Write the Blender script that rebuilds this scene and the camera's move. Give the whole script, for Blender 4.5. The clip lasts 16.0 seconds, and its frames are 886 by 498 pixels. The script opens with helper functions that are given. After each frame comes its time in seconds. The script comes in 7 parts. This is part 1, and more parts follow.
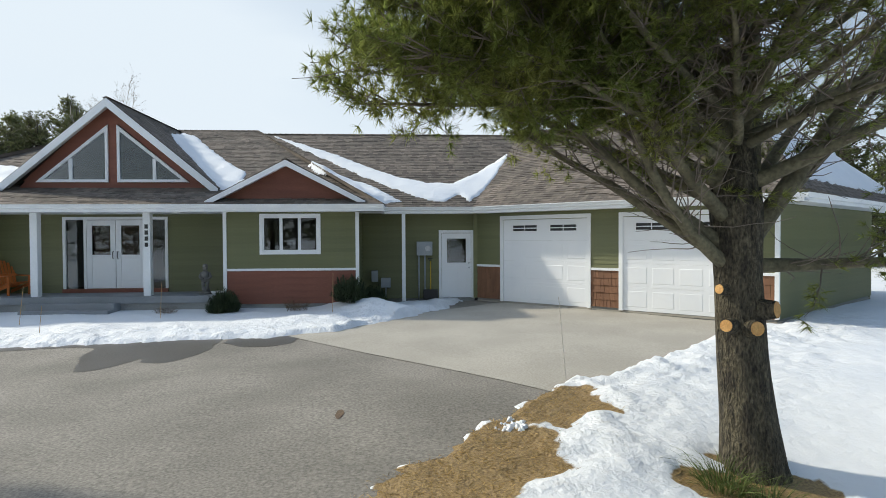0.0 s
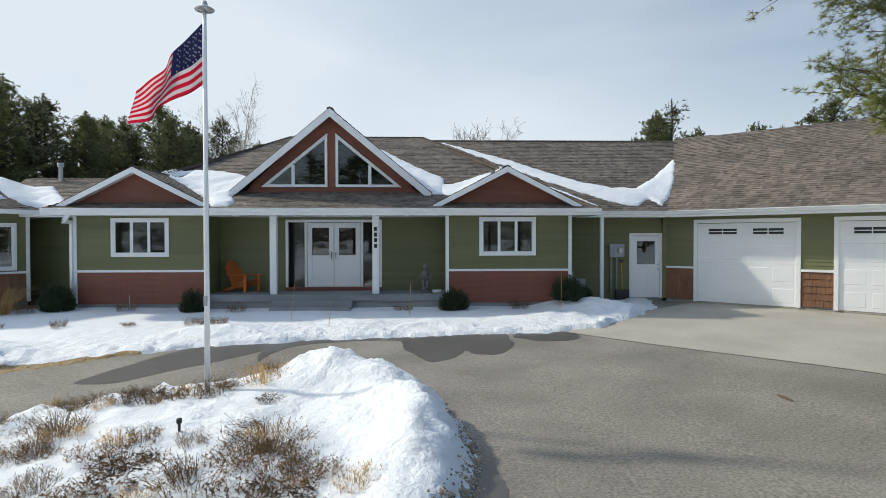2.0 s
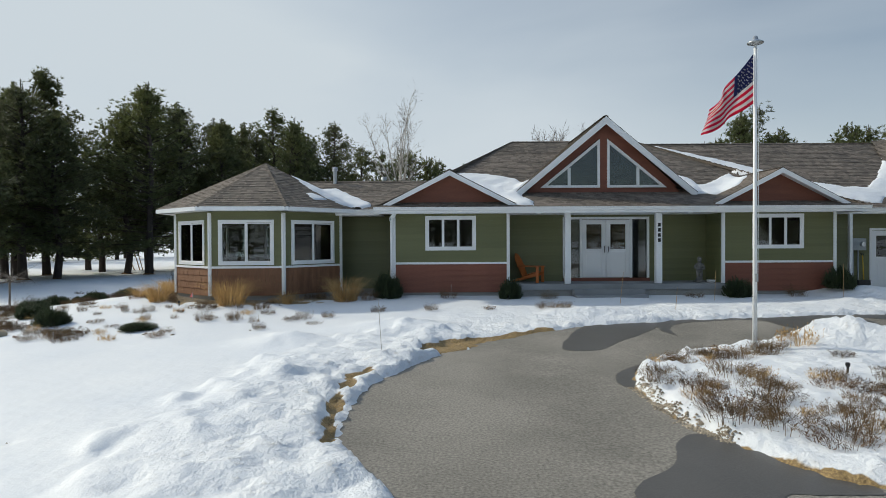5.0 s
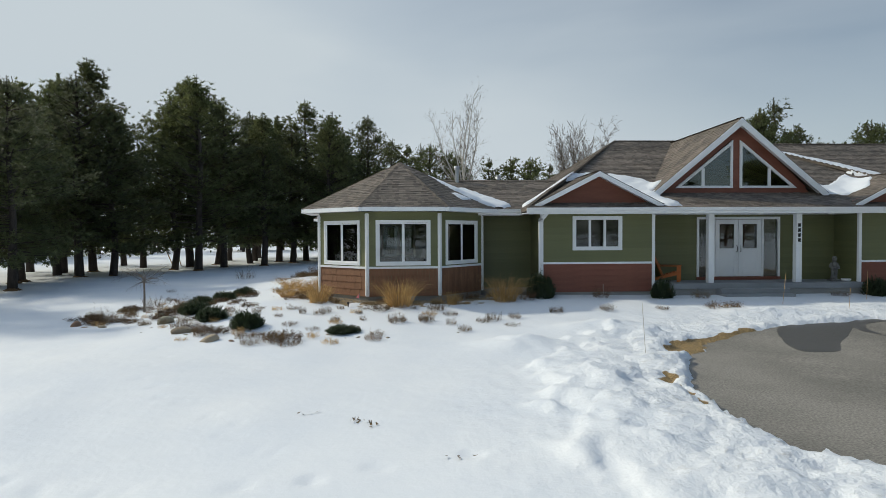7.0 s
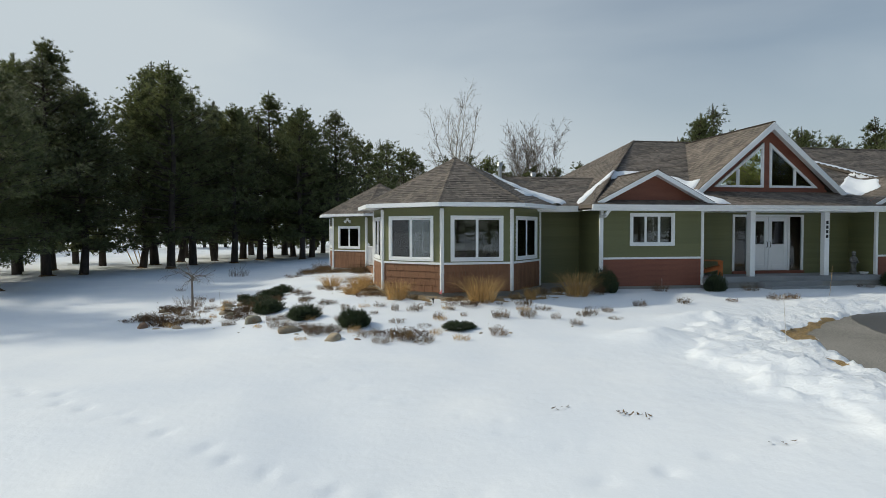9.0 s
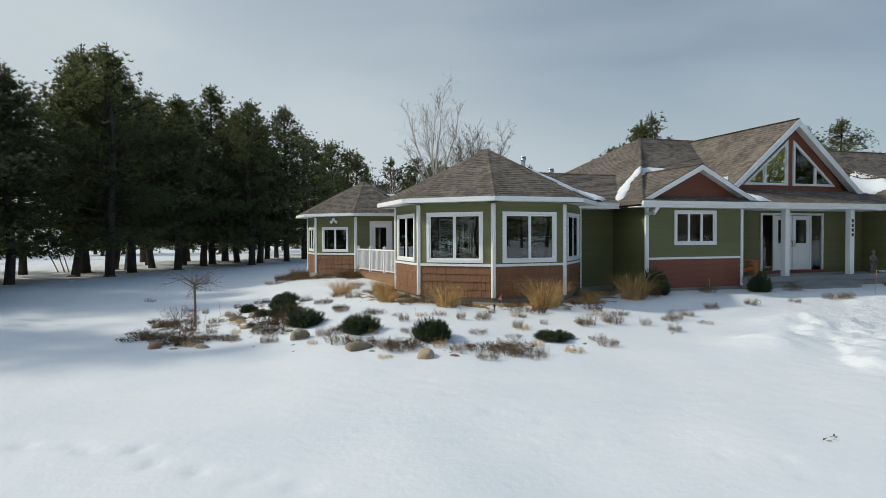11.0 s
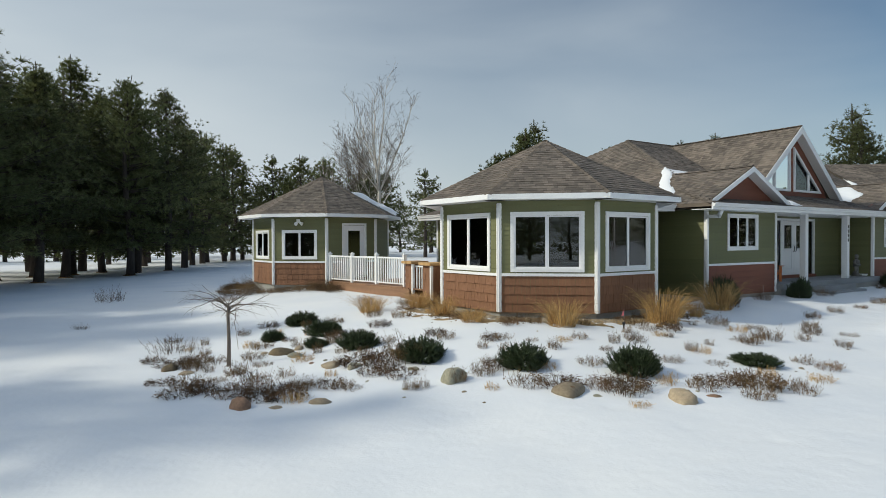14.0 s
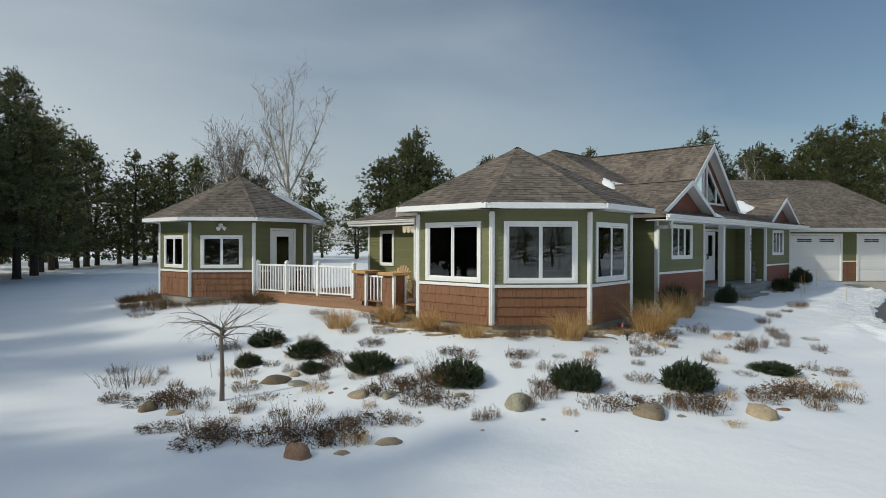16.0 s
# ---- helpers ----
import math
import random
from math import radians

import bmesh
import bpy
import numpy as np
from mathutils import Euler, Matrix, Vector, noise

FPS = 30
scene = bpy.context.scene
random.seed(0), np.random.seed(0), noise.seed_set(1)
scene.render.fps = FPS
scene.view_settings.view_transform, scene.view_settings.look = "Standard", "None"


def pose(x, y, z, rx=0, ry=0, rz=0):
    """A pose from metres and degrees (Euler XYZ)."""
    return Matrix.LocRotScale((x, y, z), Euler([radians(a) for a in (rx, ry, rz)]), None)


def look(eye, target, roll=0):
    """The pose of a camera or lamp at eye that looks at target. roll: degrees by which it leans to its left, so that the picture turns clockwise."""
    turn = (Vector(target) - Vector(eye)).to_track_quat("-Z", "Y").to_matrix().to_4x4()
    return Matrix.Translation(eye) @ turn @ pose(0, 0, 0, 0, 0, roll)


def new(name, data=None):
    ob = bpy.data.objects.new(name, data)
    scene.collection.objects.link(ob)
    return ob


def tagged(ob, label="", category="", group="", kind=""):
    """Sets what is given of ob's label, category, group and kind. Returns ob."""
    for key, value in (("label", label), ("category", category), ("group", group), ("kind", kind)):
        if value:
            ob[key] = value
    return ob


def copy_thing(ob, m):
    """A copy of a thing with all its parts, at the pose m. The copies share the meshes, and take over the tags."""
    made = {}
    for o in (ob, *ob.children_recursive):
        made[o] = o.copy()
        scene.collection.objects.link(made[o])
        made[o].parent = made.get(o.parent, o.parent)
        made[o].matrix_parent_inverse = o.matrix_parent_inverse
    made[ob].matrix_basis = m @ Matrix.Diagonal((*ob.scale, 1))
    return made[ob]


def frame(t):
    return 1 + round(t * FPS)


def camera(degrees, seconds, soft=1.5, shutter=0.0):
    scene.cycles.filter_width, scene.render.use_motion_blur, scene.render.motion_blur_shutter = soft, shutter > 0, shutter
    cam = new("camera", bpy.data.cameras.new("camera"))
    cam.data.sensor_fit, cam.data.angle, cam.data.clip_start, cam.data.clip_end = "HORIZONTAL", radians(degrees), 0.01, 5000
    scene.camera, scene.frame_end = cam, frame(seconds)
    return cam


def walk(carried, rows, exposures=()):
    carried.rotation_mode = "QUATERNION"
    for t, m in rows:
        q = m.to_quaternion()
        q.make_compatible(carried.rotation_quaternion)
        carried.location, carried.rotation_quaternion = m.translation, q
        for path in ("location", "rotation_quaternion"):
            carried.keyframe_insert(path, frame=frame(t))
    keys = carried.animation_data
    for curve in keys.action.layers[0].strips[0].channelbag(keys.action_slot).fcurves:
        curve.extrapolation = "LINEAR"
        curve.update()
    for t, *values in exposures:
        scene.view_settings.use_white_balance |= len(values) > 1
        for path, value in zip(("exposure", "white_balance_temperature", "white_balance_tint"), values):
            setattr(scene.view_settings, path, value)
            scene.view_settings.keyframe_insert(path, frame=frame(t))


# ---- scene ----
cam = camera(73.0, 16.0, soft=0.7)
PATH = [
    (0, (-1.002, 2.629, 1.993), (-0.874, 4.625, 1.954), -0.3),
    (0.5, (-2.473, 2.818, 1.987), (-2.362, 4.814, 1.952), -0.2),
    (1, (-3.981, 2.74, 2.028), (-3.886, 4.738, 1.991), -0.2),
    (1.5, (-5.464, 2.437, 2.053), (-5.383, 4.435, 2.018), -0.2),
    (2, (-6.839, 1.943, 2.03), (-6.77, 3.942, 1.997), -0.1),
    (2.5, (-8.086, 1.21, 1.991), (-8.027, 3.209, 1.955), -0.1),
    (3, (-9.468, 0.582, 1.975), (-9.422, 2.581, 1.938), -0.1),
    (3.5, (-11.014, 0.218, 1.916), (-10.977, 2.218, 1.88), -0.1),
    (4, (-12.527, 0.088, 1.872), (-12.502, 2.088, 1.84), -0.2),
    (4.5, (-14.035, 0.053, 1.815), (-14.018, 2.053, 1.789), -0.2),
    (5, (-15.542, 0.028, 1.828), (-15.533, 2.028, 1.802), -0.3),
    (5.2, (-16.141, 0.017, 1.841), (-16.136, 2.017, 1.815), -0.2),
    (7.5, (-22.48, 0.085, 2.132), (-22.353, 2.08, 2.076), -0.3),
    (8, (-23.693, 0.152, 2.119), (-23.508, 2.143, 2.062), -0.3),
    (8.5, (-24.912, 0.277, 2.104), (-24.648, 2.258, 2.043), -0.2),
    (11, (-29.198, 3.582, 1.869), (-28.592, 5.488, 1.825), -0.3),
    (11.5, (-29.902, 4.556, 1.847), (-29.239, 6.442, 1.804), -0.4),
    (12, (-30.634, 5.519, 1.832), (-29.922, 7.387, 1.795), -0.4),
    (12.5, (-31.316, 6.514, 1.819), (-30.536, 8.356, 1.788), -0.4),
    (13, (-31.964, 7.53, 1.831), (-31.08, 9.324, 1.801), -0.3),
    (13.5, (-32.652, 8.384, 1.888), (-31.675, 10.129, 1.855), -0.4),
    (14, (-33.466, 9.092, 1.852), (-32.388, 10.777, 1.825), -0.2),
    (14.5, (-34.197, 9.789, 1.849), (-33.019, 11.405, 1.827), -0.1),
    (15, (-34.742, 10.458, 1.898), (-33.465, 11.997, 1.875), -0.0),
    (15.5, (-34.966, 11.031, 1.966), (-33.585, 12.478, 1.943), 0.1),
    (16, (-35.23, 11.712, 1.995), (-33.796, 13.105, 1.98), 0.1),
]
EXPOSURES = [(0, 0.54, 6520, 6), (2, 0.44, 6510, 6), (3.5, 0.26, 6540, 5), (5, 0.13, 6560, 5), (8, 0.02, 6570, 4), (11, 0.02, 6580, 4), (14.5, 0.08, 6590, 4), (16, -0.09, 6590, 4)]
walk(cam, [(t, look(eye, target, roll)) for t, eye, target, roll in PATH], EXPOSURES)

# ---- light ----
SUN_DIR = Vector((-0.916, 0.401, 0.71)).normalized()  # towards the sun
sun_az = math.atan2(SUN_DIR.x, SUN_DIR.y)
sun_el = math.asin(SUN_DIR.z)
world = bpy.data.worlds.new("sky")
scene.world = world
world.use_nodes = True
wn, wl = world.node_tree.nodes, world.node_tree.links
wn.clear()
sky = wn.new("ShaderNodeTexSky")
sky.sky_type = "NISHITA"
sky.sun_disc = False
sky.sun_elevation, sky.sun_rotation = sun_el, sun_az
sky.air_density, sky.dust_density, sky.ozone_density = 1.0, 1.2, 1.5
tc = wn.new("ShaderNodeTexCoord")
mp = wn.new("ShaderNodeMapping")
mp.inputs["Scale"].default_value = (0.9, 1.3, 3.4)
mp.inputs["Rotation"].default_value = (0.25, 0.2, 0.5)
cl = wn.new("ShaderNodeTexNoise")
cl.inputs["Scale"].default_value, cl.inputs["Detail"].default_value = 1.5, 6.0
cl.inputs["Roughness"].default_value, cl.inputs["Distortion"].default_value = 0.42, 0.35
cr = wn.new("ShaderNodeValToRGB")
cr.color_ramp.elements[0].position, cr.color_ramp.elements[1].position = 0.30, 0.70
cr.color_ramp.elements[0].color = (0.0, 0.0, 0.0, 1)
cr.color_ramp.elements[1].color = (0.42, 0.42, 0.42, 1)
cm = wn.new("ShaderNodeMix")
cm.data_type = "RGBA"
cm.inputs[7].default_value = (6.5, 7.1, 7.9, 1)
bg = wn.new("ShaderNodeBackground")
bg.inputs["Strength"].default_value = 0.085
wo = wn.new("ShaderNodeOutputWorld")
wl.new(tc.outputs["Generated"], mp.inputs["Vector"])
wl.new(mp.outputs["Vector"], cl.inputs["Vector"])
wl.new(cl.outputs["Fac"], cr.inputs["Fac"])
# the high haze is thickest low down and towards the sun, and thins out to the north-east
hz = wn.new("ShaderNodeVectorMath")
hz.operation = "DOT_PRODUCT"
hz.inputs[1].default_value = (-0.60, 0.25, -0.75)
hr = wn.new("ShaderNodeMapRange")
hr.inputs["From Min"].default_value, hr.inputs["From Max"].default_value = -0.78, 0.25
hr.inputs["To Min"].default_value, hr.inputs["To Max"].default_value = -0.30, 0.80
ha = wn.new("ShaderNodeMath")
ha.operation, ha.use_clamp = "ADD", True
wl.new(tc.outputs["Generated"], hz.inputs[0])
wl.new(hz.outputs["Value"], hr.inputs["Value"])
wl.new(hr.outputs["Result"], ha.inputs[0])
wl.new(cr.outputs["Color"], ha.inputs[1])
wl.new(ha.outputs[0], cm.inputs[0])
wl.new(sky.outputs["Color"], cm.inputs[6])
# unseen sky overhead brightened and whitened towards the zenith, added to lift the shade
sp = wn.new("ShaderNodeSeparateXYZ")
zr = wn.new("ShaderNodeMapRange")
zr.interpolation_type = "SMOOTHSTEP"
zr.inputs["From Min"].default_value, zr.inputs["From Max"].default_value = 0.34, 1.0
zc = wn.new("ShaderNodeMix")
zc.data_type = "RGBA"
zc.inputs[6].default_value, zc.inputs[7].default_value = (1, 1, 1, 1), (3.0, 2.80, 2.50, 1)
zm = wn.new("ShaderNodeVectorMath")
zm.operation = "MULTIPLY"
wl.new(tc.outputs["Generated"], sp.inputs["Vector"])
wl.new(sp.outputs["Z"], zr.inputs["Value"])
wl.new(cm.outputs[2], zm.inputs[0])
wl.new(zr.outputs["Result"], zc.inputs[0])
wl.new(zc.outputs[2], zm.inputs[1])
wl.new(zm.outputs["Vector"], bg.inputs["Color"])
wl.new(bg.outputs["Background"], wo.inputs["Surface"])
lamp = bpy.data.lights.new("sun", "SUN")
lamp.energy, lamp.angle, lamp.color = 2.6, radians(2.5), (1.0, 0.92, 0.79)
sun = new("sun", lamp)
sun.matrix_world = look((0, 0, 30), Vector((0, 0, 30)) - SUN_DIR)

# ---- materials ----


def mat(name, c1, c2, scale=3.0, rough=0.7, bump=0.2, fine=60.0, depth=0.01, metal=0.0, rnd=0.0, island=0.0, grain=0.25, stretch=(1, 1, 1), spec=0.5):
    """Two colours mixed by a coarse noise, darkened by a fine one, with relief; rnd and island vary it by object and by piece."""
    m = bpy.data.materials.new(name)
    m.use_nodes = True
    n, l = m.node_tree.nodes, m.node_tree.links
    b = n["Principled BSDF"]
    co = n.new("ShaderNodeTexCoord")
    mg = n.new("ShaderNodeMapping")
    mg.inputs["Scale"].default_value = stretch
    l.new(co.outputs["Object"], mg.inputs["Vector"])
    a = n.new("ShaderNodeTexNoise")
    a.inputs["Scale"].default_value, a.inputs["Detail"].default_value = scale, 4
    f = n.new("ShaderNodeTexNoise")
    f.inputs["Scale"].default_value, f.inputs["Detail"].default_value = fine, 3
    l.new(mg.outputs["Vector"], a.inputs["Vector"])
    l.new(mg.outputs["Vector"], f.inputs["Vector"])
    r = n.new("ShaderNodeValToRGB")
    r.color_ramp.elements[0].position, r.color_ramp.elements[1].position = 0.35, 0.65
    r.color_ramp.elements[0].color, r.color_ramp.elements[1].color = (*c1, 1), (*c2, 1)
    l.new(a.outputs["Fac"], r.inputs["Fac"])
    g = n.new("ShaderNodeMapRange")
    g.inputs["From Min"].default_value, g.inputs["From Max"].default_value = 0.25, 0.75
    g.inputs["To Min"].default_value, g.inputs["To Max"].default_value = 1 - grain, 1 + grain
    l.new(f.outputs["Fac"], g.inputs["Value"])
    last = g.outputs["Result"]
    for amount, node, out in ((rnd, "ShaderNodeObjectInfo", "Random"), (island, "ShaderNodeNewGeometry", "Random Per Island")):
        if amount:
            o = n.new(node)
            q = n.new("ShaderNodeMapRange")
            q.inputs["To Min"].default_value, q.inputs["To Max"].default_value = 1 - amount, 1 + amount
            l.new(o.outputs[out], q.inputs["Value"])
            k = n.new("ShaderNodeMath")
            k.operation = "MULTIPLY"
            l.new(last, k.inputs[0])
            l.new(q.outputs["Result"], k.inputs[1])
            last = k.outputs[0]
    v = n.new("ShaderNodeVectorMath")
    v.operation = "SCALE"
    l.new(r.outputs["Color"], v.inputs[0])
    l.new(last, v.inputs["Scale"])
    l.new(v.outputs["Vector"], b.inputs["Base Color"])
    b.inputs["Roughness"].default_value, b.inputs["Metallic"].default_value = rough, metal
    b.inputs["Specular IOR Level"].default_value = spec
    if bump:
        u = n.new("ShaderNodeBump")
        u.inputs["Strength"].default_value, u.inputs["Distance"].default_value = bump, depth
        l.new(f.outputs["Fac"], u.inputs["Height"])
        l.new(u.outputs["Normal"], b.inputs["Normal"])
    return m


SIDING = mat("green vinyl siding", (0.142, 0.149, 0.066), (0.166, 0.171, 0.077), 1.2, 0.5, 0.1, 40, 0.003, rnd=0.06, grain=0.08, stretch=(0.4, 1, 3))
SHAKE = mat("red brown shakes", (0.180, 0.086, 0.046), (0.240, 0.118, 0.062), 2.5, 0.75, 0.3, 45, 0.005, rnd=0.06, island=0.07, grain=0.14, stretch=(3, 3, 0.35))
GABLE = mat("stained gable boards", (0.185, 0.062, 0.038), (0.225, 0.080, 0.048), 2.0, 0.6, 0.15, 40, 0.003, rnd=0.05, grain=0.12, stretch=(0.3, 1, 2))
WHITE = mat("white vinyl trim", (0.80, 0.82, 0.83), (0.85, 0.86, 0.86), 1.5, 0.45, 0.05, 30, 0.002, grain=0.04)
DOORW = mat("white painted door", (0.80, 0.82, 0.84), (0.85, 0.86, 0.87), 1.0, 0.4, 0.05, 60, 0.001, grain=0.03)
SHINGLE = mat("brown grey asphalt shingles", (0.104, 0.088, 0.073), (0.158, 0.130, 0.107), 0.9, 0.9, 0.5, 60, 0.006, island=0.36, grain=0.34)
CAPM = mat("ridge cap shingles", (0.100, 0.082, 0.065), (0.148, 0.120, 0.095), 0.9, 0.9, 0.5, 120, 0.004, island=0.32, grain=0.3)
CONC = mat("pale concrete", (0.325, 0.302, 0.258), (0.390, 0.362, 0.312), 0.6, 0.85, 0.3, 32, 0.005, grain=0.20)
FOUND = mat("foundation concrete", (0.26, 0.26, 0.25), (0.33, 0.33, 0.31), 1.2, 0.9, 0.3, 30, 0.006, grain=0.15)
PORCHC = mat("grey porch concrete", (0.22, 0.23, 0.24), (0.28, 0.29, 0.30), 1.0, 0.8, 0.2, 40, 0.003, grain=0.1)
ASPHALT = mat("worn asphalt", (0.158, 0.146, 0.125), (0.226, 0.208, 0.180), 0.55, 0.85, 0.8, 30, 0.010, grain=0.45)
WET = mat("wet asphalt", (0.066, 0.062, 0.056), (0.084, 0.078, 0.070), 0.8, 0.42, 0.35, 55, 0.004, grain=0.25)
WOOD = mat("weathered deck wood", (0.24, 0.13, 0.075), (0.32, 0.18, 0.10), 2.0, 0.7, 0.25, 30, 0.004, rnd=0.15, stretch=(0.3, 4, 4))
CEDAR = mat("new cedar boards", (0.42, 0.25, 0.10), (0.52, 0.33, 0.15), 2.0, 0.6, 0.2, 30, 0.003, rnd=0.12, stretch=(0.4, 4, 4))
ORANGE = mat("orange painted wood", (0.46, 0.125, 0.025), (0.54, 0.160, 0.035), 2.0, 0.5, 0.15, 40, 0.002, rnd=0.06, grain=0.1)
METAL = mat("galvanised metal", (0.42, 0.44, 0.46), (0.52, 0.54, 0.55), 2.0, 0.35, 0.1, 30, 0.002, metal=0.8, grain=0.1)
GREYBOX = mat("grey enamel meter box", (0.28, 0.31, 0.33), (0.34, 0.37, 0.39), 2.0, 0.45, 0.05, 30, 0.002, grain=0.06)
BLACK = mat("black plastic", (0.012, 0.012, 0.013), (0.02, 0.02, 0.02), 3.0, 0.4, 0.05, 40, 0.002)
YELLOW = mat("yellow plastic", (0.62, 0.42, 0.03), (0.70, 0.48, 0.04), 3.0, 0.45, 0.05, 40, 0.002, grain=0.05)
STONE = mat("field stone", (0.24, 0.19, 0.13), (0.38, 0.31, 0.21), 2.2, 0.8, 0.5, 25, 0.01, rnd=0.3, grain=0.2)
STATUE = mat("cast grey statue", (0.11, 0.11, 0.105), (0.19, 0.185, 0.17), 6.0, 0.8, 0.3, 50, 0.004)
INSIDE = mat("interior paint", (0.30, 0.27, 0.22), (0.34, 0.30, 0.25), 1.0, 0.8, 0.0, 30)
FLOORM = mat("interior floor", (0.14, 0.08, 0.045), (0.18, 0.11, 0.06), 1.0, 0.5, 0.0, 30)
LINEN = mat("cream lampshade cloth", (0.62, 0.55, 0.42), (0.68, 0.61, 0.48), 3.0, 0.8, 0.1, 60, 0.002)
SOFA = mat("tan upholstery", (0.30, 0.24, 0.17), (0.38, 0.31, 0.22), 4.0, 0.9, 0.2, 80, 0.003)
BARK = mat("furrowed pine bark", (0.040, 0.034, 0.024), (0.118, 0.102, 0.066), 6.0, 0.95, 1.0, 24, 0.08, grain=0.7, stretch=(2.0, 2.0, 0.8))
LIMBBARK = mat("smoother grey green limb bark", (0.085, 0.078, 0.048), (0.165, 0.148, 0.092), 4.0, 0.9, 0.6, 24, 0.02, grain=0.4)
FARBARK = mat("forest bark", (0.045, 0.036, 0.030), (0.075, 0.060, 0.050), 2.0, 0.95, 0.5, 14, 0.03, stretch=(2, 2, 0.5))
BIRCH = mat("pale birch bark", (0.40, 0.37, 0.33), (0.58, 0.55, 0.50), 3.0, 0.8, 0.2, 20, 0.005, grain=0.3, stretch=(1, 1, 3))
TWIGG = mat("grey bare twigs", (0.14, 0.115, 0.095), (0.20, 0.165, 0.135), 3.0, 0.9, 0.0, 30, island=0.2)
CUTWOOD = mat("fresh cut wood", (0.52, 0.27, 0.085), (0.62, 0.36, 0.13), 12.0, 0.7, 0.2, 80, 0.003)
NEEDLE = mat("sunlit pine needles", (0.150, 0.190, 0.045), (0.280, 0.295, 0.080), 1.2, 0.55, 0.0, 20, island=0.45, grain=0.2)
FARNEEDLE = mat("forest pine needles", (0.090, 0.107, 0.043), (0.147, 0.160, 0.066), 0.30, 0.6, 0.0, 8, rnd=0.22, island=0.35, grain=0.2)
SPRUCE = mat("dark dwarf spruce", (0.028, 0.044, 0.018), (0.052, 0.074, 0.028), 4.0, 0.6, 0.0, 20, island=0.4)
DRYTWIG = mat("dry perennial stems", (0.070, 0.045, 0.022), (0.215, 0.138, 0.066), 4.0, 0.9, 0.0, 20, rnd=0.25, island=0.4)
REDTWIG = mat("russet dry stems", (0.105, 0.062, 0.034), (0.215, 0.130, 0.070), 4.0, 0.9, 0.0, 20, rnd=0.2, island=0.4)
DARKTWIG = mat("dark withered leaves", (0.034, 0.021, 0.012), (0.115, 0.066, 0.032), 4.0, 0.9, 0.0, 20, rnd=0.25, island=0.45)
STRAW = mat("straw ornamental grass", (0.36, 0.220, 0.085), (0.62, 0.420, 0.180), 3.0, 0.8, 0.0, 20, island=0.35)
TURF = mat("dead winter turf", (0.26, 0.170, 0.062), (0.40, 0.280, 0.110), 2.0, 0.9, 0.0, 20, island=0.4)
GREENGRASS = mat("green grass tuft", (0.07, 0.11, 0.025), (0.13, 0.16, 0.045), 3.0, 0.7, 0.0, 20, island=0.35)
RED = mat("flag red", (0.68, 0.035, 0.10), (0.72, 0.045, 0.12), 4.0, 0.8, 0.1, 90, 0.001, grain=0.05)
FWHITE = mat("flag white", (0.74, 0.72, 0.73), (0.78, 0.76, 0.77), 4.0, 0.8, 0.1, 90, 0.001, grain=0.04)
BLUE = mat("flag blue", (0.035, 0.04, 0.14), (0.045, 0.05, 0.17), 4.0, 0.8, 0.1, 90, 0.001, grain=0.05)
PINK = mat("pink marker flag", (0.85, 0.22, 0.22), (0.9, 0.26, 0.25), 4.0, 0.6, 0.0, 30)


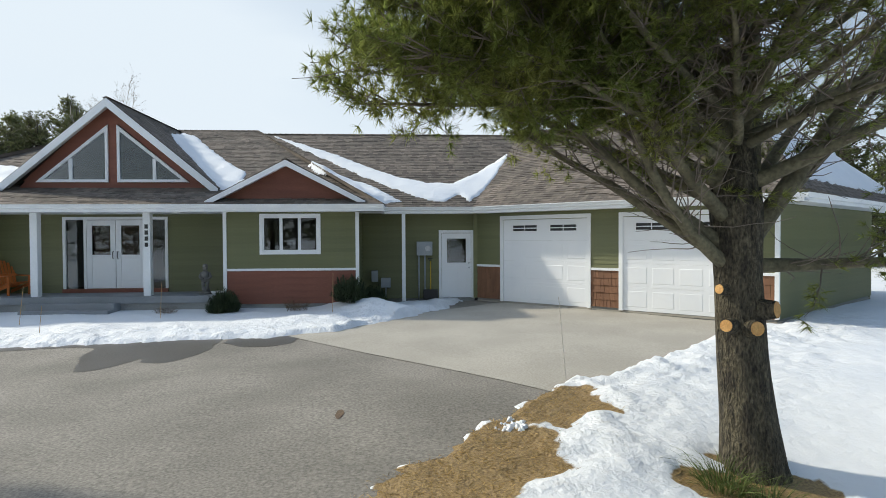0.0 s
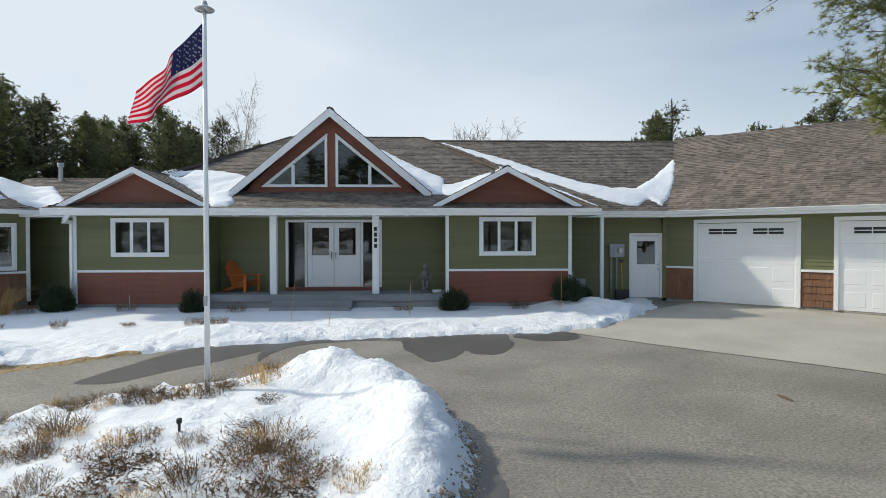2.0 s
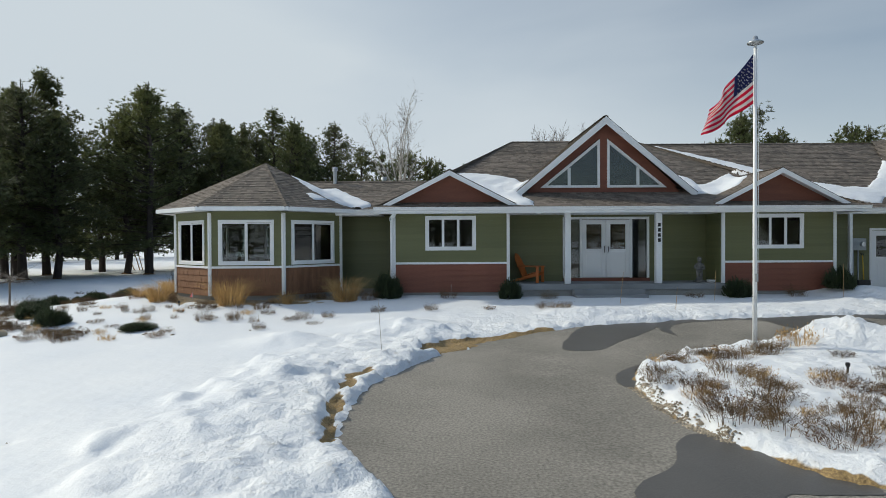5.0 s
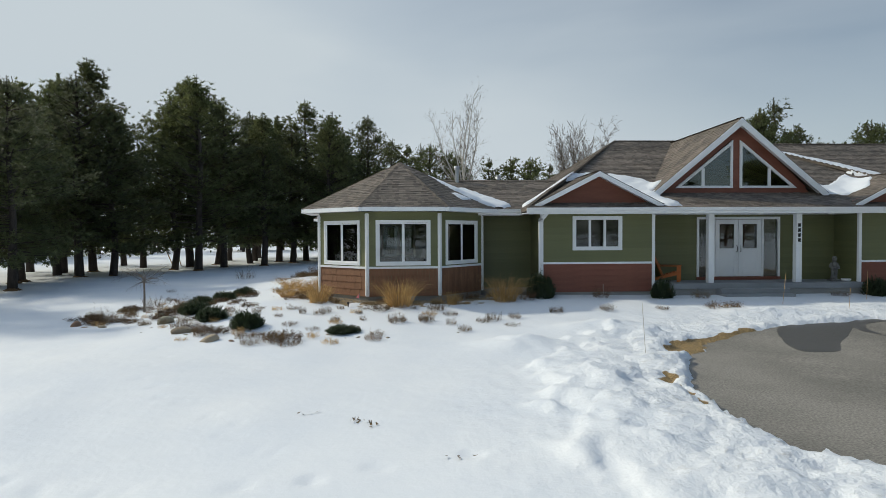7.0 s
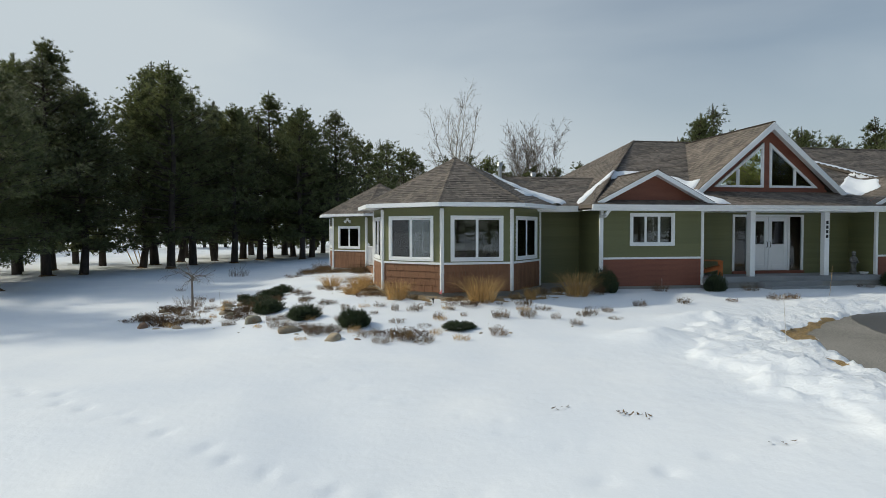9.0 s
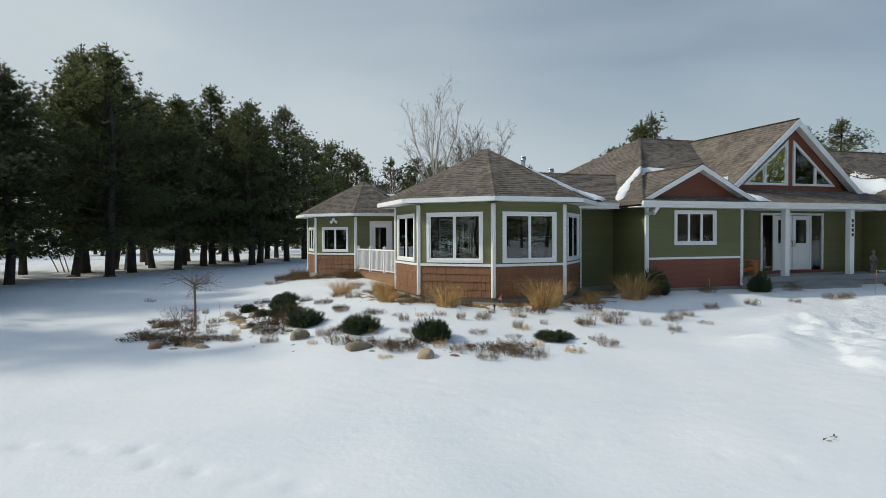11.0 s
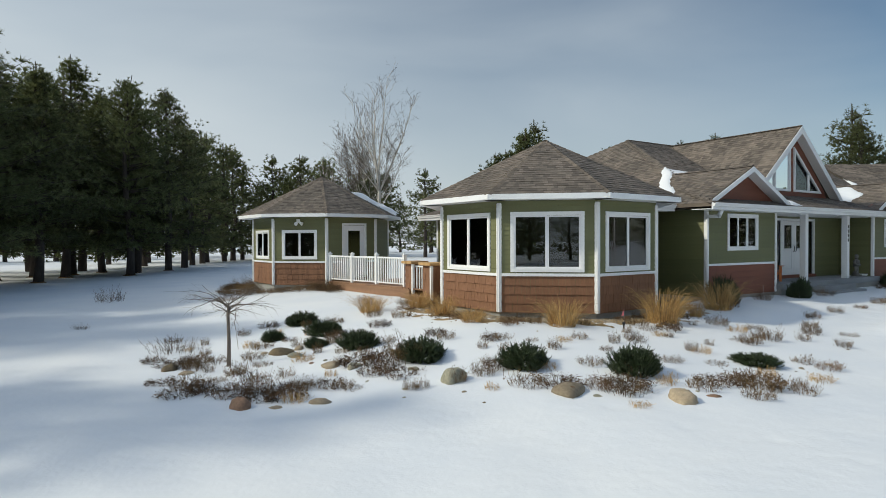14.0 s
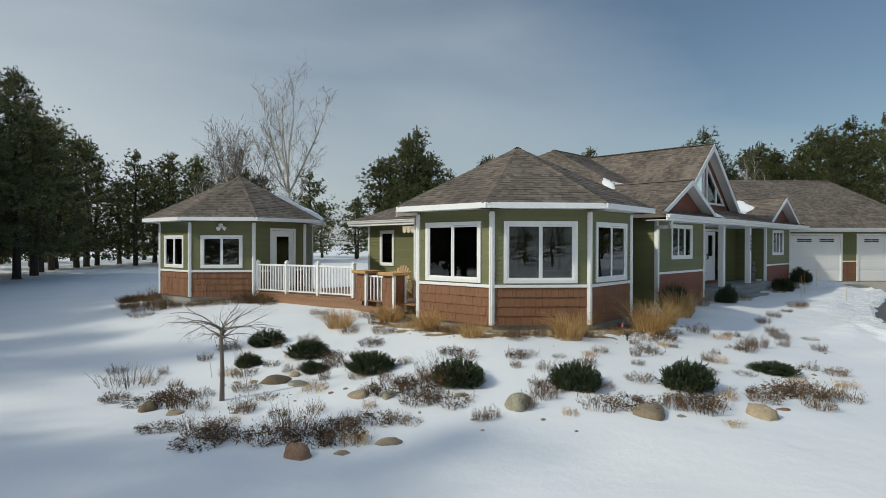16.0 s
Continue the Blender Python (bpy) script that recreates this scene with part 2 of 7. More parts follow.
def snow_material(name, grass):
    """Snow with soft and crusty relief; where the sheet's cover is 1 it is dead turf."""
    m = bpy.data.materials.new(name)
    m.use_nodes = True
    n, l = m.node_tree.nodes, m.node_tree.links
    b = n["Principled BSDF"]
    co = n.new("ShaderNodeTexCoord")
    big, mid, tiny = (n.new("ShaderNodeTexNoise") for _ in range(3))
    for q, s, d in ((big, 0.5, 4), (mid, 4.2, 6), (tiny, 38.0, 3)):
        q.inputs["Scale"].default_value, q.inputs["Detail"].default_value = s, d
        l.new(co.outputs["Object"], q.inputs["Vector"])
    r = n.new("ShaderNodeValToRGB")
    r.color_ramp.elements[0].color, r.color_ramp.elements[1].color = (0.68, 0.71, 0.75, 1), (0.76, 0.775, 0.79, 1)
    r.color_ramp.elements[0].position, r.color_ramp.elements[1].position = 0.3, 0.7
    l.new(big.outputs["Fac"], r.inputs["Fac"])
    colour = r.outputs["Color"]
    add = n.new("ShaderNodeMath")
    add.operation = "MULTIPLY_ADD"
    add.inputs[1].default_value = 0.10
    l.new(tiny.outputs["Fac"], add.inputs[0])
    l.new(mid.outputs["Fac"], add.inputs[2])
    grit = n.new("ShaderNodeTexNoise")
    grit.inputs["Scale"].default_value, grit.inputs["Detail"].default_value, grit.inputs["Roughness"].default_value = 13.0, 5.0, 0.65
    l.new(co.outputs["Object"], grit.inputs["Vector"])
    pit = n.new("ShaderNodeMath")
    pit.operation = "MULTIPLY_ADD"
    pit.inputs[1].default_value = 0.42
    l.new(grit.outputs["Fac"], pit.inputs[0])
    l.new(add.outputs[0], pit.inputs[2])
    u = n.new("ShaderNodeBump")
    u.inputs["Strength"].default_value, u.inputs["Distance"].default_value = 0.35, 0.085
    l.new(pit.outputs[0], u.inputs["Height"])
    l.new(u.outputs["Normal"], b.inputs["Normal"])
    if grass:
        cu = n.new("ShaderNodeAttribute")
        cu.attribute_name = "crust"
        cs = n.new("ShaderNodeMapRange")
        cs.inputs["To Min"].default_value, cs.inputs["To Max"].default_value = 0.12, 1.0
        l.new(cu.outputs["Fac"], cs.inputs["Value"])
        l.new(cs.outputs["Result"], u.inputs["Strength"])
        worn = n.new("ShaderNodeMapRange")
        worn.inputs["From Min"].default_value, worn.inputs["From Max"].default_value = 1.12, 1.42
        worn.inputs["To Min"].default_value, worn.inputs["To Max"].default_value = 0.0, 0.55
        dirt = n.new("ShaderNodeMath")
        dirt.operation = "MULTIPLY"
        both = n.new("ShaderNodeMath")
        both.operation = "ADD"
        l.new(mid.outputs["Fac"], both.inputs[0])
        l.new(grit.outputs["Fac"], both.inputs[1])
        l.new(both.outputs[0], worn.inputs["Value"])
        l.new(worn.outputs["Result"], dirt.inputs[0])
        l.new(cu.outputs["Fac"], dirt.inputs[1])
        grey = n.new("ShaderNodeMix")
        grey.data_type = "RGBA"
        grey.inputs[7].default_value = (0.36, 0.33, 0.28, 1)
        l.new(dirt.outputs[0], grey.inputs[0])
        l.new(colour, grey.inputs[6])
        colour = grey.outputs[2]
        at = n.new("ShaderNodeAttribute")
        at.attribute_name = "cover"
        t = n.new("ShaderNodeValToRGB")
        t.color_ramp.elements[0].color, t.color_ramp.elements[1].color = (0.135, 0.082, 0.034, 1), (0.39, 0.270, 0.108, 1)
        t.color_ramp.elements[0].position, t.color_ramp.elements[1].position = 0.25, 0.75
        l.new(tiny.outputs["Fac"], t.inputs["Fac"])
        edge = n.new("ShaderNodeMath")
        edge.operation = "MULTIPLY_ADD"
        edge.inputs[1].default_value = 0.5
        l.new(mid.outputs["Fac"], edge.inputs[0])
        l.new(at.outputs["Fac"], edge.inputs[2])
        st = n.new("ShaderNodeMapRange")
        st.inputs["From Min"].default_value, st.inputs["From Max"].default_value = 0.70, 0.80
        l.new(edge.outputs[0], st.inputs["Value"])
        x = n.new("ShaderNodeMix")
        x.data_type = "RGBA"
        l.new(st.outputs["Result"], x.inputs[0])
        l.new(colour, x.inputs[6])
        l.new(t.outputs["Color"], x.inputs[7])
        colour = x.outputs[2]
    l.new(colour, b.inputs["Base Color"])
    b.inputs["Roughness"].default_value = 0.65
    return m


def let_through(m, share):
    """Thin leaves pass some of the light that falls on their far side."""
    n, l = m.node_tree.nodes, m.node_tree.links
    b = n["Principled BSDF"]
    t, x = n.new("ShaderNodeBsdfTranslucent"), n.new("ShaderNodeMixShader")
    x.inputs[0].default_value = share
    l.new(b.inputs["Base Color"].links[0].from_socket, t.inputs["Color"])
    l.new(b.outputs["BSDF"], x.inputs[1])
    l.new(t.outputs["BSDF"], x.inputs[2])
    l.new(x.outputs["Shader"], n["Material Output"].inputs["Surface"])


for one, share in ((NEEDLE, 0.5), (FARNEEDLE, 0.5), (SPRUCE, 0.25), (STRAW, 0.35), (GREENGRASS, 0.35), (DRYTWIG, 0.25), (REDTWIG, 0.25), (TURF, 0.25), (RED, 0.7), (FWHITE, 0.7), (BLUE, 0.5)):
    let_through(one, share)
SNOW = snow_material("old snow", False)
GROUND = snow_material("snow and dead turf", True)


def glass_material():
    m = bpy.data.materials.new("window glass")
    m.use_nodes = True
    n, l = m.node_tree.nodes, m.node_tree.links
    n.remove(n["Principled BSDF"])
    fr = n.new("ShaderNodeFresnel")
    fr.inputs["IOR"].default_value = 1.75
    tr, gl, mx = n.new("ShaderNodeBsdfTransparent"), n.new("ShaderNodeBsdfGlossy"), n.new("ShaderNodeMixShader")
    tr.inputs["Color"].default_value = (0.62, 0.66, 0.66, 1)
    gl.inputs["Roughness"].default_value = 0.01
    gl.inputs["Color"].default_value = (0.9, 0.92, 0.95, 1)
    l.new(fr.outputs["Fac"], mx.inputs["Fac"])
    l.new(tr.outputs["BSDF"], mx.inputs[1])
    l.new(gl.outputs["BSDF"], mx.inputs[2])
    l.new(mx.outputs["Shader"], n["Material Output"].inputs["Surface"])
    return m


GLASS = glass_material()

# ---- building helpers ----
rng = random.Random(7)


class MB:
    """A mesh in the making: corners, faces and the material slot of each face."""

    def __init__(self):
        self.v, self.f, self.m = [], [], []

    def add(self, vs, fs, slot=0, at=None):
        o = len(self.v)
        self.v += [tuple(at @ Vector(p)) if at else tuple(p) for p in vs]
        self.f += [tuple(i + o for i in f) for f in fs]
        self.m += [slot] * len(fs)
        return self

    def box(self, x0, x1, y0, y1, z0, z1, slot=0, at=None):
        vs = [(x, y, z) for z in (z0, z1) for x, y in ((x0, y0), (x1, y0), (x1, y1), (x0, y1))]
        fs = [(3, 2, 1, 0), (4, 5, 6, 7), (0, 1, 5, 4), (1, 2, 6, 5), (2, 3, 7, 6), (3, 0, 4, 7)]
        return self.add(vs, fs, slot, at)

    def prism(self, poly, a, b, axis="z", slot=0, at=None):
        """A flat outline pushed from a to b: along z, or with the outline in x, z along y."""
        n = len(poly)
        vs = [(p, q, k) if axis == "z" else (p, k, q) for k in (a, b) for p, q in poly]
        fs = [tuple(range(n))[::-1], tuple(range(n, 2 * n))] + [(i, (i + 1) % n, n + (i + 1) % n, n + i) for i in range(n)]
        return self.add(vs, fs, slot, at)

    def slab(self, pts, down):
        """A flat outline in space, thickened straight down."""
        n = len(pts)
        vs = [tuple(p) for p in pts] + [(p[0], p[1], p[2] - down) for p in pts]
        fs = [tuple(range(n)), tuple(range(n, 2 * n))[::-1]] + [(i, n + i, n + (i + 1) % n, (i + 1) % n) for i in range(n)]
        return self.add(vs, fs)

    def tube(self, pts, radii, n=6, slot=0, cap=True):
        pts = [Vector(p) for p in pts]
        rings = []
        for i, p in enumerate(pts):
            d = (pts[min(i + 1, len(pts) - 1)] - pts[max(i - 1, 0)]).normalized()
            a = d.orthogonal().normalized() if i == 0 else (rings[-1][1] - d * d.dot(rings[-1][1])).normalized()
            rings.append((p, a, d.cross(a), radii[i]))
        vs = [p + (a * math.cos(2 * math.pi * k / n) + b * math.sin(2 * math.pi * k / n)) * r for p, a, b, r in rings for k in range(n)]
        fs = [(i * n + k, i * n + (k + 1) % n, (i + 1) * n + (k + 1) % n, (i + 1) * n + k) for i in range(len(pts) - 1) for k in range(n)]
        if cap:
            fs += [tuple(range(n))[::-1], tuple((len(pts) - 1) * n + k for k in range(n))]
        return self.add(vs, fs, slot)

    def mesh(self, name, mats):
        me = bpy.data.meshes.new(name)
        me.from_pydata(self.v, [], self.f)
        for one in mats:
            me.materials.append(one)
        if any(self.m):
            me.polygons.foreach_set("material_index", self.m)
        me.update()
        return me


def thing(name, label, category, at=None, kind="", group="", data=None):
    """A top-level thing: an Empty at its base, or the mesh given."""
    ob = new(name, data)
    if at is not None:
        ob.matrix_basis = at if isinstance(at, Matrix) else Matrix.Translation(at)
    return tagged(ob, label, category, group, kind)


def part(name, mb, mats, parent, label="", at=None, smooth=False, bevel=0.0, kind=""):
    """One mesh object under a thing or a part; at is its place in the thing's own frame as built."""
    mats = mats if isinstance(mats, (list, tuple)) else [mats]
    me = mb.mesh(name, mats) if isinstance(mb, MB) else mb
    if smooth:
        me.polygons.foreach_set("use_smooth", [True] * len(me.polygons))
    ob = new(name, me)
    ob.parent = parent
    if at is not None:
        ob.matrix_basis = at
    if bevel:
        mod = ob.modifiers.new("bevel", "BEVEL")
        mod.width, mod.segments, mod.limit_method = bevel, 2, "ANGLE"
    return tagged(ob, label, kind=kind)


def smooth_step(t):
    t = np.clip(t, 0, 1)
    return t * t * (3 - 2 * t)


def inside(px, py, poly):
    """Which of the points lie in the outline, and their distance from it."""
    px, py = np.asarray(px, float), np.asarray(py, float)
    hit, far = np.zeros(px.shape, bool), np.full(px.shape, 1e9)
    for (x0, y0), (x1, y1) in zip(poly, poly[1:] + poly[:1]):
        if y0 != y1:
            hit ^= ((y0 > py) != (y1 > py)) & (px < (x1 - x0) * (py - y0) / (y1 - y0) + x0)
        k = np.clip(((px - x0) * (x1 - x0) + (py - y0) * (y1 - y0)) / ((x1 - x0) ** 2 + (y1 - y0) ** 2), 0, 1)
        far = np.minimum(far, np.hypot(px - x0 - k * (x1 - x0), py - y0 - k * (y1 - y0)))
    return hit, far


def waves(x, y, seed, scale, octaves=4):
    """A smooth random field of about -1 to 1, made of turned sines."""
    r = random.Random(seed)
    out, amp, total = 0.0, 1.0, 0.0
    for _ in range(octaves):
        for _ in range(4):
            a, ph, k = r.uniform(0, 6.283), r.uniform(0, 6.283), r.uniform(0.7, 1.4) / scale
            out = out + amp * np.sin((x * math.cos(a) + y * math.sin(a)) * k * 6.283 + ph + 1.3 * np.sin((y * math.cos(a) - x * math.sin(a)) * k * 3.1 + ph))
            total += amp * 0.5
        amp, scale = amp * 0.5, scale * 0.5
    return out / total

# ---- ground ----
DRIVE = [(0.9, 22.0), (0.4, 20.6), (0.2, 19.8), (-1.3, 17.6), (-2.5, 16.3), (-3.9, 15.75), (-6.2, 15.6), (-9.2, 15.5), (-10.8, 15.3), (-11.95, 15.14), (-13.5, 14.25), (-14.6, 13.3),
         (-15.7, 12.1), (-16.2, 10.95), (-16.65, 9.8), (-16.85, 8.8), (-16.83, 7.8), (-16.65, 6.65), (-16.28, 5.9), (-15.95, 5.3), (-15.0, 3.2), (-14.1, 0.0), (-13.6, -40.0), (-4.0, -40.0),
         (-3.4, 0.0), (-2.4, 5.2), (-1.42, 7.6), (-0.82, 8.57), (-0.31, 9.15), (0.47, 10.24), (1.22, 11.2), (2.43, 11.9), (3.68, 13.06), (5.11, 14.41), (6.3, 15.3), (7.6, 15.7), (8.6, 17.0), (2.6, 22.8)]
ISLAND = [(-12.25, 6.7), (-12.48, 7.4), (-12.52, 8.4), (-12.5, 9.3), (-12.1, 10.4), (-11.2, 11.35), (-10.1, 12.0), (-9.0, 12.2), (-8.0, 12.0), (-7.2, 11.2), (-6.75, 10.2), (-6.45, 9.2), (-6.3, 8.2),
          (-6.42, 7.3), (-6.7, 6.7), (-7.2, 5.95), (-7.8, 5.3), (-8.6, 4.9), (-9.9, 4.8), (-11.0, 5.05), (-11.5, 5.45), (-11.95, 6.0)]
TURF_BED = [(-1.6, 7.5), (-0.82, 8.57), (-0.31, 9.15), (0.47, 10.24), (1.1, 11.0), (1.55, 10.9), (1.75, 10.4), (1.57, 9.87), (1.0, 9.5), (0.54, 9.28), (0.65, 8.72), (0.49, 8.13), (-0.1, 7.6), (-0.6, 4.0), (-3.2, 4.0)]
EDGE_TURF = [(-16.1, 12.3), (-15.6, 13.4), (-14.5, 14.0), (-12.85, 14.9), (-12.4, 14.55), (-13.5, 13.85), (-14.75, 13.0), (-15.5, 12.2)]
EDGE_TURF_WEST = [(-16.75, 10.65), (-17.1, 10.0), (-17.1, 8.2), (-16.95, 7.2), (-16.75, 6.45), (-16.75, 6.9), (-16.88, 7.5), (-16.88, 8.1), (-16.95, 8.7), (-16.9, 9.7), (-16.75, 10.3)]
PINE_FOOT = [(1.55, 8.3), (1.8, 7.5), (2.5, 7.2), (3.1, 7.75), (3.1, 8.6), (2.3, 8.7)]
BASE_BED = [(-21.86 + 3.85 * math.cos(k * math.pi / 12), 21.83 + 3.85 * math.sin(k * math.pi / 12)) for k in range(24)]


def level(x, y):
    """The lie of the land, level at the house and falling away to the south and west."""
    x, y = np.asarray(x, float), np.asarray(y, float)
    dx = np.maximum(np.maximum(-24.5 - x, x - 9.0), 0)
    dy = np.maximum(np.maximum(19.3 - y, y - 34.0), 0)
    amp = 0.1 + 0.35 * smooth_step((1 - x) / 17)
    dip = 0.42 * np.exp(-(((x - 3.4) / 2.4) ** 2 + ((y - 7.6) / 2.6) ** 2))
    return -amp * smooth_step(np.hypot(dx, dy) / 6.5) - 0.15 * smooth_step((-27 - x) / 5) - 0.5 * smooth_step((12 - y) / 8) * smooth_step((-18 - x) / 10) - dip


def bump_at(x, y, cx, cy, rx, ry, turn=0.0):
    c, s = math.cos(turn), math.sin(turn)
    u, v = (x - cx) * c + (y - cy) * s, -(x - cx) * s + (y - cy) * c
    return np.exp(-((u / rx) ** 2 + (v / ry) ** 2))


def snow_top(x, y):
    """Height of the snow and the cover (0 snow, 1 turf) at the given places."""
    x, y = np.asarray(x, float), np.asarray(y, float)
    z = level(x, y)
    on, far = inside(x, y, DRIVE)
    isl, ifar = inside(x, y, ISLAND)
    edge = np.where(on & ~isl, -np.minimum(far, ifar), np.where(isl, ifar, far))  # metres outside the drive
    edge = edge + 0.10 * waves(x, y, 3, 1.3) + 0.05 * waves(x, y, 4, 0.4, 2)
    near = np.exp(-(np.maximum(edge, 0) / 2.2) ** 2) * (0.55 + 0.6 * smooth_step(waves(x, y, 14, 2.6, 2) + 0.5))
    clods = 1 - np.abs(waves(x, y, 15, 0.7, 3)) * 1.5
    calmer = 1 - 0.6 * smooth_step((y - 14.6) / 1.2) * smooth_step((-2.0 - x) / 2.0)
    rough = waves(x, y, 11, 1.1, 4) * 0.045 + waves(x, y, 12, 0.42, 3) * 0.032 + clods * 0.016
    calm = waves(x, y, 13, 7.0, 3) * 0.03
    z = z + calm + rough * (0.05 + 1.0 * near * calmer)
    # ploughed heaps along the edges
    heap = 0.50 * bump_at(x, y, -8.2, 10.95, 0.95, 0.75, -0.5) + 0.36 * bump_at(x, y, -7.2, 9.6, 0.6, 1.3, 0.3) + 0.30 * bump_at(x, y, -6.9, 8.0, 0.45, 1.2) + 0.22 * bump_at(x, y, -9.6, 9.6, 2.3, 2.3) + 0.12 * bump_at(x, y, -9.2, 6.8, 2.3, 1.5)
    heap = heap + 0.30 * bump_at(x, y, -1.9, 19.1, 0.55, 1.9, 0.75) + 0.10 * bump_at(x, y, -3.4, 17.7, 1.2, 0.5, 0.3) + 0.13 * bump_at(x, y, -11.6, 16.4, 1.0, 0.5)
    heap = heap + 0.10 * bump_at(x, y, -8.6, 16.7, 0.9, 0.5) + 0.26 * bump_at(x, y, -18.9, 13.2, 1.0, 0.7) + 0.22 * bump_at(x, y, -16.6, 14.9, 1.2, 0.6)
    heap = heap + 0.16 * bump_at(x, y, -18.2, 9.8, 0.6, 1.6) + 0.10 * bump_at(x, y, 7.6, 14.9, 1.0, 0.7) + 0.05 * bump_at(x, y, 1.8, 9.0, 0.7, 1.0) + 0.05 * bump_at(x, y, 2.6, 12.0, 0.9, 0.6)
    heap = heap + 0.30 * bump_at(x, y, -23.0, 31.2, 0.45, 0.35)
    # the bank that the plough threw up along the west side of the drive, with a broken outer edge
    bank = smooth_step((2.7 + 0.55 * waves(x, y, 17, 2.2, 3) - far) / 0.45) * smooth_step((-14.2 - x) / 1.5) * smooth_step((y - 1.5) / 2.0) * smooth_step((15.5 - y) / 1.5) * ~on
    heap = heap + bank * (0.10 + 0.035 * waves(x, y, 18, 1.3, 3) + 0.018 * clods)
    lump = 1 + 0.16 * waves(x, y, 21, 0.9, 4)
    z = z + heap * lump + 0.03 * near * (1 + waves(x, y, 22, 0.8, 3)) * (edge > 0)
    z = z + 0.05 * bump_at(x, y, -27.6, 19.0, 3.2, 3.4)
    cover = np.zeros(x.shape)
    for poly, soft, deep in ((TURF_BED, 0.25, -0.01), (PINE_FOOT, 0.25, 0.03), (EDGE_TURF, 0.14, 0.03), (EDGE_TURF_WEST, 0.12, 0.03), (BASE_BED, 0.5, 0.02)):
        hit, d = inside(x, y, poly)
        k = smooth_step(0.5 + np.where(hit, d, -d) / (2 * soft) + (0.45 if soft < 0.2 else 0.35 if soft < 0.4 else 0.55) * waves(x, y, 31, 0.7, 3))
        cover = np.maximum(cover, k)
        z = z - k * deep if soft > 0.4 else z * (1 - k) + (level(x, y) - (0.03 if soft > 0.2 else 0.035) + 0.012 * waves(x, y, 36, 0.9, 2)) * k
    # bare soil and gravel along the island's rim
    rim = smooth_step((0.08 - np.where(isl, ifar, -ifar)) / 0.2) * smooth_step((-9.6 - x - 0.35 * (y - 5)) / 1.0) * (isl | (ifar < 0.6))
    cover = np.maximum(cover, rim)
    z = z * (1 - rim) + (level(x, y) + 0.01 + 0.02 * waves(x, y, 35, 0.5, 2)) * rim
    cut = smooth_step(0.5 - edge / 0.36)
    return z * (1 - cut) + (level(x, y) - 0.13) * cut, cover


def crust(x, y):
    """How broken and refrozen the snow is: 1 on the ploughed banks, 0 on the open lawn."""
    on, far = inside(x, y, DRIVE)
    isl, ifar = inside(x, y, ISLAND)
    d = np.where(isl, ifar, np.where(on, 0.0, far))
    return np.where(isl, 0.8, np.exp(-(d / 2.4) ** 2))


def spread(lo, hi, step, reach):
    xs, s, x = list(np.arange(lo, hi + 1e-6, step)), step, hi
    while x < reach:
        s *= 1.22
        x += s
        xs.append(x)
    s, x = step, lo
    while x > -reach:
        s *= 1.22
        x -= s
        xs.insert(0, x)
    return np.array(xs)


# animal tracks across the lawn
HARE = [(-31.75, 11.83), (-31.25, 11.54), (-30.97, 11.41), (-30.56, 11.11), (-30.39, 10.62), (-29.76, 10.29), (-29.3, 9.85), (-28.92, 9.52), (-28.31, 9.01), (-27.68, 8.38), (-27.26, 8.06), (-26.8, 7.75), (-26.44, 7.41), (-26.06, 7.16),
        (-25.49, 6.88), (-24.67, 6.74), (-23.14, 6.55), (-22.49, 6.57), (-21.69, 6.77), (-20.66, 6.98)]
CAT = [(-26.99, 14.65), (-26.85, 13.6), (-26.65, 12.7), (-26.45, 11.9), (-26.2, 11.1), (-25.8, 10.45), (-25.39, 9.92), (-24.99, 9.55), (-24.41, 8.87), (-24.11, 8.57), (-23.85, 8.2), (-23.58, 7.95), (-23.33, 7.64), (-23.03, 7.38)]
gx, gy = spread(-33, 9, 0.095, 900), spread(3, 21, 0.095, 900)
GX, GY = np.meshgrid(gx, gy)
GZ, GC = snow_top(GX, GY)
track_rng = random.Random(12)
for rows, size, deep in ((HARE, 0.085, 0.036), (CAT, 0.075, 0.028)):
    for x, y in rows:
        for _ in range(2 if rows is HARE else 1):
            px, py = x + track_rng.gauss(0, 0.09), y + track_rng.gauss(0, 0.06)
            GZ -= deep * np.exp(-((GX - px) ** 2 + (GY - py) ** 2) / size ** 2)
hit, d = inside(GX, GY, [(-24.2, 20.0), (-19.5, 19.6), (-16.9, 20.3), (-2.4, 20.3), (1.2, 22.4), (7.2, 16.6), (12, 21), (8, 30), (-4, 34), (-22, 33)])
GZ = np.where(hit, np.minimum(GZ, -0.25 + 0 * GZ), GZ)
nx, ny = len(gx), len(gy)
me = bpy.data.meshes.new("ground")
idx = np.arange(nx * ny).reshape(ny, nx)
faces = np.stack([idx[:-1, :-1], idx[:-1, 1:], idx[1:, 1:], idx[1:, :-1]], -1).reshape(-1, 4)
me.from_pydata(np.stack([GX, GY, GZ], -1).reshape(-1, 3).tolist(), [], faces.tolist())
att = me.attributes.new("cover", "FLOAT", "POINT")
att.data.foreach_set("value", GC.reshape(-1))
att = me.attributes.new("crust", "FLOAT", "POINT")
att.data.foreach_set("value", crust(GX, GY).reshape(-1))
me.materials.append(GROUND)
me.polygons.foreach_set("use_smooth", [True] * len(me.polygons))
ground = thing("ground", "snow covered lawn with patches of dead turf", "snow ground", kind="structure", data=me)


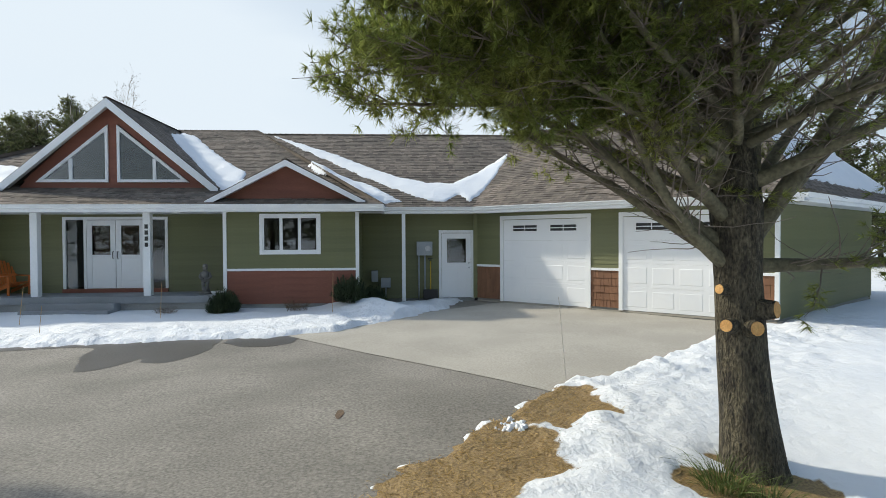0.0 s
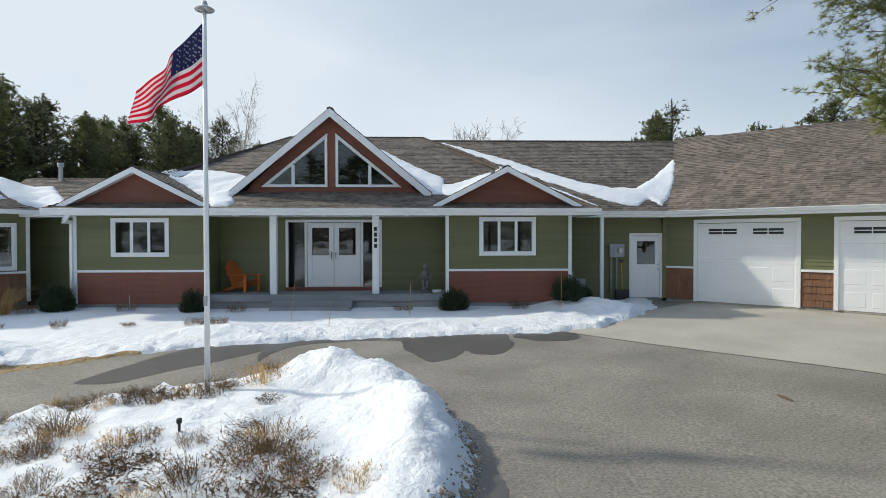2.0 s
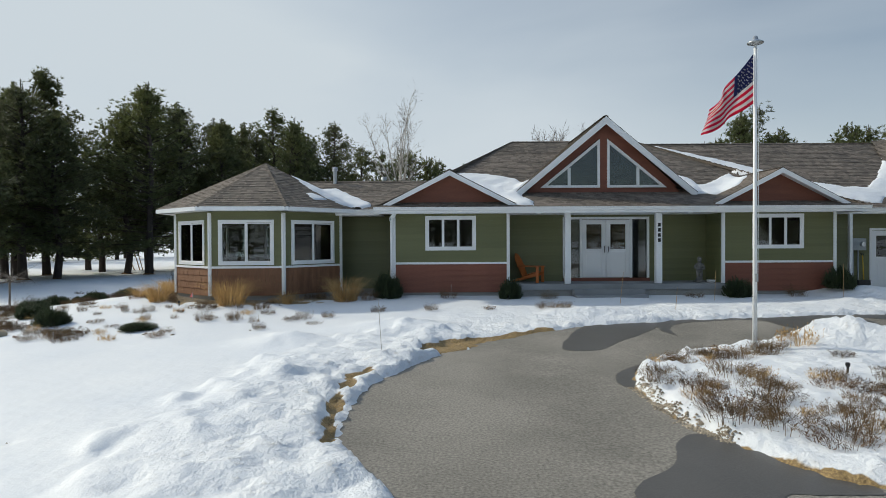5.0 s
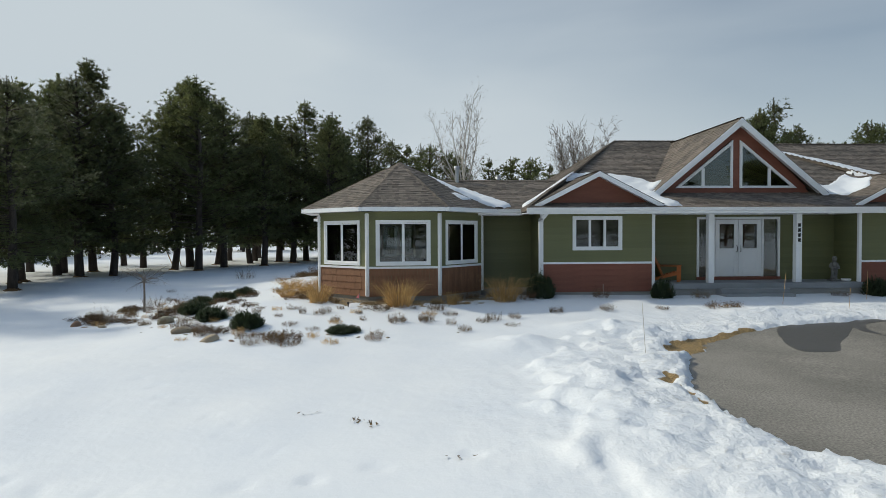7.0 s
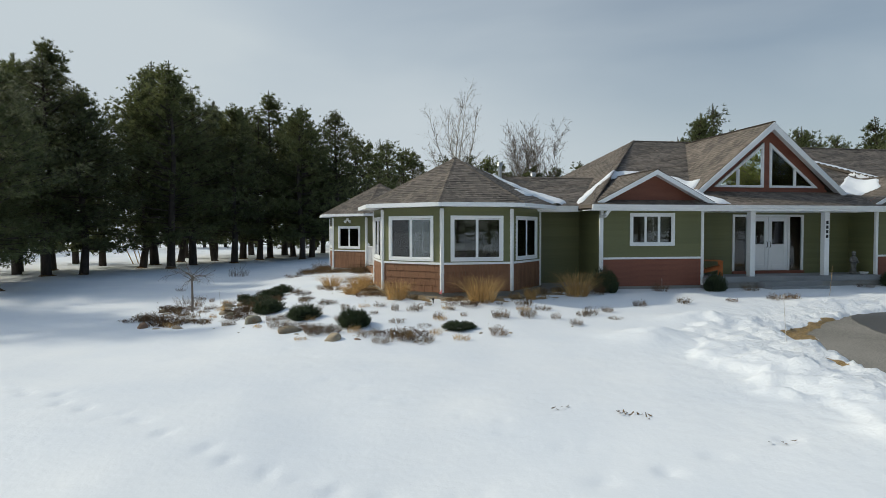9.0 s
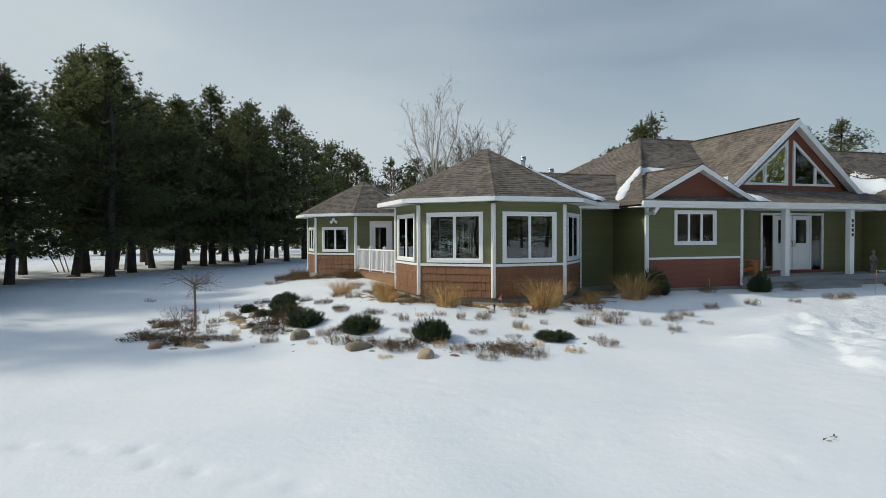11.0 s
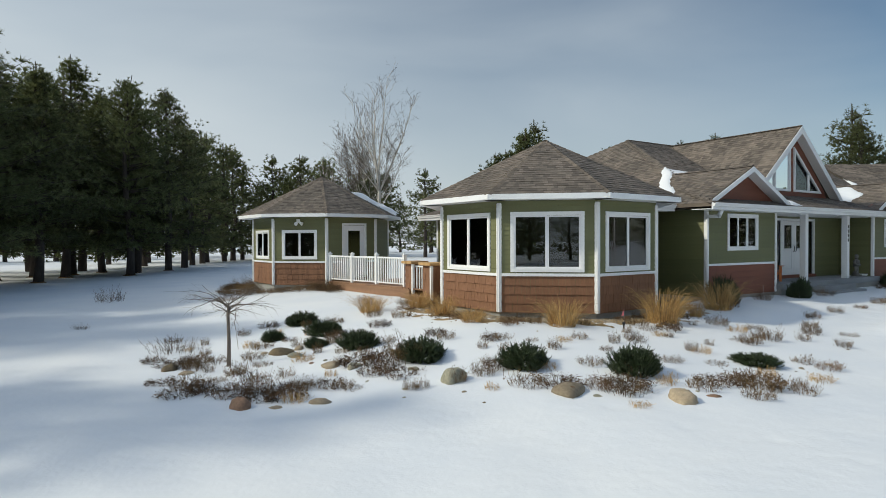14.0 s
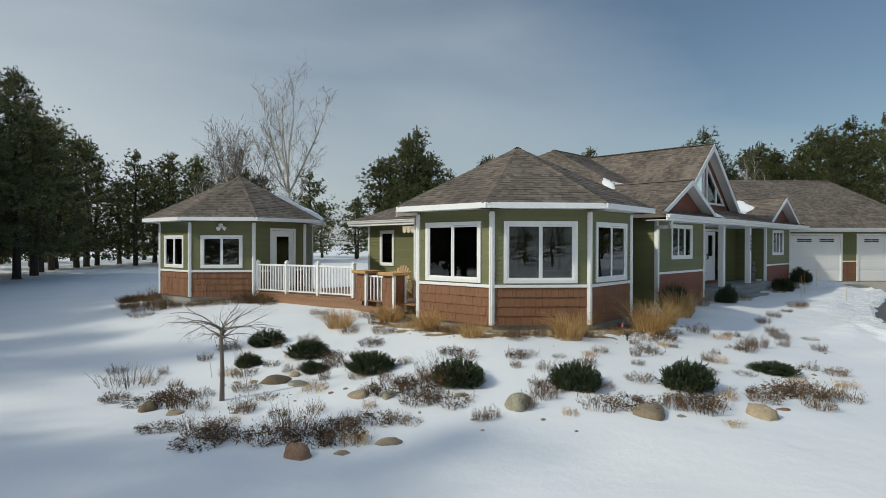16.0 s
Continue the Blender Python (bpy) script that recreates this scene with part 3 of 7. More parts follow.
def sheet(name, u0, u1, v0, v1, step, origin, ux, drop, material, label, cat):
    """A paved sheet that follows the land, on a grid turned to ux."""
    us, vs = np.arange(u0, u1 + 1e-6, step), np.arange(v0, v1 + 1e-6, step)
    U, V = np.meshgrid(us, vs)
    X, Y = origin[0] + U * ux[0] - V * ux[1], origin[1] + U * ux[1] + V * ux[0]
    Z = level(X, Y) + drop
    i = np.arange(U.size).reshape(U.shape)
    me = bpy.data.meshes.new(name)
    me.from_pydata(np.stack([X, Y, Z], -1).reshape(-1, 3).tolist(), [], np.stack([i[:-1, :-1], i[:-1, 1:], i[1:, 1:], i[1:, :-1]], -1).reshape(-1, 4).tolist())
    me.materials.append(material)
    me.polygons.foreach_set("use_smooth", [True] * len(me.polygons))
    return thing(name, label, cat, kind="structure", data=me)


road = sheet("road", -18, 9, -30, 22.6, 0.6, (0, 0), (1, 0), -0.055, ASPHALT, "worn grey asphalt circular driveway", "driveway")
JOINT_A, JOINT_B = Vector((-3.24, 15.48)), Vector((0.94, 10.98))
jd = (JOINT_B - JOINT_A).normalized()
pavement = sheet("pavement", -0.6, 9.0, 0.0, 9.6, 0.6, JOINT_A - jd * 0.0, jd, -0.045, CONC, "pale concrete garage apron", "driveway apron")


def wet_patch(poly, drop=-0.049, material=None, label="dark wet meltwater stain on the asphalt", wob=0.05):
    """A thin film of meltwater on the paving, with a smooth lobed edge."""
    mb, n, out = MB(), len(poly), []
    for i in range(n):
        p0, p1, p2, p3 = (Vector(poly[(i + k) % n]) for k in (-1, 0, 1, 2))
        for k in range(9):
            t = k / 9
            q = 0.5 * (2 * p1 + (p2 - p0) * t + (2 * p0 - 5 * p1 + 4 * p2 - p3) * t * t + (3 * p1 - p0 - 3 * p2 + p3) * t ** 3)
            w = wob * float(waves(q.x, q.y, 41, 0.9, 3))
            out.append((q.x + w, q.y + w))
    bm = bmesh.new()
    face = bm.faces.new([bm.verts.new((x, y, 0)) for x, y in out])
    bmesh.ops.triangulate(bm, faces=[face])
    for _ in range(2):
        bmesh.ops.subdivide_edges(bm, edges=[e for e in bm.edges if e.calc_length() > 0.5], cuts=1)
    for v in bm.verts:
        v.co.z = float(level(v.co.x, v.co.y)) + drop
    bmesh.ops.recalc_face_normals(bm, faces=bm.faces)
    if sum(f.normal.z for f in bm.faces) < 0:
        bmesh.ops.reverse_faces(bm, faces=bm.faces)
    me = bpy.data.meshes.new("meltwater_stain")
    bm.to_mesh(me)
    bm.free()
    me.materials.append(material or WET)
    return thing("meltwater_stain", label, "wet stain", kind="structure", data=me)


for spots in ([(-12.9, 12.6), (-12.75, 13.5), (-12.1, 14.85), (-11.4, 15.3), (-10.3, 15.5), (-10.1, 15.0), (-10.8, 14.1), (-11.6, 13.3), (-12.2, 12.5)],
              [(-10.1, 13.8), (-9.9, 14.7), (-9.44, 15.16), (-8.53, 15.34), (-7.46, 15.3), (-7.24, 14.59), (-6.94, 13.68), (-6.51, 13.32), (-6.09, 13.82), (-6.0, 14.5), (-5.83, 13.9), (-5.39, 13.7), (-5.02, 14.25), (-4.9, 15.0), (-5.2, 15.9), (-7.57, 15.9), (-9.89, 15.7), (-10.2, 14.8)],
              [(-4.75, 15.4), (-4.34, 14.92), (-3.7, 14.84), (-3.31, 15.21), (-3.5, 15.9), (-4.4, 16.0)],
              [(-13.8, 5.3), (-13.59, 5.75), (-13.19, 6.09), (-12.87, 6.75), (-12.5, 7.1), (-12.2, 6.6), (-11.8, 5.9), (-11.6, 5.3), (-12.4, 5.35), (-12.8, 4.9), (-13.4, 4.7)],
              [(-12.7, 9.5), (-12.45, 10.35), (-11.5, 11.3), (-10.5, 11.95), (-10.4, 11.6), (-11.6, 10.4), (-12.3, 9.3)],
              [(-6.6, 8.7), (-6.2, 8.2), (-6.05, 7.3), (-6.2, 6.7), (-6.5, 6.15), (-6.9, 5.8), (-6.9, 6.5), (-6.6, 7.0), (-6.6, 8.0)],
              [(5.2, 14.2), (3.64, 12.8), (2.4, 11.7), (2.55, 12.2), (3.0, 12.75), (3.91, 13.9), (5.2, 14.8), (7.2, 16.0), (7.4, 15.5)]):
    wet_patch(spots)
RUST = mat("rust stain", (0.10, 0.065, 0.04), (0.13, 0.085, 0.05), 6.0, 0.9, 0.3, 60, 0.004)
wet_patch([(-1.85, 10.18), (-1.80, 10.22), (-1.76, 10.1), (-1.78, 9.9), (-1.82, 9.84), (-1.86, 10.0)], material=RUST, label="small rusty stain on the asphalt", wob=0.01)

# ---- house ----
house = thing("house", "single-storey olive sided house with red-brown shakes and white trim", "house")
ROOF_FACES = []  # outline in plan and plane of each roof face, for what lies on the roofs
EAVE = 2.93
LAP = 0.115
meshes = {}


def wall_frame(p0, p1):
    """The frame of a wall seen from outside: x runs along it to the right, y into the house, z up."""
    u = (Vector(p1) - Vector(p0)).normalized()
    return Matrix(((u.x, -u.y, 0, p0[0]), (u.y, u.x, 0, p0[1]), (0, 0, 1, 0), (0, 0, 0, 1))), (Vector(p1) - Vector(p0)).length


def free_spans(length, z, tall, openings):
    """The stretches of a course that no opening takes."""
    spans = [(0.0, length)]
    for a, b, lo, hi in openings:
        if z + tall * 0.6 > lo and z + tall * 0.4 < hi:
            spans = [s for x, y in spans for s in ((x, min(y, a)), (max(x, b), y)) if s[1] - s[0] > 0.03]
    return spans


def lap_board(length):
    key = ("lap", round(length, 3))
    if key not in meshes:
        mb = MB()
        mb.prism([(0, 0)] * 0 or [(-0.026, 0.0), (-0.008, LAP + 0.012), (0.0, LAP + 0.012), (0.0, 0.0)], 0, 1)
        mb.v = [(k * length, y, z) for y, z, k in mb.v]
        meshes[key] = mb.mesh("board", [SIDING])
    return meshes[key]


def shake_piece(mb, x0, x1, z0, z1, out, at=None):
    """One wedge-shaped shake, thick at the butt."""
    vs = [(x0, -out, z0), (x1, -out, z0), (x1, 0, z0), (x0, 0, z0), (x0, -0.008, z1), (x1, -0.008, z1), (x1, 0, z1), (x0, 0, z1)]
    fs = [(3, 2, 1, 0), (4, 5, 6, 7), (0, 1, 5, 4), (1, 2, 6, 5), (2, 3, 7, 6), (3, 0, 4, 7)]
    mb.add(vs, fs, 0, at)


def shakes(owner, m, spans_of, z0, z1, single):
    """Courses of shakes of uneven width and butt; single: each a piece of its own."""
    rows = max(1, round((z1 - z0) / 0.215))
    tall, joined = (z1 - z0) / rows, MB()
    for row in range(rows):
        z = z0 + row * tall
        for a, b in spans_of(z, tall):
            x = a
            while x < b - 0.02:
                w = rng.choice((0.09, 0.11, 0.13, 0.16))
                w = b - x if x + w > b - 0.06 else w
                drop, out = rng.choice((0.0, 0.0, 0.003, 0.006)), rng.choice((0.024, 0.028, 0.032))
                if single:
                    key = ("shake", round(w, 3), round(tall, 3), out)
                    if key not in meshes:
                        one = MB()
                        shake_piece(one, 0.003, w - 0.003, 0, tall + 0.02, out)
                        meshes[key] = one.mesh("shake", [SHAKE])
                    part("shake", meshes[key], SHAKE, owner, at=m @ Matrix.Translation((x, 0, z - drop)))
                else:
                    shake_piece(joined, x + 0.003, x + w - 0.003, z - drop, z + tall + 0.02, out)
                x += w
    if joined.v:
        part("shake_cladding", joined, SHAKE, owner, "red-brown wood-look shakes", at=m, kind="stuff")


def wall(owner, p0, p1, z0=0.12, z1=2.76, openings=(), band=None, single=False, bare=False, corner=(True, True), low=None, tint=None, boards=False):
    """A wall with real openings, its lap siding, shakes below a white band, foundation and corner boards."""
    m, length = wall_frame(p0, p1)
    core = MB()
    us = sorted({0.0, length, *(v for o in openings for v in o[:2])})
    for a, b in zip(us, us[1:]):
        cuts = sorted((o[2], o[3]) for o in openings if o[0] < (a + b) / 2 < o[1])
        z = z0
        for lo, hi in cuts:
            if lo > z + 0.01:
                core.box(a, b, 0.0, 0.16, z, lo)
            z = hi
        if z1 > z + 0.01:
            core.box(a, b, 0.0, 0.16, z, z1)
    body = part("wall", core, tint or SIDING, owner, at=m)
    if bare:
        return body, m, length
    foot = MB().box(0.0, length, 0.03, 0.16, -0.4, z0)
    if low is None:
        part("foundation", foot, FOUND, body, "bare concrete foundation strip")
    top0 = z0
    if band:
        if boards:
            tall = (band - z0) / 5
            for k in range(5):
                one = MB()
                shake_piece(one, 0.0, length, 0.0, tall + 0.004, 0.024)
                part("stained_board", one, GABLE, body, "dark red stained lap board", at=Matrix.Translation((0, 0, z0 + k * tall)))
        else:
            shakes(body, Matrix.Identity(4), lambda z, t: free_spans(length, z, t, openings), z0, band, single)
        for a, b in free_spans(length, band, 0.07, openings):
            part("trim_band", MB().box(a, b, -0.045, 0.0, band, band + 0.07), WHITE, body, "white trim band", bevel=0.004)
        top0 = band + 0.07
    z = top0
    while z < z1 - 0.02:
        for a, b in free_spans(length, z, LAP, openings):
            part("board", lap_board(b - a), SIDING, body, at=Matrix.Translation((a, 0, z)))
        z += LAP
    for end, on in zip((0.0, length), corner):
        if on:
            part("corner_board", MB().box(end - 0.05, end + 0.05, -0.05, 0.05, z0, z1), WHITE, body, "white corner board", bevel=0.005)
    return body, m, length


def framed(owner, m, u0, u1, v0, v1, panes, name="window", trim=0.085, sill=True):
    """A window: white outer trim, sashes and a pane of glass in each."""
    fr = MB()
    fr.box(u0, u0 + trim, -0.05, 0.02, v0, v1).box(u1 - trim, u1, -0.05, 0.02, v0, v1)
    fr.box(u0 + trim, u1 - trim, -0.052, 0.02, v1 - trim, v1).box(u0 + trim, u1 - trim, -0.058 if sill else -0.05, 0.02, v0, v0 + trim)
    win = part(name, fr, WHITE, owner, "white framed window", at=m, bevel=0.004)
    a, b, w = u0 + trim, u1 - trim, (u1 - u0 - 2 * trim) / panes
    for k in range(panes):
        x0, x1, s = a + k * w, a + (k + 1) * w, 0.042
        y0, y1 = (-0.030, 0.012) if k % 2 == 0 else (-0.022, 0.020)
        sash = MB()
        sash.box(x0, x0 + s, y0, y1, v0 + trim, v1 - trim).box(x1 - s, x1, y0, y1, v0 + trim, v1 - trim)
        sash.box(x0 + s, x1 - s, y0, y1, v0 + trim, v0 + trim + s).box(x0 + s, x1 - s, y0, y1, v1 - trim - s, v1 - trim)
        part("sash", sash, WHITE, win, bevel=0.003)
        pane = part("pane", MB().box(x0 + s, x1 - s, y0 + 0.016, y0 + 0.020, v0 + trim + s, v1 - trim - s), GLASS, win, "dark reflecting glass pane")
        pane.visible_shadow = False
    return win


def roof_face(owner, pts, shingle=True, exposure=0.15, cat="roof"):
    """A roof plane: a deck with courses of separate shingle tabs on it. The first two points are its eave."""
    pts = [Vector(p) for p in pts]
    e1 = (pts[1] - pts[0]).normalized()
    nrm = e1.cross(pts[2] - pts[0]).normalized()
    if nrm.z < 0:
        nrm = -nrm
    e2 = nrm.cross(e1)
    if e2.z < 0:
        e2 = -e2
    ROOF_FACES.append(([(p.x, p.y) for p in pts], pts[0].copy(), nrm.copy()))
    deck = part("roof", MB().slab(pts, 0.10), CAPM, owner, "brown-grey shingled roof plane")
    flat = [((p - pts[0]).dot(e1), (p - pts[0]).dot(e2)) for p in pts]
    top, mb, v, row = max(q for _, q in flat), MB(), 0.0, 0
    while v < top:
        vm, xs = min(v + exposure * 0.5, top - 1e-3), []
        for (a, b), (c, d) in zip(flat, flat[1:] + flat[:1]):
            if (b > vm) != (d > vm):
                xs.append(a + (c - a) * (vm - b) / (d - b))
        if len(xs) >= 2:
            lo, hi = min(xs), max(xs)
            x = lo - rng.uniform(0, 0.3)
            while x < hi:
                w = rng.choice((0.09, 0.13, 0.17, 0.21))
                a, b = max(x, lo), min(x + w, hi)
                if b - a > 0.02:
                    up, h0 = min(exposure + 0.03, top - v + 0.02), rng.choice((0.009, 0.012, 0.018))
                    q = [pts[0] + e1 * s + e2 * t + nrm * h for s, t, h in ((a, v, h0), (b, v, h0), (b, v + up, 0.003), (a, v + up, 0.003), (a, v, 0.0), (b, v, 0.0))]
                    mb.add(q, [(0, 1, 2, 3), (4, 5, 1, 0)])
                x += w
        v += exposure
        row += 1
    if shingle and mb.v:
        part("shingling", mb, SHINGLE, deck, "brown and grey asphalt shingle tabs", kind="stuff")
    return deck


def cap_line(owner, a, b):
    """Folded cap shingles along a hip or ridge."""
    a, b = Vector(a), Vector(b)
    n = max(1, int((b - a).length / 0.22))
    d, side, mb = (b - a).normalized(), (b - a).cross(Vector((0, 0, 1))).normalized(), MB()
    for k in range(n):
        p, q = a + (b - a) * (k / n), a + (b - a) * ((k + 1.15) / n)
        h0, h1 = 0.034, 0.022
        vs = [p + side * 0.105 + Vector((0, 0, h0 - 0.044)), p + Vector((0, 0, h0)), p - side * 0.105 + Vector((0, 0, h0 - 0.044)),
              q + side * 0.105 + Vector((0, 0, h1 - 0.044)), q + Vector((0, 0, h1)), q - side * 0.105 + Vector((0, 0, h1 - 0.044))]
        mb.add(vs, [(0, 1, 4, 3), (1, 2, 5, 4), (0, 3, 5, 2), (0, 2, 1)])
    part("ridge_cap", mb, CAPM, owner, "overlapping ridge cap shingles", kind="stuff")


def eave_line(owner, pts, inner, z=EAVE, gutter=True, deep=0.20):
    """White fascia and gutter along an eave, seen from outside from left to right, with its soffit back to the wall."""
    for p, q in zip(pts, pts[1:]):
        m, length = wall_frame(p, q)
        part("fascia", MB().box(-0.02, length + 0.02, -0.018, 0.03, z - deep, z + 0.004), WHITE, owner, "white fascia board", at=m, bevel=0.004)
        if gutter:
            g = MB()
            g.prism([(-0.002, z - 0.115), (-0.075, z - 0.105), (-0.085, z - 0.06), (-0.115, z - 0.02), (-0.115, z - 0.002), (-0.105, z - 0.002), (-0.10, z - 0.025), (-0.012, z - 0.025), (-0.002, z - 0.002)], 0, 1)
            g.v = [(-0.02 + k * (length + 0.04), y, h) for y, h, k in g.v]
            part("gutter", g, WHITE, owner, "white metal gutter", at=m)
        part("soffit", MB().box(-0.1, length + 0.1, 0.03, inner, z - deep + 0.01, z - deep + 0.03), WHITE, owner, "white vented soffit", at=m)


# walls along the front, from the garden room at the west to the garage
wall(house, (-17.08, 20.0), (-13.28, 20.0), openings=[(1.09, 2.68, 1.57, 2.62)], band=1.06, boards=True)
wl_m = wall_frame((-17.08, 20.0), (-13.28, 20.0))[0]
framed(house, wl_m, 1.04, 2.73, 1.52, 2.67, 3)
wall(house, (-6.09, 20.0), (-2.36, 20.0), openings=[(1.02, 2.64, 1.58, 2.64)], band=1.06, boards=True)
wr_m = wall_frame((-6.09, 20.0), (-2.36, 20.0))[0]
framed(house, wr_m, 0.97, 2.69, 1.53, 2.69, 3)
wall(house, (-13.28, 20.0), (-13.28, 21.25), z0=0.39, corner=(False, False), low=1)
wall(house, (-6.09, 21.25), (-6.09, 20.0), z0=0.39, corner=(False, False), low=1)
wall(house, (-13.28, 21.25), (-6.09, 21.25), z0=0.39, openings=[(2.12, 5.07, 0.45, 2.60)], corner=(False, False), low=1)
wall(house, (-2.36, 20.0), (-2.36, 21.80), corner=(False, False))
wall(house, (-2.36, 21.80), (1.26, 21.80), z0=0.05, openings=[(2.50, 3.52, 0.0, 2.14)], corner=(False, False))
GAR0, GD = Vector((1.331, 21.719)), Vector((0.7254, -0.6884))
GAR1 = GAR0 + GD * 8.55
wall(house, GAR0, GAR1, z0=0.06, openings=[(0.99, 3.85, 0.0, 2.55), (4.84, 7.73, 0.0, 2.55)], band=1.06, corner=(False, True))
ga_m = wall_frame(GAR0, GAR1)[0]
GAR2 = GAR1 + Vector((0.78, 0.625)) * 8.3
wall(house, GAR1, GAR2, z0=0.06, corner=(False, False))
wall(house, (-17.08, 21.9), (-17.08, 20.0), corner=(False, False))
wall(house, (-19.6, 21.9), (-17.08, 21.9), corner=(False, False))
# the west wing behind the garden room
wall(house, (-19.7, 31.0), (-19.7, 22.0), openings=[(0.75, 1.50, 1.20, 2.50)], corner=(True, False))
framed(house, wall_frame((-19.7, 31.0), (-19.7, 22.0))[0], 0.70, 1.55, 1.15, 2.55, 1)
for a, b in (((-14.0, 33.8), (-19.7, 31.0)), ((-4.0, 33.8), (-14.0, 33.8)), ((8.6, 29.6), (-4.0, 33.8)), (tuple(GAR2), (8.6, 29.6))):
    wall(house, a, b, z0=-0.3, bare=True)
part("interior_floor", MB().prism([(-19.5, 22.1), (-17.0, 21.9), (-17.0, 20.2), (-13.4, 20.2), (-13.4, 21.5), (-6.0, 21.5), (-6.0, 20.2), (-2.5, 20.2), (-2.5, 21.95), (1.3, 22.1), (6.0, 30.0), (-4.0, 33.6), (-14.0, 33.6), (-19.5, 30.9)], 0.30, 0.38), FLOORM, house)
part("interior_ceiling", MB().prism([(-19.5, 22.1), (-17.0, 21.9), (-17.0, 20.2), (-13.4, 20.2), (-13.4, 21.5), (-6.0, 21.5), (-6.0, 20.2), (-2.5, 20.2), (-2.5, 21.95), (1.3, 22.1), (6.0, 30.0), (-4.0, 33.6), (-14.0, 33.6), (-19.5, 30.9)], 2.78, 2.84), INSIDE, house)
for a, b in (((-13.3, 23.6), (-6.0, 23.6)), ((-17.0, 22.6), (-13.3, 22.6)), ((-6.0, 22.6), (-2.4, 22.6))):
    wall(house, a, b, z0=0.38, bare=True, tint=INSIDE)

# main hipped roof, its shallow front apron, gables and wings
RL, RR = (-12.3, 27.0, 6.27), (-6.8, 27.0, 6.27)
roof_face(house, [(-17.67, 19.4, EAVE), (-1.6, 19.4, EAVE), (-2.58, 21.4, 3.56), (-16.65, 21.4, 3.56)])
roof_face(house, [(-16.65, 21.4, 3.56), (-2.58, 21.4, 3.56), RR, RL])
roof_face(house, [(-17.67, 34.6, EAVE), (-17.67, 19.4, EAVE), RL])
roof_face(house, [(-1.6, 19.4, EAVE), (-1.6, 34.6, EAVE), RR])
roof_face(house, [(-1.6, 34.6, EAVE), (-17.67, 34.6, EAVE), RL, RR], shingle=False)
cap_line(house, (-16.65, 21.4, 3.56), RL)
cap_line(house, (-17.67, 19.4, EAVE), (-16.65, 21.4, 3.56))
cap_line(house, (-2.58, 21.4, 3.56), RR)
cap_line(house, (-1.6, 19.4, EAVE), (-2.58, 21.4, 3.56))
cap_line(house, RL, RR)
eave_line(house, [(-17.67, 19.4), (-1.6, 19.4)], 0.62)
eave_line(house, [(-1.6, 19.4), (-1.6, 21.1)], 0.8, gutter=False)
part("soffit", MB().box(-13.3, -6.0, 19.44, 21.3, 2.735, 2.755), WHITE, house, "white porch ceiling")
# link to the garage and the garage roof
VAL0, RC = (1.11, 21.1, EAVE), (3.75, 26.75, 6.10)
roof_face(house, [(-1.62, 21.1, EAVE), VAL0, RC, (-6.8, 26.75, 6.10), (-6.8, 24.3, 4.70)])
roof_face(house, [(-6.8, 32.3, EAVE), (6.0, 32.3, EAVE), RC, (-6.8, 26.75, 6.10)], shingle=False)
GE0, GE1 = VAL0, tuple(GAR1 + Vector((-0.413, -0.435)) + GD * 0.6) + (EAVE,)
APEX = (9.7, 20.8, 6.10)
GE2 = tuple(Vector(GE1[:2]) + Vector((0.78, 0.625)) * 12.0) + (EAVE,)
roof_face(house, [GE0, GE1, APEX, RC])
roof_face(house, [GE1, GE2, APEX])
roof_face(house, [GE2, (6.9, 31.2, EAVE), RC, APEX], shingle=False)
cap_line(house, (-6.8, 26.75, 6.10), RC)
cap_line(house, RC, APEX)
cap_line(house, GE1, APEX)
eave_line(house, [(-1.62, 21.1), (1.11, 21.1)], 0.72)
eave_line(house, [GE0[:2], GE1[:2]], 0.65)
eave_line(house, [GE1[:2], GE2[:2]], 0.62)
# low wing between house and garden room
roof_face(house, [(-20.3, 20.7, EAVE), (-16.6, 20.7, EAVE), (-14.5, 23.9, 4.20), (-21.0, 23.9, 4.20)])
roof_face(house, [(-20.3, 31.6, EAVE), (-20.3, 22.5, EAVE), (-16.6, 23.9, 4.20), (-16.6, 30.0, 4.20)])
roof_face(house, [(-16.6, 31.6, EAVE), (-20.3, 31.6, EAVE), (-16.6, 27.9, 4.20)], shingle=False)
cap_line(house, (-20.8, 23.9, 4.20), (-14.5, 23.9, 4.20))
eave_line(house, [(-20.0, 20.7), (-17.67, 20.7)], 1.2)
eave_line(house, [(-20.3, 31.6), (-20.3, 24.2)], 0.62)


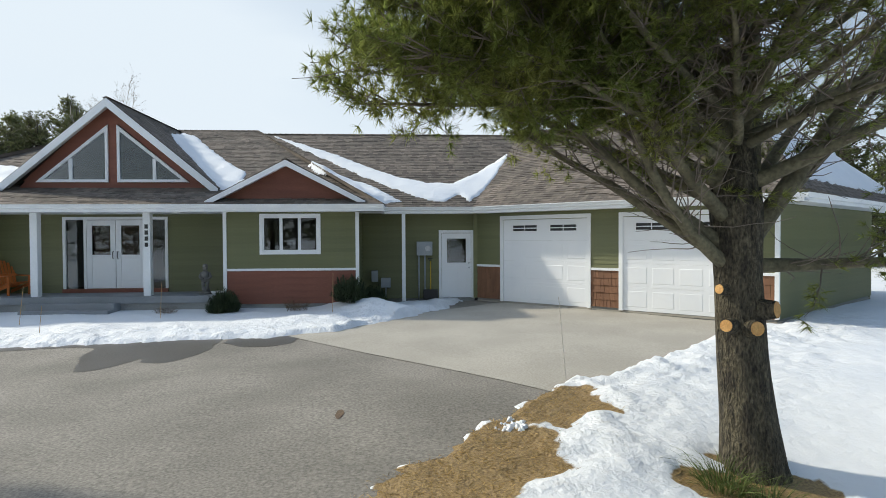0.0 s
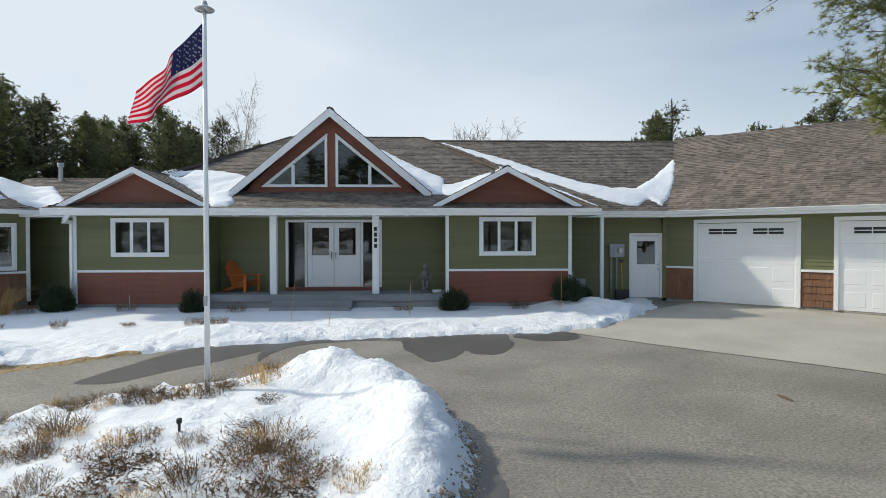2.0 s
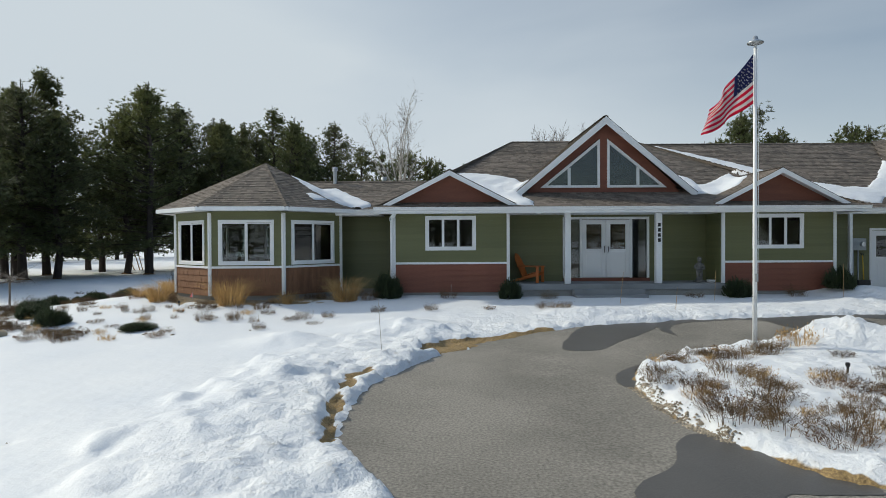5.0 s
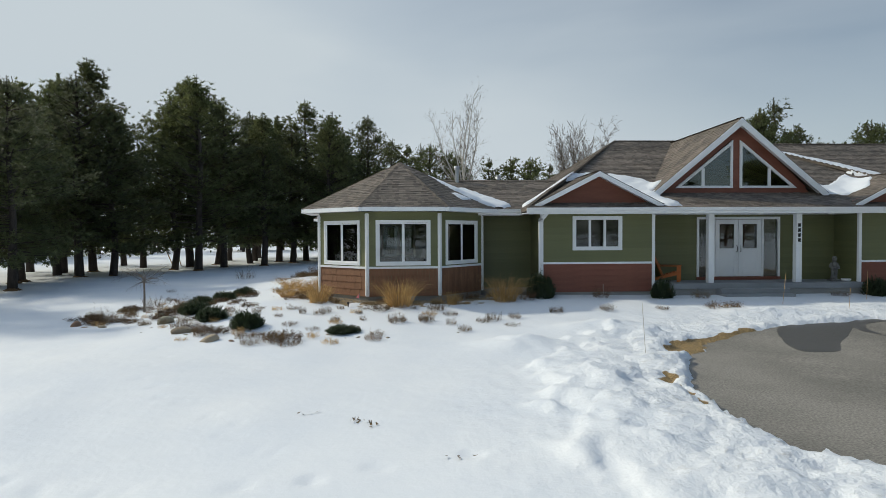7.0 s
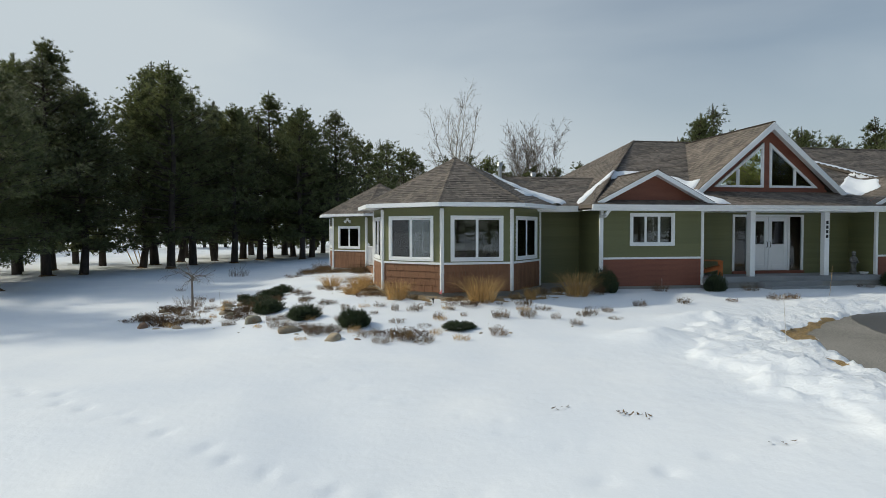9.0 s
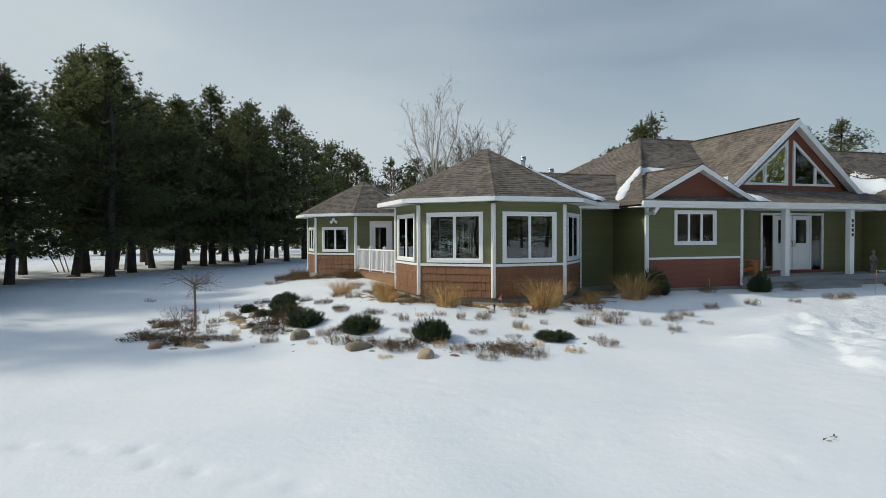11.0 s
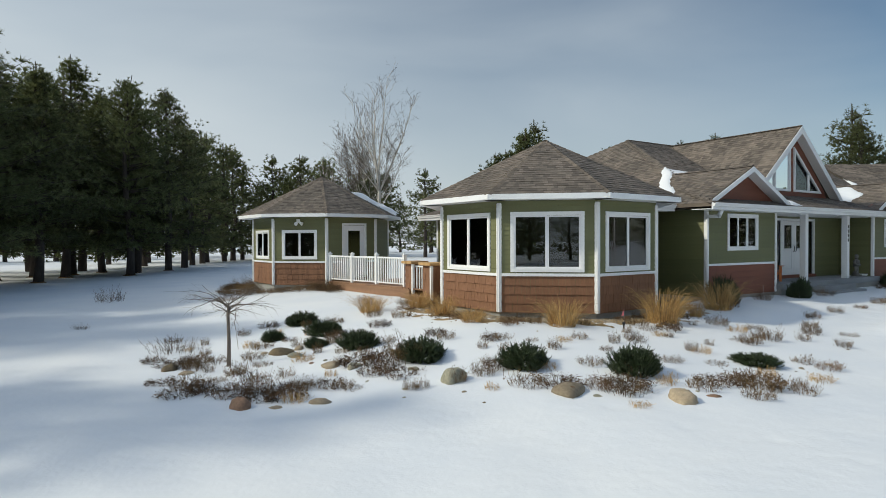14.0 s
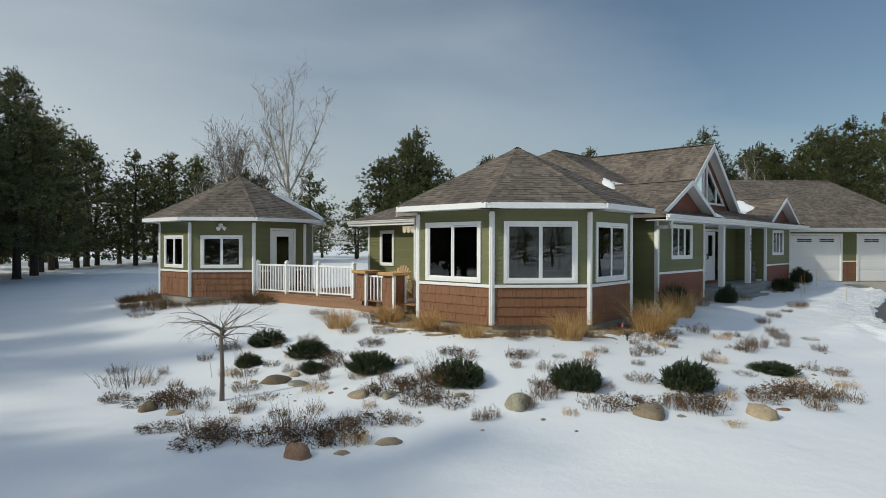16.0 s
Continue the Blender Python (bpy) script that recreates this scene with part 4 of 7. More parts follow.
def gable(cx, apex, half, foot, y_front, y_wall, y_back, rake, wall_bits, label):
    """A gable over the eave: two shingled slopes, white rake boards and soffits, and a stained panel wall."""
    slope = (apex - foot) / half
    for s in (-1, 1):
        a, b = (cx + s * half, y_front, foot), (cx + s * half, y_back, foot)
        roof_face(house, [a, b, (cx, y_back, apex), (cx, y_front, apex)])
        d = rake
        poly = [(cx, apex - 0.02), (cx + s * half, foot - 0.02), (cx + s * (half - 0.06), foot - d * 0.95), (cx, apex - 0.02 - d * 1.12)]
        part("rake_board", MB().prism(poly, y_front - 0.03, y_front, "y"), WHITE, house, "white rake board", bevel=0.004)
        poly2 = [(cx, apex - 0.11), (cx + s * half, foot - 0.11), (cx + s * half, foot - 0.13), (cx, apex - 0.13)]
        part("soffit", MB().prism(poly2, y_front, y_wall, "y"), WHITE, house, "white gable soffit")
    for poly in wall_bits:
        part("gable_panel", MB().prism(poly, y_wall, y_wall + 0.08, "y"), GABLE, house, label)
    cap_line(house, (cx, y_front, apex), (cx, y_back, apex))


GX0 = -9.74
bits = [[(-12.6, 3.40), (-6.88, 3.40), (-7.2, 3.74), (-12.28, 3.74)], [(-9.88, 3.74), (-9.60, 3.74), (-9.60, 5.95), (-9.88, 5.95)]]
bits += [[(GX0 + s * 2.62, 3.74), (GX0 + s * 2.20, 3.74), (GX0 + s * 0.14, 5.46), (GX0 + s * 0.14, 5.98)] for s in (-1, 1)]
gable(GX0, 6.17, 3.20, 3.50, 20.92, 21.3, 27.0, 0.24, bits, "red-brown stained gable panel")
for cx, apex, half in ((-15.23, 4.16, 2.17), (-4.31, 4.20, 2.22)):
    base = 3.12
    bits = [[(cx - (apex - base) / 0.51, base), (cx + (apex - base) / 0.51, base), (cx, apex - 0.06)]]
    gable(cx, apex, half, 3.05, 19.62, 19.98, 22.6, 0.15, bits, "red-brown stained small gable panel")


def tri_window(s):
    """Half of the pair of sloping gable windows, split by a mullion."""
    x0, x1, z0, k, t = GX0 + s * 2.24, GX0 + s * 0.13, 3.70, 0.818, 0.085
    top = z0 + abs(x1 - x0) * k
    q = t * 1.5
    fr = MB()
    fr.prism([(x0, z0), (x1, z0), (x1, z0 + t), (x0 + s * -0.0 - s * t * 1.2, z0 + t)], 21.24, 21.33, "y")
    fr.prism([(x1, z0 + t), (x1 + s * t, z0 + t), (x1 + s * t, top - t * k), (x1, top)], 21.24, 21.33, "y")
    fr.prism([(x0 - s * t * 1.2, z0 + t), (x0 - s * (t * 1.2 + q * 1.1), z0 + t), (x1 + s * t, top - t * k - q), (x1 + s * t, top - t * k)], 21.238, 21.33, "y")
    win = part("window", fr, WHITE, house, "white framed sloping gable window", bevel=0.004)
    xm = GX0 + s * 1.22
    zm = z0 + abs(xm - x0) * k - q
    part("mullion", MB().box(xm - 0.05, xm + 0.05, 21.242, 21.32, z0 + t, zm), WHITE, win, bevel=0.003)
    def line(x):
        return z0 + abs(x - x0) * k - q * 0.6
    for a, b in ((x0 - s * 0.18, xm + s * 0.05), (xm - s * 0.05, x1 + s * t)):
        poly = [(a, z0 + t), (b, z0 + t), (b, line(b)), (a, max(line(a), z0 + t + 0.01))]
        pane = part("pane", MB().prism(poly, 21.285, 21.289, "y"), GLASS, win, "sky-reflecting glass pane")
        pane.visible_shadow = False
    return win


tri_window(-1)
tri_window(1)

# porch: slab, steps, posts
part("porch_floor", MB().box(-13.27, -6.10, 19.72, 21.4, 0.20, 0.39), PORCHC, house, "grey concrete porch slab", bevel=0.008)
part("porch_base", MB().box(-13.25, -6.12, 19.80, 21.3, -0.4, 0.20), FOUND, house, "concrete porch base")
part("step", MB().box(-11.2, -8.9, 19.40, 19.80, -0.3, 0.235), PORCHC, house, "grey concrete step", bevel=0.008)
part("step", MB().box(-11.2, -8.9, 19.06, 19.40, -0.3, 0.075), PORCHC, house, "grey concrete step", bevel=0.008)


def post(x, y, z0, w=0.20):
    return part("porch_post", MB().box(x - w / 2, x + w / 2, y - w / 2, y + w / 2, z0, 2.74), WHITE, house, "white square porch post", bevel=0.006)


post(-11.29, 20.05, 0.39)
number_post = post(-8.24, 20.05, 0.39)
post(-1.03, 21.16, 0.0, 0.11)
for k in range(4):
    part("number_bar", MB().box(-8.285, -8.195, 19.94, 19.95, 2.28 - k * 0.17, 2.40 - k * 0.17), BLACK, number_post, "dark bar in place of a numeral")
for x in (-12.3, -9.75, -7.3):
    part("soffit_light", MB().tube([(x, 19.72, 2.735), (x, 19.72, 2.70)], [0.09, 0.075], 14), WHITE, house, "white round soffit light", smooth=False)

# entrance: double doors between side lights
en = Matrix.Translation((-11.2, 21.25, 0.0))
fr = MB()
fr.box(0.0, 0.085, -0.05, 0.05, 0.45, 2.66).box(2.98, 3.065, -0.05, 0.05, 0.45, 2.66).box(0.085, 2.98, -0.052, 0.05, 2.575, 2.66)
fr.box(0.60, 0.68, -0.04, 0.05, 0.50, 2.575).box(2.385, 2.465, -0.04, 0.05, 0.50, 2.575)
entrance = part("entrance", fr, WHITE, house, "white framed double entrance with side lights", at=en, bevel=0.004)
part("threshold", MB().box(0.0, 3.065, -0.10, 0.10, 0.39, 0.50), GABLE, entrance, "red-brown threshold board")
for a, b in ((0.085, 0.60), (2.465, 2.98)):
    pane = part("pane", MB().box(a, b, 0.0, 0.005, 0.50, 2.575), GLASS, entrance, "side light glass")
    pane.visible_shadow = False
for k in range(2):
    a, b = (0.69, 1.525) if k == 0 else (1.54, 2.375)
    leaf = MB()
    leaf.box(a, a + 0.15, -0.03, 0.015, 0.51, 2.56).box(b - 0.15, b, -0.03, 0.015, 0.51, 2.56)
    leaf.box(a + 0.15, b - 0.15, -0.03, 0.015, 2.40, 2.56).box(a + 0.15, b - 0.15, -0.03, 0.015, 0.51, 0.74).box(a + 0.15, b - 0.15, -0.03, 0.015, 1.44, 1.52)
    door = part("storm_door", leaf, DOORW, entrance, "white half-glazed storm door", bevel=0.006)
    pane = part("pane", MB().box(a + 0.15, b - 0.15, -0.008, -0.003, 1.52, 2.40), GLASS, door, "dark door glass")
    pane.visible_shadow = False
    part("lower_panel", MB().box(a + 0.15, b - 0.15, -0.022, 0.0, 0.74, 1.44), DOORW, door, "glossy white lower panel", bevel=0.006)
    hx = b - 0.06 if k == 0 else a + 0.06
    part("handle", MB().tube([(hx, -0.03, 1.40), (hx, -0.085, 1.42), (hx, -0.085, 1.60), (hx, -0.03, 1.62)], [0.012] * 4, 8), BLACK, door, "dark door handle", smooth=True)
    part("door_slab", MB().box(a + 0.02, b - 0.02, 0.06, 0.10, 0.52, 1.46), DOORW, entrance, "white lower half of the inner door")
    part("door_slab", MB().box(a + 0.02, b - 0.02, 0.06, 0.10, 1.46, 2.55), GABLE, entrance, "inner door behind the storm door")

# side door by the garage
sd = MB().box(0.07, 0.155, -0.05, 0.03, 0.05, 2.22).box(1.115, 1.20, -0.05, 0.03, 0.05, 2.22).box(0.155, 1.115, -0.052, 0.03, 2.135, 2.22)
side = part("side_entrance", sd, WHITE, house, "white trimmed side door", at=Matrix.Translation((0.02, 21.80, 0)), bevel=0.004)
leaf = MB().box(0.165, 0.33, -0.02, 0.02, 0.06, 2.125).box(0.94, 1.105, -0.02, 0.02, 0.06, 2.125).box(0.33, 0.94, -0.02, 0.02, 1.95, 2.125).box(0.33, 0.94, -0.02, 0.02, 0.06, 1.18)
for a, b in ((0.37, 0.62), (0.66, 0.91)):
    leaf.box(a, b, -0.028, -0.02, 0.25, 0.95)
leafob = part("side_door", leaf, DOORW, side, "white steel door with upper glass", bevel=0.005)
pane = part("pane", MB().box(0.33, 0.94, -0.004, 0.001, 1.18, 1.95), GLASS, leafob, "door glass")
pane.visible_shadow = False
part("door_knob", MB().tube([(1.04, -0.02, 1.02), (1.04, -0.06, 1.02), (1.04, -0.085, 1.02)], [0.012, 0.03, 0.022], 10), METAL, leafob, "metal door knob", smooth=True)
part("deadbolt", MB().tube([(1.04, -0.02, 1.17), (1.04, -0.045, 1.17)], [0.03, 0.026], 10), METAL, leafob, "metal deadbolt", smooth=True)


def garage_door(u0, u1):
    """A sectional door of four panels with raised fields and two pairs of slotted lights in the top one."""
    t = 0.115
    fr = MB().box(u0, u0 + t, -0.05, 0.03, 0.0, 2.64).box(u1 - t, u1, -0.05, 0.03, 0.0, 2.64).box(u0 + t, u1 - t, -0.052, 0.03, 2.64 - t, 2.64)
    door = part("garage_door", fr, WHITE, house, "white sectional garage door", at=ga_m, bevel=0.004)
    a, b = u0 + t, u1 - t
    n, tall = 4, (2.64 - t - 0.02) / 4
    for k in range(n):
        z0, z1 = 0.015 + k * tall, 0.015 + (k + 1) * tall - 0.003
        w = (b - a) / 4
        xs, zs = [(a, 0), (b, 0)], [(z0, 0), (z1, 0)]
        if k < 3:
            for j in range(4):
                xs += [(a + j * w + 0.07, 0), (a + j * w + 0.085, 1), (a + (j + 1) * w - 0.085, 1), (a + (j + 1) * w - 0.07, 0)]
            zs += [(z0 + 0.10, 0), (z0 + 0.115, 1), (z1 - 0.115, 1), (z1 - 0.10, 0)]
        xs.sort()
        zs.sort()
        mb, n = MB(), len(xs)
        mb.v = [(x, -0.005 if i and j else 0.0, z) for z, j in zs for x, i in xs] + [(x, 0.04, z) for z, _ in zs for x, _ in xs]
        o = n * len(zs)
        quads = [(r * n + c, r * n + c + 1, (r + 1) * n + c + 1, (r + 1) * n + c) for r in range(len(zs) - 1) for c in range(n - 1)]
        rim = [r * n for r in range(len(zs))] + [(len(zs) - 1) * n + c for c in range(1, n)] + [r * n + n - 1 for r in range(len(zs) - 2, -1, -1)] + list(range(n - 2, 0, -1))
        mb.f = quads + [tuple(i + o for i in q[::-1]) for q in quads] + [(p, q, q + o, p + o) for p, q in zip(rim, rim[1:] + rim[:1])]
        mb.m = [0] * len(mb.f)
        sec = part("section", mb, DOORW, door, "white embossed door section")
        if k == 3:
            for c in (a + (b - a) * 0.27, a + (b - a) * 0.73):
                for dx in (-0.215, 0.215):
                    for dz in (0.05, -0.05):
                        part("slot_window", MB().box(c + dx - 0.20, c + dx + 0.20, -0.006, 0.002, z0 + 0.36 + dz - 0.036, z0 + 0.36 + dz + 0.036), BLACK, sec, "dark narrow window slot")
    return door


part("corner_post", MB().box(1.20, 1.33, 21.70, 21.83, 0.05, 2.80), SIDING, house, "green corner post")
garage_door(0.90, 3.94)
garage_door(4.755, 7.81)
part("interior_floor", MB().prism([tuple(GAR0), tuple(GAR1), tuple(GAR2), (8.6, 29.6), (2.0, 24.0)], -0.05, 0.0), CONC, house)

# rainwater pipe, roof vents, meter boxes
pipe = MB()
pipe.prism([(-17.02, 2.82), (-17.20, 2.60), (-17.20, 2.52), (-17.12, 2.52), (-16.94, 2.74), (-16.94, 2.82)], 19.50, 19.58, "y")
pipe.prism([(-17.20, 2.60), (-17.20, 2.50), (-17.12, 2.50), (-17.12, 2.60)], 19.50, 19.93, "y")
pipe.box(-17.20, -17.12, 19.88, 19.95, 0.05, 2.60)
part("downspout", pipe, WHITE, house, "white rainwater downspout", bevel=0.01)
for x, y, h, r in ((-19.68, 23.72, 4.77, 0.10), (-17.87, 25.0, 4.52, 0.11)):
    v = MB().tube([(x, y, 3.9), (x, y, h - 0.12)], [r * 0.75] * 2, 12)
    for k in range(3):
        v.tube([(x, y, h - 0.14 + k * 0.05), (x, y, h - 0.11 + k * 0.05)], [r * 1.15, r], 12)
    part("roof_vent", v, METAL, house, "galvanised roof vent pipe")
mbx = MB().box(-0.62, -0.12, 21.62, 21.78, 1.42, 1.86)
meter = part("meter_box", mbx, GREYBOX, house, "grey electricity meter box", bevel=0.015)
part("meter_dial", MB().tube([(-0.27, 21.62, 1.64), (-0.27, 21.54, 1.64)], [0.09, 0.08], 16), METAL, meter, "round glass-fronted meter")
for x in (-0.55, -0.36):
    part("conduit", MB().tube([(x, 21.71, 0.0), (x, 21.71, 1.42)], [0.028] * 2, 8), GREYBOX, meter, "grey conduit", smooth=True)
part("gas_meter", MB().box(-1.75, -1.45, 21.52, 21.72, 0.42, 0.72).box(-2.05, -1.85, 21.57, 21.75, 0.6, 0.95).tube([(-1.6, 21.62, 0.0), (-1.6, 21.62, 0.42)], [0.025] * 2, 8), GREYBOX, house, "small grey utility boxes on the wall", bevel=0.01)


# ---- octagonal rooms ----
def octagon(owner, cx, cy, side, rot, apex, faces, single, z0=0.13):
    """An eight-sided room: walls by face, windows, hipped roof with caps, fascia."""
    R, inr = side * 1.30656, side * 1.20711
    def ring(r, z=None):
        k = r / math.cos(radians(22.5))
        out = [(cx + k * math.cos(radians(rot + 45 * i)), cy + k * math.sin(radians(rot + 45 * i))) for i in range(8)]
        return out if z is None else [(x, y, z) for x, y in out]
    vs, ev = ring(inr), ring(inr + 0.55)
    for i in range(8):
        kind = faces[i]
        p, q = vs[i], vs[(i + 1) % 8]
        if kind == "open":
            continue
        if kind == "window":
            op = [(side * 0.118 + 0.05, side * 0.872 - 0.05, 1.15, 2.49)]
        elif kind == "low":
            op = [(side * 0.17 + 0.05, side * 0.825 - 0.05, 1.19, 2.26)]
        elif kind == "small":
            op = [(side * 0.20, side * 0.80, 1.15, 2.49)]
        elif kind == "door":
            op = [(side * 0.30 + 0.05, side * 0.80 - 0.05, 0.30, 2.52)]
        else:
            op = []
        if kind == "plain":
            wall(owner, p, q, z0=z0, band=None, corner=(True, False), single=False)
            continue
        body, m, length = wall(owner, p, q, z0=z0, openings=op, band=1.00, single=single and i in (0, 7, 6), corner=(True, i in (1,)))
        if kind == "window":
            framed(owner, m, side * 0.118, side * 0.872, 1.10, 2.54, 2)
        elif kind == "low":
            framed(owner, m, side * 0.17, side * 0.825, 1.14, 2.31, 2)
        elif kind == "small":
            framed(owner, m, side * 0.18, side * 0.82, 1.10, 2.54, 2)
        elif kind == "door":
            a, b = side * 0.30, side * 0.80
            fr = MB().box(a, a + 0.08, -0.05, 0.02, 0.30, 2.58).box(b - 0.08, b, -0.05, 0.02, 0.30, 2.58).box(a + 0.08, b - 0.08, -0.052, 0.02, 2.50, 2.58)
            dr = part("door", fr, WHITE, owner, "white glazed garden door", at=m, bevel=0.004)
            a, b = a + 0.085, b - 0.085
            lf = MB().box(a, a + 0.2, -0.01, 0.03, 0.32, 2.49).box(b - 0.2, b, -0.01, 0.03, 0.32, 2.49).box(a + 0.2, b - 0.2, -0.01, 0.03, 2.28, 2.49).box(a + 0.2, b - 0.2, -0.01, 0.03, 0.32, 1.20)
            part("door_leaf", lf, DOORW, dr, bevel=0.004)
            pane = part("pane", MB().box(a + 0.2, b - 0.2, 0.0, 0.005, 1.20, 2.28), GLASS, dr, "door glass")
            pane.visible_shadow = False
    for i in range(8):
        if faces[i] != "open":
            x, y = vs[i]
            ux, uy = (x - cx) / R, (y - cy) / R
            part("corner_post", MB().tube([(x - ux * 0.01, y - uy * 0.01, z0 + 0.01), (x - ux * 0.01, y - uy * 0.01, 2.73)], [0.072] * 2, 8), WHITE, owner, "white corner post")
    top = (cx, cy, apex)
    es = ring(inr + 0.55, EAVE)
    for i in range(8):
        if faces[i] != "open":
            eave_line(owner, [ev[i], ev[(i + 1) % 8]], 0.58, gutter=False, deep=0.125)
        roof_face(owner, [es[i], es[(i + 1) % 8], top], exposure=0.145)
        cap_line(owner, es[i], top)
    inner = ring(inr - 0.17)
    part("interior_floor", MB().prism(inner, 0.28, 0.36), FLOORM, owner)
    part("interior_ceiling", MB().prism(inner, 2.70, 2.74), INSIDE, owner)
    return vs


OCT = octagon(house, -21.86, 21.83, 2.30, -108.9, 4.67, ["window", "window", "open", "plain", "small", "window", "window", "window"], True)
garden_room = thing("garden_room", "detached octagonal garden room with olive siding and shingle roof", "summer house", at=(0, 0, 0))
octagon(garden_room, -23.72, 34.18, 2.21, -153.0, 4.68, ["low", "door", "plain", "plain", "plain", "plain", "low", "low"], False)

# ---- snow lying on the roofs ----


def roof_z(x, y):
    """Height of the topmost roof face over each place, -9 where there is none."""
    out = np.full(x.shape, -9.0)
    for poly, p, n in ROOF_FACES:
        hit, _ = inside(x, y, poly)
        z = p.z - ((x - p.x) * n.x + (y - p.y) * n.y) / n.z
        out = np.where(hit, np.maximum(out, z), out)
    return out


def roof_snow(poly, deep=0.13, seed=1, step=0.07, owner=None):
    xs, ys = [p[0] for p in poly], [p[1] for p in poly]
    X, Y = np.meshgrid(np.arange(min(xs) - 0.2, max(xs) + 0.2, step), np.arange(min(ys) - 0.2, max(ys) + 0.2, step))
    hit, d = inside(X, Y, poly)
    d = np.where(hit, d, -d) + 0.035 * waves(X, Y, seed, 0.9, 3) + 0.014 * waves(X, Y, seed + 5, 0.3, 2)
    base = roof_z(X, Y)
    for _ in range(3):  # drifts bridge the steps between roof planes
        pad = np.pad(base, 2, mode="edge")
        near = sum(pad[2 + i:pad.shape[0] - 2 + i, 2 + j:pad.shape[1] - 2 + j] for i in (-2, 0, 2) for j in (-2, 0, 2)) / 9
        base = np.where(base > 0, np.maximum(base, near), base)
    z = base + deep * np.sqrt(np.clip(d / 0.26, 0, 1)) * (1 + 0.25 * waves(X, Y, seed + 9, 0.8, 3)) + 0.012
    z = np.where(d < 0.01, base - 0.05, z)
    ok = (d > -step * 1.2) & (base > 0)
    ids = np.where(ok, np.cumsum(ok.reshape(-1)).reshape(ok.shape) - 1, -1)
    quads = np.stack([ids[:-1, :-1], ids[:-1, 1:], ids[1:, 1:], ids[1:, :-1]], -1).reshape(-1, 4)
    quads = quads[(quads >= 0).all(1)]
    me = bpy.data.meshes.new("roof_snow")
    me.from_pydata(np.stack([X, Y, z], -1)[ok].tolist(), [], quads.tolist())
    me.materials.append(SNOW)
    me.polygons.foreach_set("use_smooth", [True] * len(me.polygons))
    return thing("roof_snow", "patch of old snow lying in a roof valley", "snow patch", data=me, group="snow on the roofs")


roof_snow([(-15.1, 21.7), (-14.8, 23.2), (-13.7, 23.1), (-12.7, 22.6), (-12.3, 21.6), (-12.9, 21.2), (-12.4, 19.9), (-12.5, 19.5), (-13.0, 19.55), (-13.3, 20.4), (-14.3, 21.3)], 0.09, 51)
roof_snow([(-9.5, 26.4), (-9.0, 26.3), (-8.05, 24.95), (-7.07, 23.6), (-6.15, 22.6), (-6.05, 22.0), (-6.2, 21.0), (-6.6, 21.1), (-6.95, 21.45), (-7.4, 21.9), (-8.0, 22.55), (-8.6, 23.1), (-9.15, 24.2)], 0.07, 61)
roof_snow([(-6.4, 21.9), (-5.84, 22.0), (-5.06, 22.6), (-4.4, 23.1), (-4.45, 21.6), (-5.2, 20.65), (-5.75, 20.9), (-6.2, 20.95)], 0.06, 71)
roof_snow([(-6.1, 26.55), (-4.74, 25.72), (-3.39, 24.78), (-2.12, 23.72), (-1.14, 23.05), (-0.2, 22.68), (0.54, 22.62), (1.37, 23.30), (2.06, 24.02), (2.98, 25.05), (2.78, 24.4), (2.18, 23.1), (1.62, 22.1), (1.05, 21.4),
           (0.72, 21.85), (0.3, 21.36), (-0.25, 21.46), (-0.78, 21.8), (-1.51, 22.36), (-2.47, 23.12), (-3.75, 24.32), (-4.92, 25.38)], 0.055, 81)
roof_snow([(-4.25, 23.2), (-3.3, 23.1), (-2.06, 22.45), (-1.31, 21.65), (-1.05, 21.36), (-1.7, 21.3), (-2.2, 20.9), (-3.05, 21.9), (-3.8, 22.5)], 0.11, 91)
roof_snow([(-20.95, 21.55), (-20.5, 22.8), (-19.5, 23.0), (-18.9, 22.3), (-18.1, 21.4), (-17.9, 21.0), (-18.3, 20.65), (-18.9, 20.6), (-19.4, 20.62), (-20.1, 20.95)], 0.08, 101)
roof_snow([(-20.15, 20.4), (-19.9, 20.68), (-19.4, 20.55), (-19.75, 19.95)], 0.04, 111)
roof_snow([(-14.3, 23.2), (-15.2, 22.95), (-16.0, 22.5), (-16.8, 21.9), (-17.6, 21.0), (-17.45, 20.75), (-16.85, 21.25), (-16.2, 21.9), (-15.5, 22.3), (-14.9, 22.8)], 0.06, 121)
roof_snow([(7.95, 15.8), (15.9, 22.1), (13.0, 21.6), (10.1, 20.75), (9.3, 19.2), (8.6, 17.5)], 0.09, 131)
roof_snow([(-22.7, 33.35), (-21.4, 32.78), (-20.4, 32.35), (-20.2, 33.3), (-20.6, 34.4), (-22.0, 34.0)], 0.16, 141)

# ---- things round the house ----


